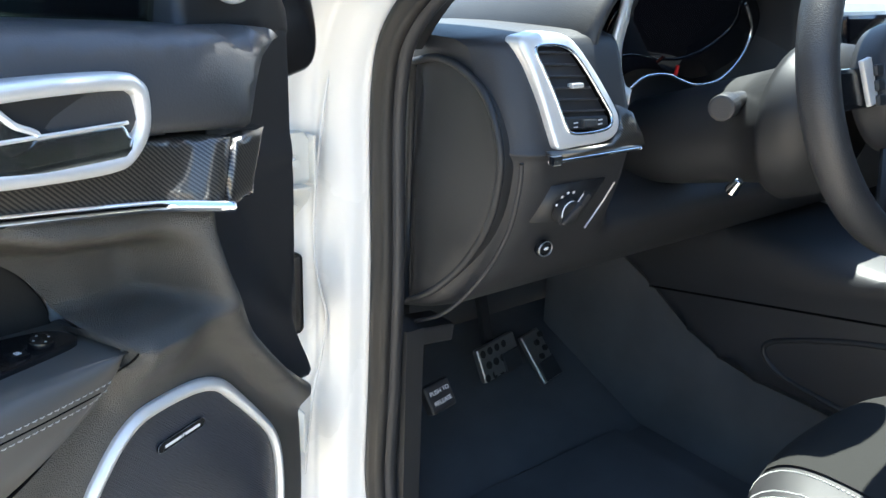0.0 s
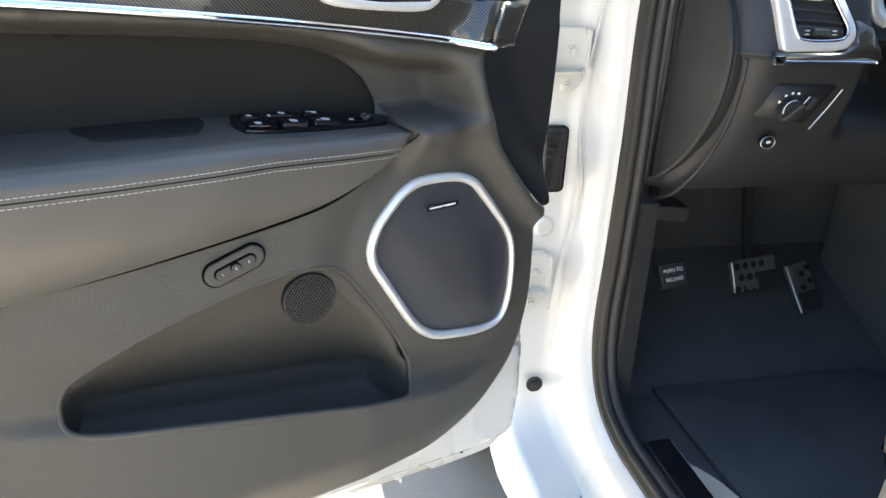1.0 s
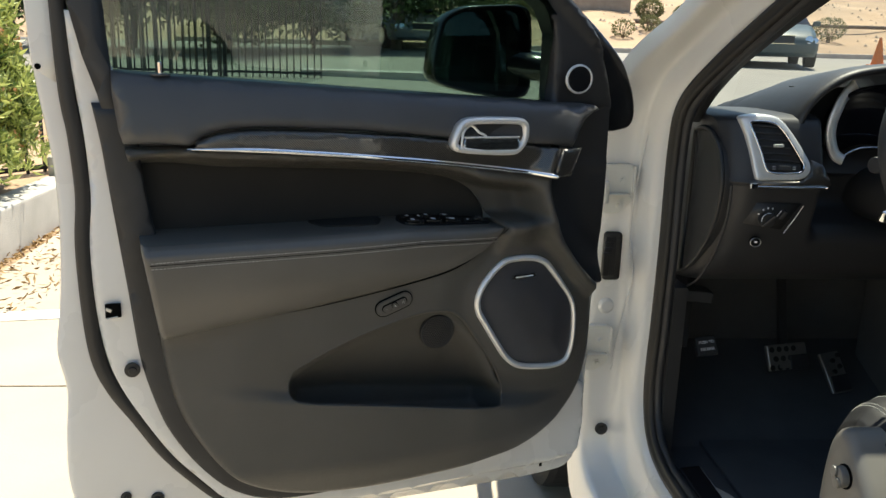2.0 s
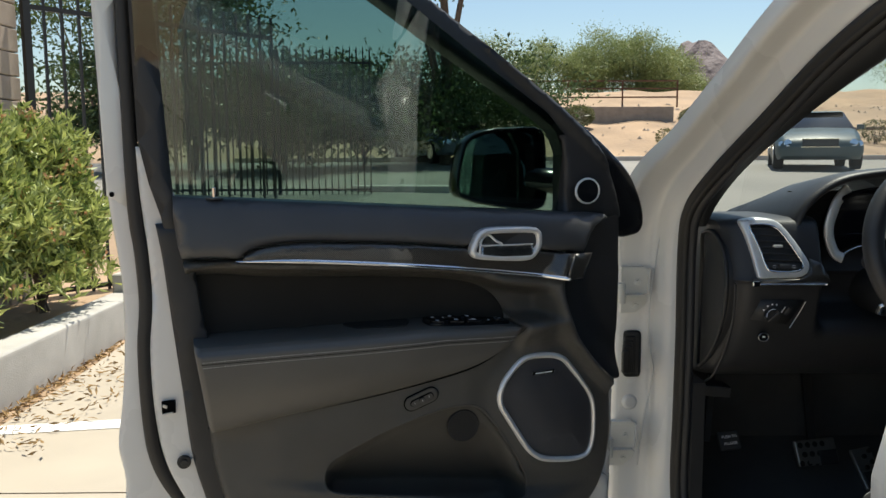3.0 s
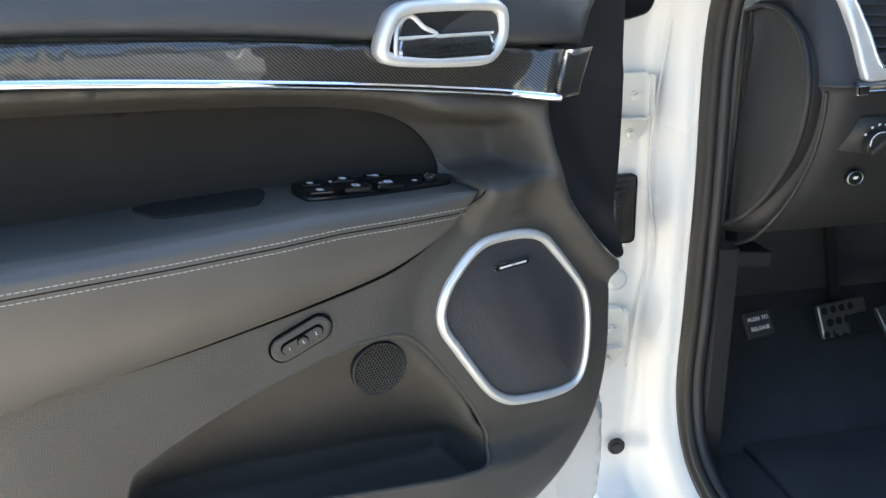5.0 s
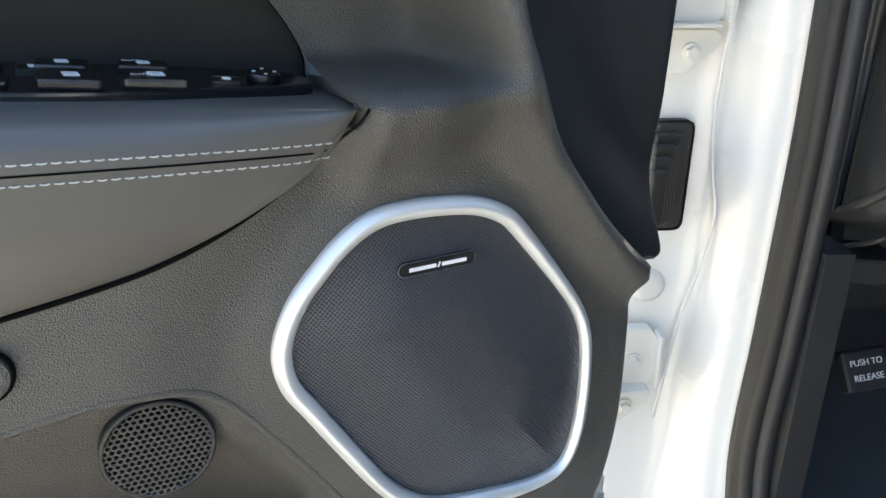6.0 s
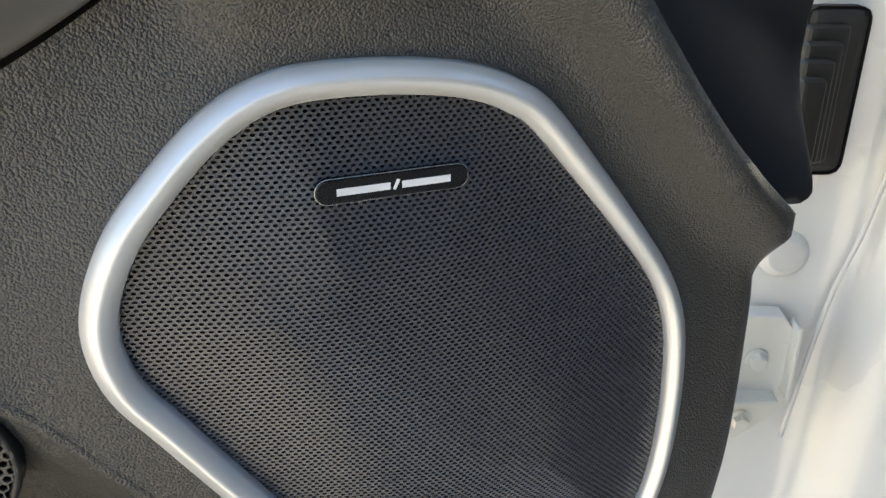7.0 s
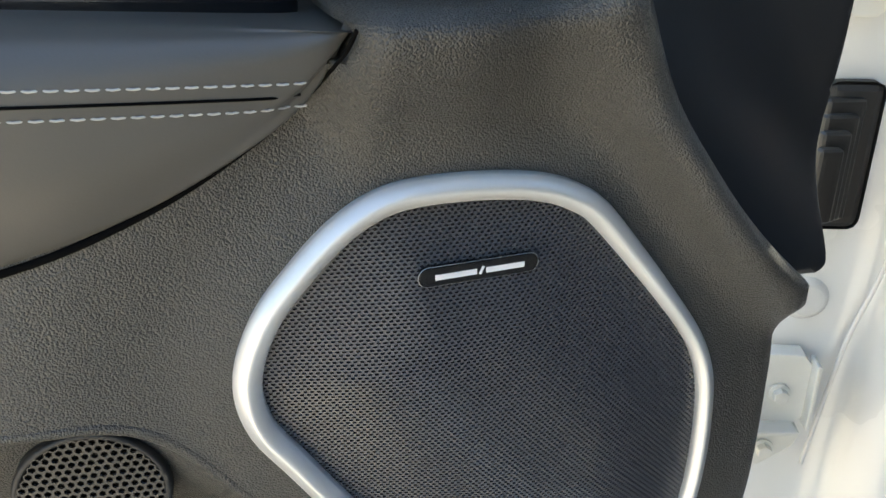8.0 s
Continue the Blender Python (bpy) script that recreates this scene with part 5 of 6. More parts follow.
v, f = loft([[(mid[0] + (a - mid[0]) * k, float(face_y(a, b)) + y, mid[1] + (b - mid[1]) * k) for a, b in np.concatenate([HOLE, HOLE[:1]])] for k, y in ((1.02, -0.010), (1.0, -0.004), (0.98, 0.05), (0.001, 0.06))])
link("vent_duct", v, f, M_VOID, dash, "dark vent duct")
ring_v, ring_f = sweep([(a, float(face_y(a, b)) - 0.010, b) for a, b in HOLE], circle(0.0022, 8), closed=True, up=(0, -1, 0))
link("vent_bead", ring_v, ring_f, M_CHROME, dash, "bright bead round the vent")
for k in range(6):
    z = 1.342 - 0.0135 * k
    xs = [a for a, b in HOLE if abs(b - z) < 0.006]
    a, b = min(xs) + 0.003, max(xs) - 0.003
    part("vent_slat", box((b - a, 0.022, 0.0022), ((a + b) / 2, float(face_y((a + b) / 2, z)) + 0.006, z), (-14, 3, 0), 0.0008), M_SLAT, dash, "black vent slat")
part("vent_tab", box((0.020, 0.010, 0.006), (1.146, float(face_y(1.146, 1.309)) - 0.008, 1.3065), (0, 0, 0), 0.002), M_SATIN, dash, "small silver vent tab")
part("vent_wheel_plate", box((0.075, 0.008, 0.016), (1.155, float(face_y(1.155, 1.262)) - 0.004, 1.2625), (-20, 3, 0), 0.003), M_HARD, dash, "black vent control plate")
part("vent_wheel", box((0.024, 0.008, 0.010), (1.155, float(face_y(1.155, 1.262)) - 0.009, 1.2625), (-20, 3, 0), 0.002), M_DASH, dash, "small vent thumb wheel")
for dx in (-0.022, 0.021):
    part("vent_symbol", merge(box((0.007, 0.0008, 0.0012), (1.155 + dx, float(face_y(1.155, 1.262)) - 0.0088, 1.2655)), box((0.007, 0.0008, 0.0012), (1.155 + dx, float(face_y(1.155, 1.262)) - 0.0092, 1.2605))), M_MARK, dash)
DTRIM = np.array([(1.086, 1.2365), (1.19, 1.2365), (1.212, 1.258), (1.214, 1.280), (1.238, 1.270), (1.250, 1.245), (1.254, 1.2285), (1.09, 1.2275)])
sheet("dash_trim", DTRIM, lambda u, z: -face_y(u, z) + 0.011, M_CARBON, dash, "carbon-fibre dashboard strip", s=0.02, roll=0.003, skirt=0.01)
v, f = sweep([(x, 0.933 + 0.35 * max(1.085 - x, 0), 1.2250) for x in np.linspace(1.083, 1.246, 20)], circle(0.0025, 8), up=(0, 0, 1))
link("dash_bead", v, f, M_CHROME, dash, "thin chrome strip")
part("bead_end", box((0.016, 0.008, 0.012), (1.089, 0.930, 1.2275), (0, 0, 0), 0.002), M_CHROME, dash, "chrome strip end")

# light switch
LAMP = np.array([(1.094, 1.141), (1.112, 1.188), (1.206, 1.187), (1.178, 1.128)])
sheet("lamp_panel", LAMP, lambda u, z: 0 * u - 0.9565 + 0.30 * (z - 1.16), M_HARD, dash, "black headlamp switch panel", s=0.03, roll=0.003, skirt=0.02)


def lamp_y(z):
    return 0.9535 - 0.30 * (z - 1.16)


v, f = sweep([(1.2000, 0.9310, 1.187), (1.1910, 0.9400, 1.160), (1.1770, 0.9530, 1.124)], circle(0.0011, 6), up=(0, -1, 0))
link("lamp_edge", v, f, M_SATIN, dash, "thin silver edge line")
knob = part("lamp_knob", disc(0.0175, 0.016, (1.136, lamp_y(1.153) - 0.006, 1.153), (107, 0, 0), 32, 0.003), M_HARD, dash, "round black headlamp knob")
part("knob_grip", box((0.008, 0.010, 0.034), (1.136, lamp_y(1.153) - 0.015, 1.153), (17, 40, 0), 0.003), M_DASH, dash)
v, f = sweep([(1.136 + 0.0155 * math.cos(a), lamp_y(1.153) - 0.0145, 1.153 + 0.0155 * math.sin(a)) for a in np.radians(np.linspace(80, 190, 14))], circle(0.0010, 6), up=(0, -1, 0))
link("knob_mark", v, f, M_MARK, dash)
for a in (150, 122, 98, 76):
    part("lamp_symbol", disc(0.0022, 0.0006, (1.137 + 0.0255 * math.cos(radians(a)), lamp_y(1.178) - 0.0018, 1.153 + 0.0255 * math.sin(radians(a))), (107, 0, 0), 6), M_MARK, dash)
part("dimmer_wheel", box((0.010, 0.010, 0.022), (1.170, lamp_y(1.163), 1.163), (17, 25, 0), 0.003), M_DASH, dash, "ribbed dimmer wheel")
part("dimmer_mark", box((0.0016, 0.0008, 0.016), (1.160, lamp_y(1.166) - 0.0016, 1.166), (17, 25, 0)), M_MARK, dash)
part("release_button", disc(0.0115, 0.010, (1.127, 0.976, 1.099), (112, 0, 0), 24, 0.003), M_GLOSS, dash, "small oval release button")
v, f = sweep([(1.127 + 0.0115 * math.cos(a), 0.9705, 1.099 + 0.0095 * math.sin(a)) for a in np.radians(np.linspace(0, 360, 24, endpoint=False))], circle(0.0010, 6), closed=True, up=(0, -1, 0))
link("button_rim", v, f, M_STEEL, dash, "silver button rim")
part("button_mark", box((0.006, 0.0008, 0.004), (1.127, 0.9695, 1.100), (20, 0, 0)), M_MARK, dash)

# instrument hood, cluster
HOOD = [(1.185, 1.320), (1.195, 1.372), (1.235, 1.425), (1.31, 1.465), (1.455, 1.480), (1.60, 1.465), (1.660, 1.425), (1.690, 1.372), (1.700, 1.320)]
arc = curve(HOOD, 5)
C0 = np.array((1.455, 1.335))
rows = [[(C0[0] + (a - C0[0]) * k, y, C0[1] + (b - C0[1]) * k2) for a, b in arc] for y, k, k2 in ((1.40, 1.06, 0.35), (1.22, 1.03, 0.78), (1.06, 1.0, 0.97), (1.00, 0.99, 0.98), (0.985, 0.97, 0.95), (0.985, 0.94, 0.91), (1.00, 0.91, 0.86), (1.10, 0.86, 0.78))]
v, f = loft(rows)
hood = link("cluster_hood", v, f, M_DASH, dash, "black leather-grained instrument hood")
GAUGE = np.concatenate([curve([(1.322, 1.280), (1.296, 1.300), (1.287, 1.345), (1.30, 1.395), (1.345, 1.425), (1.44, 1.435), (1.54, 1.420), (1.600, 1.385), (1.615, 1.345), (1.600, 1.312), (1.54, 1.282), (1.487, 1.280), (1.414, 1.298), (1.366, 1.299)], 4, True)])
GAUGE = np.array((1.29, 0.0)) + (GAUGE - (1.29, 0.0)) * (1.13, 1.0)
sheet("cluster_glass", GAUGE, lambda u, z: 0 * u - 1.075 + 0.30 * (z - 1.26), M_LENS, dash, "dark switched-off instrument cluster", s=0.05, roll=0.004, skirt=0.01)
carbm("cluster_bowl", box((0.44, 0.02, 0.20), (1.455, 1.120, 1.32)), M_HARD, "dark instrument bowl", dash)
v, f = sweep([(a, 1.022 + 0.3 * max(0.0, b - 1.38), b) for a, b in curve([(1.335, 1.432), (1.304, 1.400), (1.287, 1.358), (1.286, 1.318), (1.302, 1.280), (1.322, 1.268)], 6)], [(-0.0150, -0.010), (0.0090, -0.004), (0.0080, 0.003), (-0.0145, -0.002)], up=(0, -1, 0))
link("gauge_arc", v, f, M_SATIN, dash, "broad silver gauge arc")
v, f = sweep([(a, 1.03, b) for a, b in curve([(1.318, 1.272), (1.340, 1.287), (1.368, 1.297), (1.414, 1.296), (1.450, 1.285), (1.487, 1.277), (1.54, 1.281), (1.580, 1.303), (1.604, 1.330), (1.609, 1.360), (1.585, 1.395)], 6)], circle(0.0030, 8), up=(0, -1, 0))
link("gauge_bead", v, f, M_CHROME, dash, "thin chrome gauge rim")
carbm("needle", box((0.005, 0.003, 0.016), (1.455, 1.046, 1.298), (0, 10, 0)), M_RED, "red gauge needle", dash)
# centre stack screen
part("stack_frame", box((0.30, 0.05, 0.20), (1.92, 1.00, 1.30), (-12, 0, 0), 0.02), M_SATIN, dash, "silver centre stack frame")
part("stack_screen", box((0.25, 0.02, 0.14), (1.93, 0.975, 1.31), (-12, 0, 0), 0.008), M_LENS, dash, "dark centre screen")

# steering column and wheel
WHEEL_AT = Matrix.Translation((1.405, 0.70, 1.33)) @ pose(0, 0, 0, 73, 0, 0)
rows = []
for y, r, dz, ww in ((0.770, 0.060, 0.012, 1.0), (0.785, 0.090, 0.010, 1.0), (0.835, 0.100, 0.0, 1.0), (0.846, 0.097, 0.0, 1.0), (0.850, 0.078, -0.006, 1.05), (0.90, 0.074, -0.020, 1.05), (1.00, 0.070, -0.050, 1.1), (1.15, 0.06, -0.09, 1.1)):
    rows.append([(1.452 + r * ww * math.cos(a), y, 1.262 + dz + r * math.sin(a) * (1.0 if math.sin(a) > 0 else 1.10)) for a in np.linspace(0, 2 * math.pi, 41)])
v, f = loft(rows)
column = carpart("steering_column", v, f, M_HARD, "black steering column shroud")
v, f = sweep([(1.43, 0.90, 1.282), (1.36, 0.885, 1.284), (1.31, 0.862, 1.285)], circle(0.011, 10), up=(0, 0, 1))
link("stalk", v, f, M_DASH, column, "black indicator stalk")
part("stalk_end", disc(0.0165, 0.036, (1.306, 0.860, 1.285), (0, 90, 20), 24, 0.004), M_DASH, column, "black ribbed stalk end")
part("tilt_lever", disc(0.0095, 0.022, (1.312, 0.832, 1.190), (35, -15, 0), 14, 0.002, 0.005), M_CHROME, column, "small chrome adjuster tip")
rim_v, rim_f = sweep([(0.186 * math.cos(a), 0.182 * math.sin(a), 0) for a in np.linspace(0, 2 * math.pi, 72, endpoint=False)], circle(0.0190, 14, 1.15), closed=True, up=(0, 0, 1))
steering = link("steering_wheel", rim_v, rim_f, M_SOFT, car, "black perforated leather steering wheel")
steering.matrix_basis = CAR_AT.inverted() @ WHEEL_AT
part("hub", disc(0.075, 0.05, (0, -0.005, -0.005), (0, 0, 0), 36, 0.015), M_DASH, steering, "black airbag hub", True)
for ang in (180, 0, 250, 290):
    c, s = math.cos(radians(ang)), math.sin(radians(ang))
    part("spoke", box((0.120, 0.044 if ang in (0, 180) else 0.022, 0.022), (0.122 * c, 0.122 * s, -0.006), (0, 0, ang), 0.006), M_GLOSS, steering, "gloss black spoke")
part("spoke_trim", box((0.020, 0.050, 0.006), (-0.100, 0.005, 0.009), (0, 0, 10), 0.002), M_SATIN, steering, "silver spoke trim")
part("paddle", box((0.035, 0.085, 0.008), (-0.120, 0.055, -0.032), (0, 0, -12), 0.003), M_SATIN, steering, "silver shift paddle")
for k in range(3):
    part("wheel_button", box((0.014, 0.012, 0.006), (-0.088, -0.016 + 0.016 * k, 0.014), (0, 0, 0), 0.002), M_HARD, steering, "small black wheel button")

# pedals
def pedal(name, size, at, turn, mat, label):
    return carbm(name, box(size, at, turn, 0.006, 3), mat, label)


BX, BY, BZ = 1.470, 1.412, 0.660
brake = pedal("brake_pedal", (0.128, 0.016, 0.072), (BX, BY, BZ), (-24, -1, 12), M_PEDAL, "steel brake pedal with black rubber studs")
for i in range(3):
    for j in range(4):
        if i * 0.024 + j * 0.018 < 0.10:
            part("stud", disc(0.0080, 0.006, (BX - 0.050 + 0.023 * j + 0.011 * (i % 2), BY - 0.017 + 0.005 * j - 0.010 * (i - 1), BZ + 0.022 - 0.023 * i), (66, 0, 12), 12), M_RUBBER, brake)
part("rubber_corner", box((0.054, 0.006, 0.042), (BX + 0.034, BY - 0.010, BZ - 0.012), (-24, -1, 12), 0.002), M_DASH, brake, "black rubber pad")
part("pedal_arm", box((0.022, 0.014, 0.30), (BX + 0.005, BY + 0.085, BZ + 0.158), (-18, 0, 0)), M_HARD, brake)
GX, GY, GZ = 1.648, 1.462, 0.590
gas = pedal("accelerator_pedal", (0.062, 0.016, 0.120), (GX, GY, GZ), (-36, -8, 8), M_PEDAL, "narrow steel accelerator pedal")
part("rubber_pad", box((0.052, 0.006, 0.046), (GX + 0.008, GY - 0.029, GZ - 0.020), (-36, -8, 8), 0.002), M_DASH, gas, "black rubber pad")
for j in range(4):
    part("stud", disc(0.0070, 0.006, (GX - 0.010 + 0.018 * (j % 2), GY - 0.006 + 0.010 * j - 0.012, GZ + 0.010 + 0.013 * j), (54, 0, 8), 10), M_RUBBER, gas)
park = pedal("parking_pedal", (0.054, 0.020, 0.048), (1.140, 1.196, 0.775), (-30, -5, 6), M_HARD, "black parking brake pedal")
for txt, dz in (("PUSH TO", 0.0085), ("RELEASE", -0.0085)):
    at = Matrix.Translation((1.140, 1.196, 0.775)) @ pose(0, 0, 0, -30, -5, 6) @ pose(0, -0.0108, dz, 90, 0, 0)
    lettering("pedal_lettering", txt, 0.0100, at, M_MARK, park, "white lettering")
part("pedal_arm", box((0.016, 0.012, 0.20), (1.10, 1.235, 0.865), (-20, 10, 0)), M_HARD, park)
carbm("pedal_bracket", box((0.088, 0.06, 0.028), (1.078, 1.17, 0.922), (0, 6, 0), 0.004), M_HARD, "dark pedal bracket")

# floor, footwell, console
carbm("floor_carpet", box((1.56, 2.9, 0.03), (1.85, -0.2, 0.455)), M_CARPET, "black carpeted floor")
carbm("toe_board", box((1.56, 0.60, 0.03), (1.85, 1.37, 0.50), (22, 0, 0)), M_CARPET, "black carpeted toe board")
carbm("bulkhead", box((1.56, 0.03, 0.62), (1.85, 1.66, 0.72), (18, 0, 0)), M_CARPET, "black footwell wall")
carbm("kick_panel", box((0.03, 0.5, 0.50), (1.035, 1.37, 0.70)), M_HARD, "dark kick panel")
# carpet edge by the sill; the sun on it is in its pale colour
edge_bm = bmesh.new()
edge_f = edge_bm.faces.new([edge_bm.verts.new((a, b, 0.470)) for a, b in np.concatenate([[(1.316, 0.30), (1.070, 0.30), (1.070, 0.985)], curve([(1.098, 0.985), (1.120, 0.955), (1.139, 0.915), (1.155, 0.862), (1.190, 0.818), (1.250, 0.803), (1.316, 0.800)], 5)])])
up_f = bmesh.ops.extrude_face_region(edge_bm, geom=[edge_f])
bmesh.ops.translate(edge_bm, vec=(0, 0, 0.045), verts=[g for g in up_f["geom"] if isinstance(g, bmesh.types.BMVert)])
carbm("floor_edge", edge_bm, M_BEIGE, "beige carpet edge along the sill, coloured paler to stand for sunlight on it")
carbm("tunnel_carpet", box((0.24, 1.95, 0.50), (1.895, 0.62, 0.70), (0, 0, 0), 0.03, 3), M_CARPET, "black carpet along the tunnel")
tagged(part("floor_mat", box((0.52, 0.66, 0.012), (1.44, 0.93, 0.478), (0, 0, 0), 0.004), M_CARPET), "black carpet floor mat in the footwell", "floor mat")
CONS = np.array([(-1.42, 0.98), (-1.10, 1.00), (-0.80, 0.985), (-0.30, 0.97), (0.35, 0.97), (0.35, 0.66), (-0.60, 0.685), (-0.873, 0.696), (-0.996, 0.698), (-1.080, 0.712), (-1.159, 0.742), (-1.263, 0.808), (-1.42, 0.89)])
console = sheet("centre_console", CONS, lambda u, z: -1.745 + 0.012 * step(0.0, 0.06, z - (0.872 - 0.19 * (-u - 0.95))), M_DASH, None, "dark grey centre console side", s=0.02, roll=0.02, skirt=0.28)
console.parent = car
console.matrix_basis = CAR_AT.inverted() @ pose(0, 0, 0, 0, 0, -90)
part("console_top", box((0.9, 0.26, 0.02), (-0.30, 1.88, 0.975), (0, 0, 0), 0.006), M_GLOSS, console, "gloss black console top")
v, f = sweep([(-y, 1.744, 0.872 - 0.19 * (y - 0.95)) for y in np.linspace(0.30, 1.255, 20)], circle(0.0022, 6), up=(0, -1, 0))
link("console_joint", v, f, M_VOID, console, "dark joint along the console side")
v, f = sweep([(u, 1.746, z) for u, z in curve([(-0.62, 0.895), (-0.782, 0.868), (-0.917, 0.824), (-0.985, 0.785), (-0.94, 0.742), (-0.78, 0.725), (-0.60, 0.72)], 6)], circle(0.006, 8), up=(0, -1, 0))
link("console_pocket_rim", v, f, M_HARD, console, "rim of the console side pocket")

# driver's seat
def cushion(x, k):
    """Points over the cushion's crown at station x; k from the back (0) over the front edge (1) to its foot."""
    s = abs(x - 1.42) / 0.228
    top = 0.906 - 0.036 * s ** 2 - 0.10 * max(0.0, s - 0.90)
    nose = 0.725 - 0.045 * s ** 4
    pts = curve([(-0.12, top - 0.020), (0.20, top - 0.012), (0.45, top - 0.004), (0.60, top + 0.002), (nose - 0.050, top - 0.006), (nose - 0.014, top - 0.030), (nose, top - 0.066), (nose - 0.012, top - 0.110), (nose - 0.040, top - 0.130)], 5)
    return [(x, y, z + k) for y, z in pts]


cols = np.concatenate([np.linspace(1.188, 1.24, 9), np.linspace(1.26, 1.58, 14), np.linspace(1.60, 1.652, 9)])
rows = [[(x, y, min(z, 0.76)) for x, y, z in cushion(cols[0], 0)]] + [cushion(x, 0) for x in cols] + [[(x, y, min(z, 0.76)) for x, y, z in cushion(cols[-1], 0)]]
v, f = loft(rows)
seat = carpart("driver_seat", v, f, M_SEAT, "black leather driver's seat with grey stitching")
v, f = loft([cushion(x, 0.0035)[:27] for x in np.linspace(1.272, 1.568, 14)])
link("seat_insert", v, f, M_SEATCLOTH, seat, "grey suede seat centre")
for x in (1.222, 1.231, 1.264):
    vs, fs = [], []
    line = np.array(cushion(x, 0.0012))
    line = np.concatenate([np.linspace(p, q, 14, endpoint=False) for p, q in zip(line[6:-6:2], line[8:-4:2])])
    for i in range(0, len(line) - 2, 2):
        vv, ff = sweep(line[i:i + 2], circle(0.0009, 5), up=(1, 0, 0))
        fs += [tuple(k + len(vs) for k in g) for g in ff]
        vs += vv
    tagged(link("seat_stitching", vs, fs, M_THREAD, seat, "pale grey stitching"), kind="stuff")
VAL = np.concatenate([curve([(-0.605, 0.60), (-0.615, 0.72), (-0.606, 0.82), (-0.585, 0.862), (-0.562, 0.870), (-0.535, 0.858), (-0.49, 0.815), (-0.44, 0.765), (-0.36, 0.725), (0.10, 0.71)], 5), [(0.10, 0.58)]])
val = sheet("seat_valance", VAL, lambda u, z: 0 * u - 1.128, M_SEATSIDE, seat, "grey plastic seat side cover", s=0.03, roll=0.022, skirt=0.05)
val.matrix_basis = pose(0, 0, 0, 0, 0, -90)
knob = part("seat_knob", disc(0.0185, 0.018, (1.121, 0.534, 0.797), (0, 90, 0), 28, 0.004), M_SEATSIDE, seat, "round lumbar control knob")
part("knob_joint", disc(0.0215, 0.006, (1.128, 0.534, 0.797), (0, 90, 0), 28, 0.001), M_VOID, knob)
part("knob_wing", merge(*[disc(0.0095, 0.008, (1.111, 0.534 - 0.006 * d, 0.797 - 0.008 * d), (0, 90, 0), 18, 0.003) for d in (1, -1)]), M_SEATSIDE, knob)
carbm("seat_back", box((0.50, 0.16, 0.70), (1.39, -0.22, 1.20), (-18, 0, 0), 0.06, 3), M_SEAT, "black leather seat back", seat)
carbm("seat_base", box((0.44, 0.55, 0.28), (1.39, 0.22, 0.62)), M_HARD, "dark seat base", seat)

# ---- planter, hedge and fence beside the car ----
def leaves(rng, spots, normals, length, width, bend=0.2):
    """Small folded leaves at the spots, pointing along the normals."""
    n = len(spots)
    d = normals + rng.normal(0, 0.45, (n, 3))
    d /= np.linalg.norm(d, axis=1)[:, None]
    side = np.cross(d, rng.normal(0, 1, (n, 3)))
    side /= np.maximum(np.linalg.norm(side, axis=1), 1e-6)[:, None]
    up = np.cross(side, d)
    ln = length * rng.uniform(0.6, 1.2, (n, 1))
    wd = width * rng.uniform(0.7, 1.2, (n, 1))
    a, m, b = spots, spots + d * ln * 0.5 + up * ln * bend * 0.4, spots + d * ln
    v = np.stack([a, m + side * wd, b, m - side * wd, m - up * wd * 0.35], 1).reshape(-1, 3)
    f = []
    for i in range(n):
        k = 5 * i
        f += [(k, k + 1, k + 4), (k + 1, k + 2, k + 4), (k + 2, k + 3, k + 4), (k + 3, k, k + 4)]
    return v, f


def stems(rng, base, count, height, spread, r, mat, parent, name):
    for i in range(count):
        a = rng.uniform(0, 2 * math.pi)
        tip = base + np.array((math.cos(a) * spread * rng.uniform(0.4, 1), math.sin(a) * spread * rng.uniform(0.4, 1), height * rng.uniform(0.7, 1)))
        mid_ = (base + tip) / 2 + rng.normal(0, 0.06, 3)
        path = curve([base + rng.normal(0, 0.04, 3) * (1, 1, 0), mid_, tip], 4)
        v, f = sweep(path, circle(r, 6), up=(1, 0.3, 0), twist=list(np.linspace(1, 0.3, len(path))))
        link(name, v, f, mat, parent)


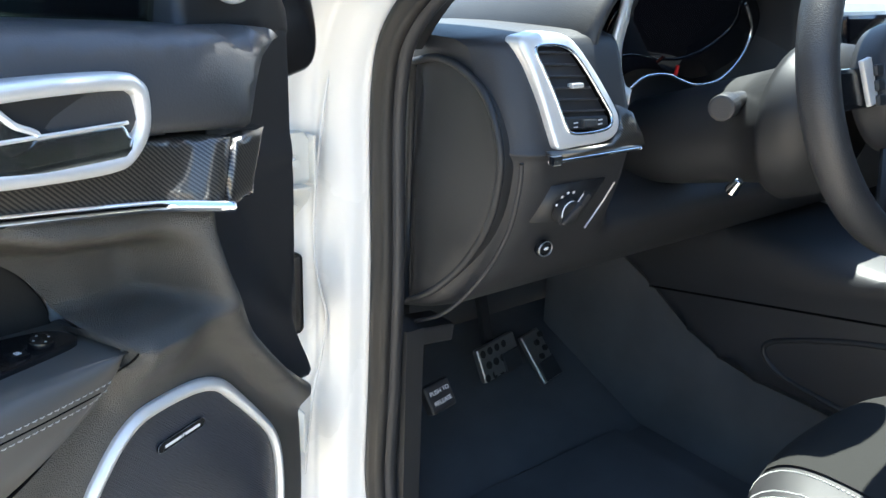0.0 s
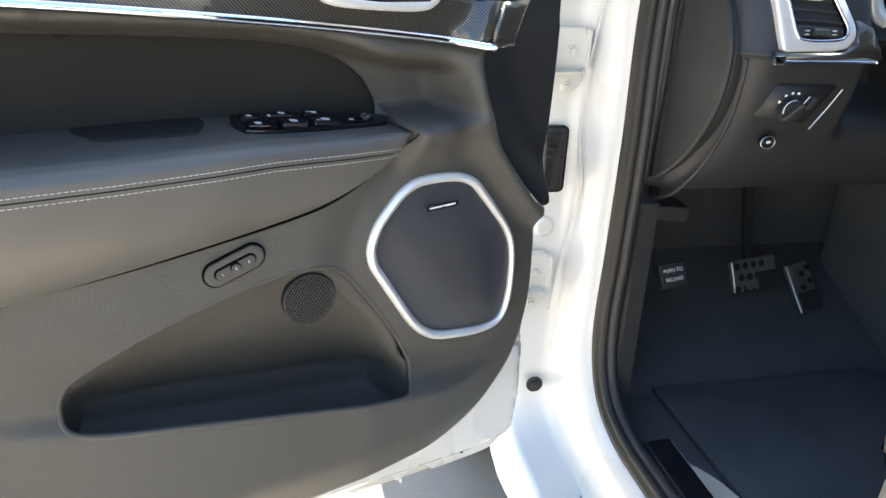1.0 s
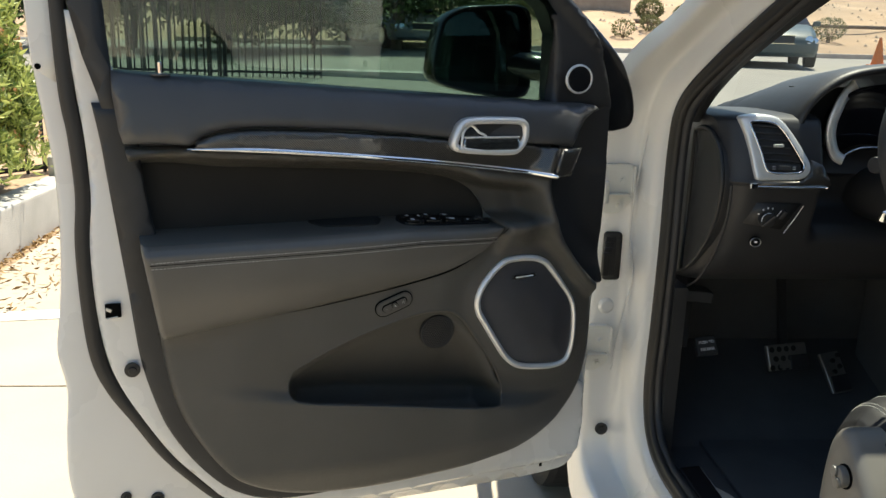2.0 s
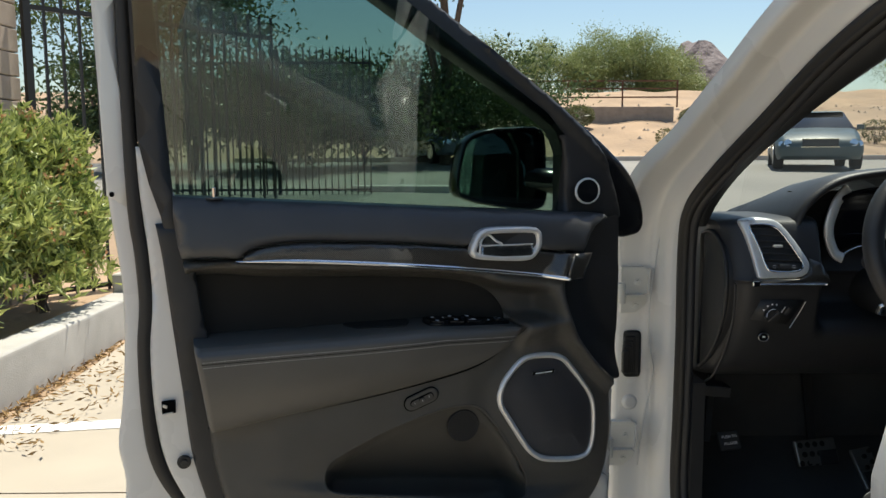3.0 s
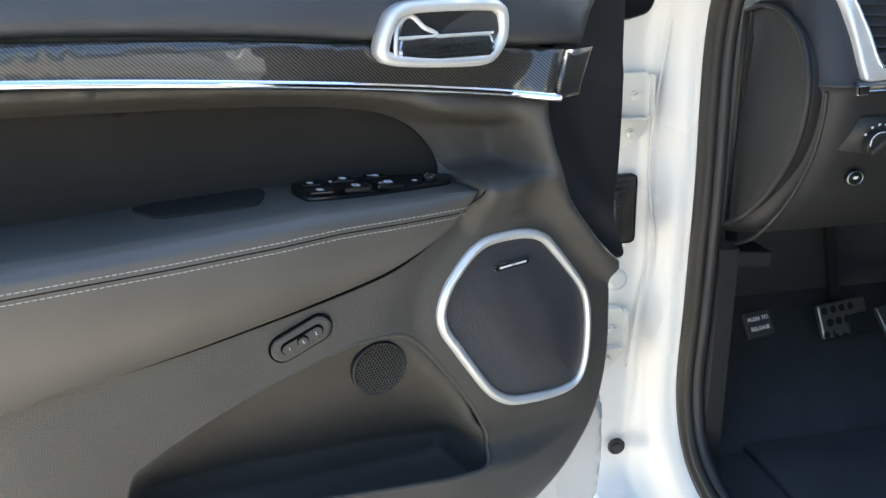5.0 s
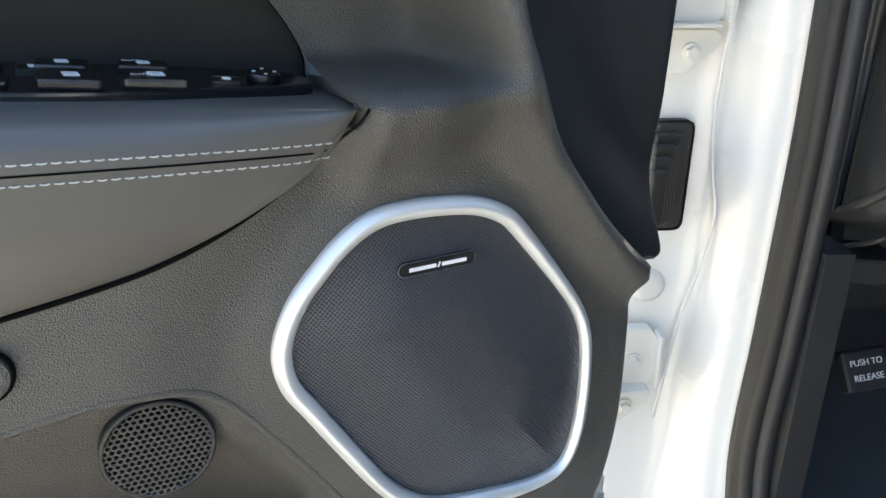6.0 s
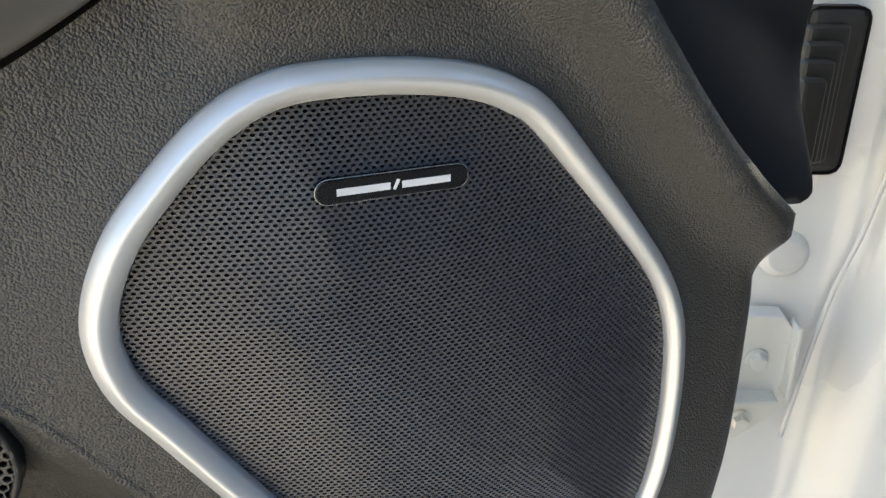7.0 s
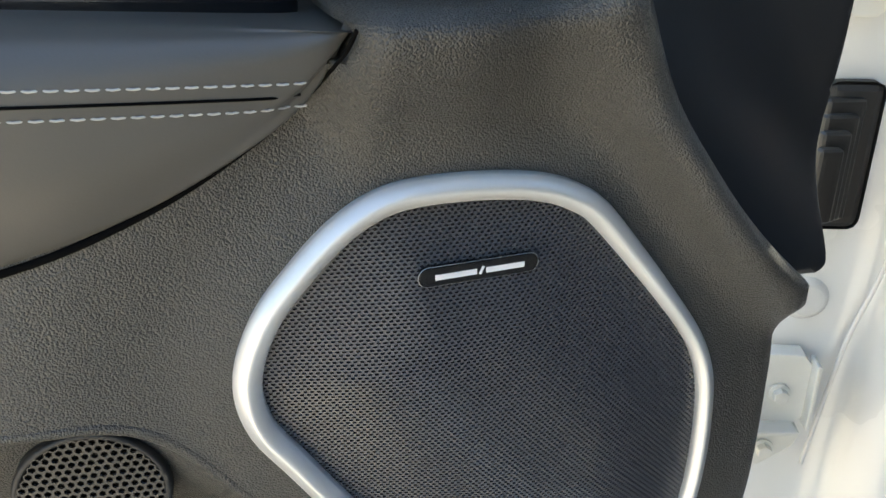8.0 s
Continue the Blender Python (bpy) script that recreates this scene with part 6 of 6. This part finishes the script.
def oleander(at, rx, ry, h, seed, n):
    rng = np.random.default_rng(seed)
    base = np.array(at, float)
    bush = thing("oleander_bush", pose(*at), "dense sunlit oleander bush with pale orange blossoms in the planter", "bush", "planter hedge")
    p = rng.normal(0, 1, (n, 3))
    p /= np.linalg.norm(p, axis=1)[:, None]
    p[:, 2] = np.abs(p[:, 2]) * 1.25 - 0.45
    rad = rng.uniform(0.45, 1.0, (n, 1)) ** 0.5
    lump = 1 + 0.13 * np.sin(7 * p[:, :1] + seed) * np.sin(6 * p[:, 1:2] + 2 * seed) + 0.10 * np.sin(11 * p[:, 2:3] + seed)
    spots = p * rad * lump * np.array((rx, ry, h * 0.60)) + np.array((0, 0, h * 0.42))
    # whorls: several leaves from one place
    cl = spots[rng.integers(0, n // 9, n)] + rng.normal(0, 0.016, (n, 3))
    nrm = p * np.array((1, 1, 0.8)) + np.array((0, 0, 0.75))
    v, f = leaves(rng, cl, nrm[:n] + rng.normal(0, 0.5, (n, 3)), 0.115, 0.0135)
    tagged(link("foliage", v.tolist(), f, M_OLEANDER, bush, "narrow bright green leaves", smooth=False), kind="stuff")
    k = rng.integers(0, n // 5, 90)
    bl = np.repeat(spots[k] + np.array((0, 0, 0.06)), 12, 0) + rng.normal(0, 0.030, (1080, 3))
    v, f = leaves(rng, bl, np.tile((0, 0, 1.0), (1080, 1)), 0.036, 0.014)
    tagged(link("blossom", v.tolist(), f, M_BLOOM, bush, "pale orange blossom clusters", smooth=False), kind="stuff")
    stems(rng, np.array((0.0, 0, 0)), 7, h * 0.7, rx * 0.45, 0.010, M_BARK, bush, "stem")
    return bush


for k in range(4):
    y0, y1 = -3 + 3.0 * k, -3 + 3.0 * (k + 1) - 0.006
    ob = part("kerb", box((0.24, y1 - y0, 0.42), (-2.27 + 0.02 * ((y0 + y1) / 2 - 4), (y0 + y1) / 2, 0.13 + float(rise(0, (y0 + y1) / 2))), (0, 0, -1.1), 0.025, 3), M_KERB)
    tagged(ob, "grey cast concrete planter kerb", "kerb", "planter kerbs", "structure")
bed = tagged(part("planter_soil", box((2.6, 21, 0.30), (-3.65, 7.5, 0.10)), M_SOIL), "dry planter soil behind the kerb", "soil", kind="structure")
for k, (x, y, rx, ry, h, n) in enumerate(((-3.0, 2.2, 0.75, 0.9, 1.60, 15000), (-2.95, 3.5, 0.75, 0.9, 1.70, 18000), (-3.0, 4.9, 0.78, 0.95, 1.75, 18000), (-2.75, 5.6, 0.55, 0.6, 1.75, 11000))):
    oleander((x, y, 0.25), rx, ry, h, 11 + k, n)
rng = np.random.default_rng(5)
n = 900
lx = rng.uniform(0, 1, n) ** 3 * 0.55
sp = np.stack([-2.13 + lx, rng.uniform(3.0, 7.0, n), np.full(n, 0.012)], 1)
sp[:, 2] += rng.uniform(0, 0.02, n)
v, f = leaves(rng, sp, rng.normal(0, 1, (n, 3)) * (1, 1, 0.08), 0.07, 0.008)
tagged(link("leaf_litter", v.tolist(), f, M_LITTER, None, smooth=False), "brown fallen leaves along the kerb", "leaves", kind="stuff")


def iron_fence(name, a, b, height, spacing, spikes, label):
    """Upright square bars between rails."""
    a, b = np.array(a, float), np.array(b, float)
    th = thing(name, pose(*a), label, "fence")
    run = b - a
    L = np.linalg.norm(run[:2])
    ang = math.degrees(math.atan2(run[1], run[0]))
    me = bpy.data.meshes.new("bar")
    bm = box((0.022, 0.022, height), (0, 0, height / 2))
    if spikes:
        tip = bmesh.new()
        bmesh.ops.create_cone(tip, cap_ends=True, segments=4, radius1=0.022, radius2=0.001, depth=0.12)
        tip.transform(pose(0, 0, height + 0.06, 0, 0, 45))
        bm = merge(bm, tip)
    bm.to_mesh(me)
    bm.free()
    me.materials.append(M_IRON)
    count = int(L / spacing)
    for i in range(count + 1):
        o = new("bar", me)
        o.parent = th
        o.matrix_basis = pose(*(run * i / count), 0, 0, ang)
    for z in (0.12, height * 0.93):
        part("rail", box((L, 0.035, 0.04), (*(run[:2] / 2), z + run[2] / 2), (0, 0, ang)), M_IRON, th)
    for i in range(0, count + 1, 20):
        part("post", box((0.06, 0.06, height + 0.05), (*(run[:2] * i / count), (height + 0.05) / 2 + run[2] * i / count), (0, 0, ang)), M_IRON, th)
    return th


iron_fence("iron_fence", (-3.05, 6.25, 0.15), (-1.40, 8.30, 0.20), 2.75, 0.150, False, "black upright iron fence behind the hedge")
iron_fence("iron_gate", (-4.6, 13.5, 0.72), (-0.75, 13.5, 0.72), 2.46, 0.112, True, "black spiked iron gate fence across the drive")
block = thing("block_pillar", pose(-3.35, 6.10, 0.15), "tan split-block fence pillar behind the hedge", "pillar")
for k in range(15):
    part("block", box((0.40, 0.40, 0.192), (0, 0, 0.1 + 0.2 * k), (0, 0, 0), 0.008, 1), M_BLOCK, block)
part("pillar_cap", box((0.46, 0.46, 0.08), (0, 0, 3.06), (0, 0, 0), 0.01), M_BLOCK, block)
tagged(part("gate_kerb", box((2.6, 0.5, 0.18), (0.2, 13.9, 0.80), (0, 0, -10), 0.03), M_KERB), "low concrete kerb at the gate", "kerb", kind="structure")


# ---- trees, shrubs ----
def tree(name, at, trunk_h, crown_r, crown_h, seed, n, leaf, label, mat=None, thin=0.5):
    rng = np.random.default_rng(seed)
    th = thing(name, pose(*at), label, "tree")
    stems(rng, np.array((0.0, 0, trunk_h * 0.35)), 5, trunk_h * 0.65 + crown_h * 0.5, crown_r * 0.6, 0.03 + 0.010 * trunk_h, M_BARK, th, "limb")
    path = curve([(0, 0, -0.3), (0.1, 0.05, trunk_h * 0.5), (0, 0.1, trunk_h)], 4)
    v, f = sweep(path, circle(0.05 + 0.018 * trunk_h, 8), up=(1, 0, 0), twist=list(np.linspace(1.2, 0.7, len(path))))
    link("trunk", v, f, M_BARK, th, "grey-brown trunk")
    cc = rng.normal(0, 1, (28, 3))
    cc /= np.linalg.norm(cc, axis=1)[:, None]
    cc = cc * rng.uniform(0.35, 0.95, (28, 1)) * (crown_r, crown_r, crown_h * 0.5) + (0, 0, trunk_h + crown_h * 0.45)
    pick = rng.integers(0, 28, n)
    sp = cc[pick] + rng.normal(0, 1, (n, 3)) * (crown_r * 0.22 * thin * 2, crown_r * 0.22 * thin * 2, crown_h * 0.09)
    v, f = leaves(rng, sp, rng.normal(0, 1, (n, 3)) + (0, 0, -0.2), leaf, leaf * 0.2)
    tagged(link("crown", v.tolist(), f, mat or M_TREE, th, smooth=False), kind="stuff")
    return th


for k, (x, y, tr, cr, ch, n) in enumerate(((6.9, 54, 0.5, 1.9, 3.6, 5000), (9.9, 54, 0.3, 2.1, 3.6, 7000), (12.2, 55, 0.5, 2.4, 4.4, 9000), (14.4, 54, 0.5, 2.3, 4.2, 9000), (16.4, 57, 0.3, 2.2, 3.2, 7000), (19.2, 60, 0.2, 1.8, 2.0, 4000), (4.2, 60, 1.0, 3.0, 4.2, 3500), (38, 62, 1.5, 5.0, 5.0, 5000), (45, 60, 1.5, 5.0, 5.5, 5000), (52, 62, 1.5, 5.0, 5.0, 4000))):
    tree("desert_tree", (x, y, float(rise(x, y))), tr, cr, ch, 40 + k, int(2.6 * n), 0.15, "pale green desert tree with fine leaves on the bank")
for k, (x, y, tr, cr, ch, n) in enumerate(((-7.5, 11.5, 2.6, 2.4, 3.2, 6000), (-5.6, 19.5, 2.2, 2.4, 4.5, 6000), (-1.6, 21.0, 0.5, 2.8, 2.7, 9000), (-9.5, 24, 2.5, 4.0, 5.0, 6000), (0.6, 22.5, 5.0, 2.2, 2.6, 9000), (-3.2, 18.2, 0.5, 2.0, 2.2, 7000), (-6.8, 18.6, 0.5, 2.2, 2.4, 7000), (1.6, 24.5, 0.5, 2.6, 3.2, 8000))):
    tree("shade_tree", (x, y, float(rise(x, y))), tr, cr, ch, 70 + k, int(1.5 * n), 0.18, "dark green shade tree beyond the fence", M_DARKTREE)


def shrub(at, r, seed, n, bare=False):
    rng = np.random.default_rng(seed)
    th = thing("shrub", pose(*at), "clipped dusty shrub on the sandy bank" if not bare else "small sparse twiggy shrub on the sandy bank", "shrub", "bank shrubs")
    p = rng.normal(0, 1, (n, 3))
    p /= np.linalg.norm(p, axis=1)[:, None]
    sp = p * rng.uniform(0.75, 1.0, (n, 1)) * (r, r, r * 0.72) + (0, 0, r * 0.95)
    v, f = leaves(rng, sp, p, 0.09 * (0.5 + r), 0.022)
    tagged(link("foliage", v.tolist(), f, M_SHRUB, th, smooth=False), kind="stuff")
    stems(rng, np.zeros(3), 7, r * 1.5, r * 0.6, 0.018, M_BARK, th, "stem")


for k, (az, d, r, n, bare) in enumerate(((17.2, 34.3, 0.52, 2600, False), (19.6, 34.6, 0.52, 2600, False), (9.8, 33.8, 0.58, 2600, False), (15.6, 30.6, 0.40, 600, True), (17.3, 31.8, 0.36, 700, True), (28.1, 34.0, 0.55, 800, True), (22.0, 33.5, 0.60, 2000, False), (33.0, 33, 0.5, 900, True))):
    x, y = 0.4 + d * math.sin(radians(az)), -0.8 + d * math.cos(radians(az))
    shrub((x, y, float(rise(x, y)) - 0.05), r, 90 + k, n, bare)
rng = np.random.default_rng(8)
vs, fs = [], []
for i in range(420):
    x, y, r = rng.uniform(-4, 30), rng.uniform(26.5, 40), rng.uniform(0.03, 0.10)
    c = np.array((x, y, float(rise(x, y))))
    o = len(vs)
    vs += [tuple(c + np.array(q) * r * rng.uniform(0.7, 1.3, 3)) for q in ((1, 0, 0), (0, 1, 0), (-1, 0, 0), (0, -1, 0), (0, 0, 0.9))]
    fs += [(o, o + 1, o + 4), (o + 1, o + 2, o + 4), (o + 2, o + 3, o + 4), (o + 3, o, o + 4)]
tagged(link("stones", vs, fs, M_BLOCK, None, smooth=False), "scattered stones on the sandy bank", "stones", kind="stuff")
for k in range(9):
    x0 = -6 + 6.0 * k
    tagged(part("kerb", box((5.99, 0.18, 0.34), (x0 + 3, 25.4, 1.12), (0, 0, 0), 0.02), M_KERB), "long concrete kerb of the parking lot", "kerb", "lot kerbs", "structure")

# retaining wall, railing, log edging on the bank
wall = tagged(part("wall_bank", box((9.5, 0.3, 1.15), (5.7, 34.4, 2.72), (0, 0, 0), 0.02), M_BLOCK), "low tan retaining wall on the bank", "wall", kind="structure")
rail = thing("guard_rail", pose(1.30, 34.4, 3.28), "rust-brown pipe guard rail on the retaining wall", "railing")
for k in range(5):
    part("post", box((0.06, 0.06, 1.12), (0.0 + 2.33 * k, 0, 0.56)), M_RUST, rail)
for z in (0.42, 0.78, 1.10):
    part("rail", box((9.35, 0.05, 0.06), (4.66, 0, z)), M_RUST, rail)
logs = thing("timber_edging", pose(9.5, 30.4, float(rise(9.5, 30.4))), "low weathered timber edging along the bank", "edging")
for k in range(7):
    part("log", disc(0.07, 3.4, (1.75 + 3.45 * k, 0.1 * k, 0.14 + 0.02 * k), (0, 90, 2), 10), M_BARK, logs)

# far mountain
rng = np.random.default_rng(3)
xs, ys = np.linspace(-150, 420, 120), np.linspace(520, 760, 50)
gx, gy = np.meshgrid(xs, ys)
peak = lambda cx, cy, h, wx, wy: h * np.exp(-((gx - cx) / wx) ** 2 - ((gy - cy) / wy) ** 2)
gz = peak(190, 600, 46, 28, 60) + peak(160, 610, 34, 40, 70) + peak(226, 610, 33, 36, 70) + peak(100, 640, 16, 70, 70) + peak(275, 620, 16, 60, 70) + peak(370, 640, 22, 90, 80)
gz = gz + np.array([[7 * noise.noise(Vector((a / 22, b / 22, 0))) + 4 * noise.noise(Vector((a / 8, b / 8, 3))) for a, b in zip(r1, r2)] for r1, r2 in zip(gx, gy)]) * np.clip(gz / 14, 0, 1.2) - 2
v, f = loft([list(zip(gx[i], gy[i], gz[i])) for i in range(len(ys))])
tagged(link("mountain", v, f, M_MOUNT, None, smooth=False), "rugged purple-brown desert mountain", "mountain", kind="structure")


# ---- parked vehicles ----
def vehicle(name, at, paint, label, L, W, H, cab, bed=False):
    """A car seen from afar: body, glasshouse, wheels, lamps, plate; its nose points along -y."""
    th = thing(name, at, label, "car")
    secs = []
    for y, z0, z1, k in ((-L / 2, 0.32, 0.58, 0.86), (-L / 2 + 0.12, 0.24, 0.70, 0.95), (-L / 2 + 0.9, 0.22, 0.86, 1.0), (cab[0], 0.22, 0.95, 1.0), (cab[3], 0.22, 0.98, 1.0), (L / 2 - 0.1, 0.24, 0.96, 0.97), (L / 2, 0.34, 0.80, 0.9)):
        w = W / 2 * k
        secs.append([(a * w, y, b) for a, b in ((-0.94, z0), (-1.0, z0 + 0.15), (-1.0, z0 + 0.6 * (z1 - z0)), (-0.93, z1 - 0.04), (-0.80, z1), (0, z1 + 0.02), (0.80, z1), (0.93, z1 - 0.04), (1.0, z0 + 0.6 * (z1 - z0)), (1.0, z0 + 0.15), (0.94, z0), (-0.94, z0))])
    v, f = loft(secs)
    f += [tuple(range(11))[::-1], tuple(range(len(v) - 12, len(v) - 1))]
    link("body", v, f, paint, th, "")
    y0, y1, y2, y3 = cab
    gl = [[(a * W / 2, y, z) for a in (-k, -k * 0.96, 0, k * 0.96, k)] for y, z, k in ((y0, 0.93, 0.90), (y1, H - 0.05, 0.72), ((y1 + y2) / 2, H, 0.72), (y2, H - 0.04, 0.72), (y3, 0.95, 0.88))]
    v, f = loft(gl)
    link("glasshouse", v, f, M_LENS, th, "dark glass")
    for s in (-1, 1):
        link("side_window", [(s * W / 2 * k, y, z) for y, z, k in ((y0, 0.93, 0.90), (y1, H - 0.05, 0.72), (y2, H - 0.04, 0.72), (y3, 0.95, 0.88))], [(0, 1, 2, 3)], M_LENS, th, smooth=False)
    rf = [[(a * W / 2 * 0.71, y, z) for a in (-1, 0, 1)] for y, z in ((y1 - 0.06, H - 0.04), ((y1 + y2) / 2, H + 0.012), (y2 + 0.05, H - 0.03))]
    v, f = loft(rf)
    link("roof", v, f, paint, th)
    for sx in (-1, 1):
        for y in (-L / 2 + 0.85, L / 2 - 0.85):
            wh = part("wheel", disc(0.33, 0.22, (sx * (W / 2 - 0.11), y, 0.33), (0, 90, 0), 28, 0.03), M_TYRE, th)
            part("rim", disc(0.21, 0.02, (sx * (W / 2 + 0.005), y, 0.33), (0, 90, 0), 20), M_STEEL, wh)
        part("headlamp", merge(disc(0.085, 0.06, (sx * W * 0.36, -L / 2 + 0.04, 0.60), (80, 0, 0), 20, 0.01), disc(0.065, 0.06, (sx * W * 0.43, -L / 2 + 0.09, 0.58), (80, 0, 0), 20, 0.01)), M_CHROME, th, "round clear headlamp")
        part("mirror", box((0.16, 0.10, 0.11), (sx * (W / 2 + 0.06), y0 + 0.25, 0.98), (0, 0, 0), 0.02), paint, th)
    part("grille", box((W * 0.40, 0.04, 0.17), (0, -L / 2 + 0.015, 0.60), (-8, 0, 0), 0.02), M_HARD, th, "dark mesh grille")
    part("grille_frame", merge(box((W * 0.42, 0.05, 0.012), (0, -L / 2 + 0.01, 0.69)), box((W * 0.42, 0.05, 0.012), (0, -L / 2 + 0.0, 0.51))), M_CHROME, th)
    part("intake", box((W * 0.62, 0.05, 0.08), (0, -L / 2 + 0.03, 0.36), (0, 0, 0), 0.02), M_VOID, th, "dark lower intake")
    return th


def spot(az, d, turn):
    x, y = 0.4 + d * math.sin(radians(az)), -0.8 + d * math.cos(radians(az))
    return pose(x, y, float(rise(x, y)) + 0.004, 0, 0, turn)


vehicle("sedan", spot(24.5, 22.4, -20), M_BLUEGREY, "grey-blue saloon car parked facing across the lot", 4.7, 1.86, 1.39, (-0.95, -0.15, 1.1, 1.75))
vehicle("hatchback", spot(36.3, 25.0, 35), M_REDCAR, "small red car parked at the far kerb", 4.0, 1.75, 1.55, (-1.0, -0.4, 1.4, 1.9))
vehicle("pickup_truck", spot(0.2, 25.6, 20), M_GREYTRUCK, "grey-blue pickup truck parked beyond the gate", 5.3, 1.9, 1.82, (-1.3, -0.7, 0.7, 1.0))
cone = thing("traffic_cone", spot(30.9, 24.6, 0), "faded orange traffic cone at the kerb", "traffic cone")
part("cone", disc(0.16, 0.70, (0, 0, 0.37), (0, 0, 0), 20, 0, 0.03), M_ORANGE, cone)
part("base", box((0.38, 0.38, 0.04), (0, 0, 0.02), (0, 0, 0), 0.01), M_ORANGE, cone)
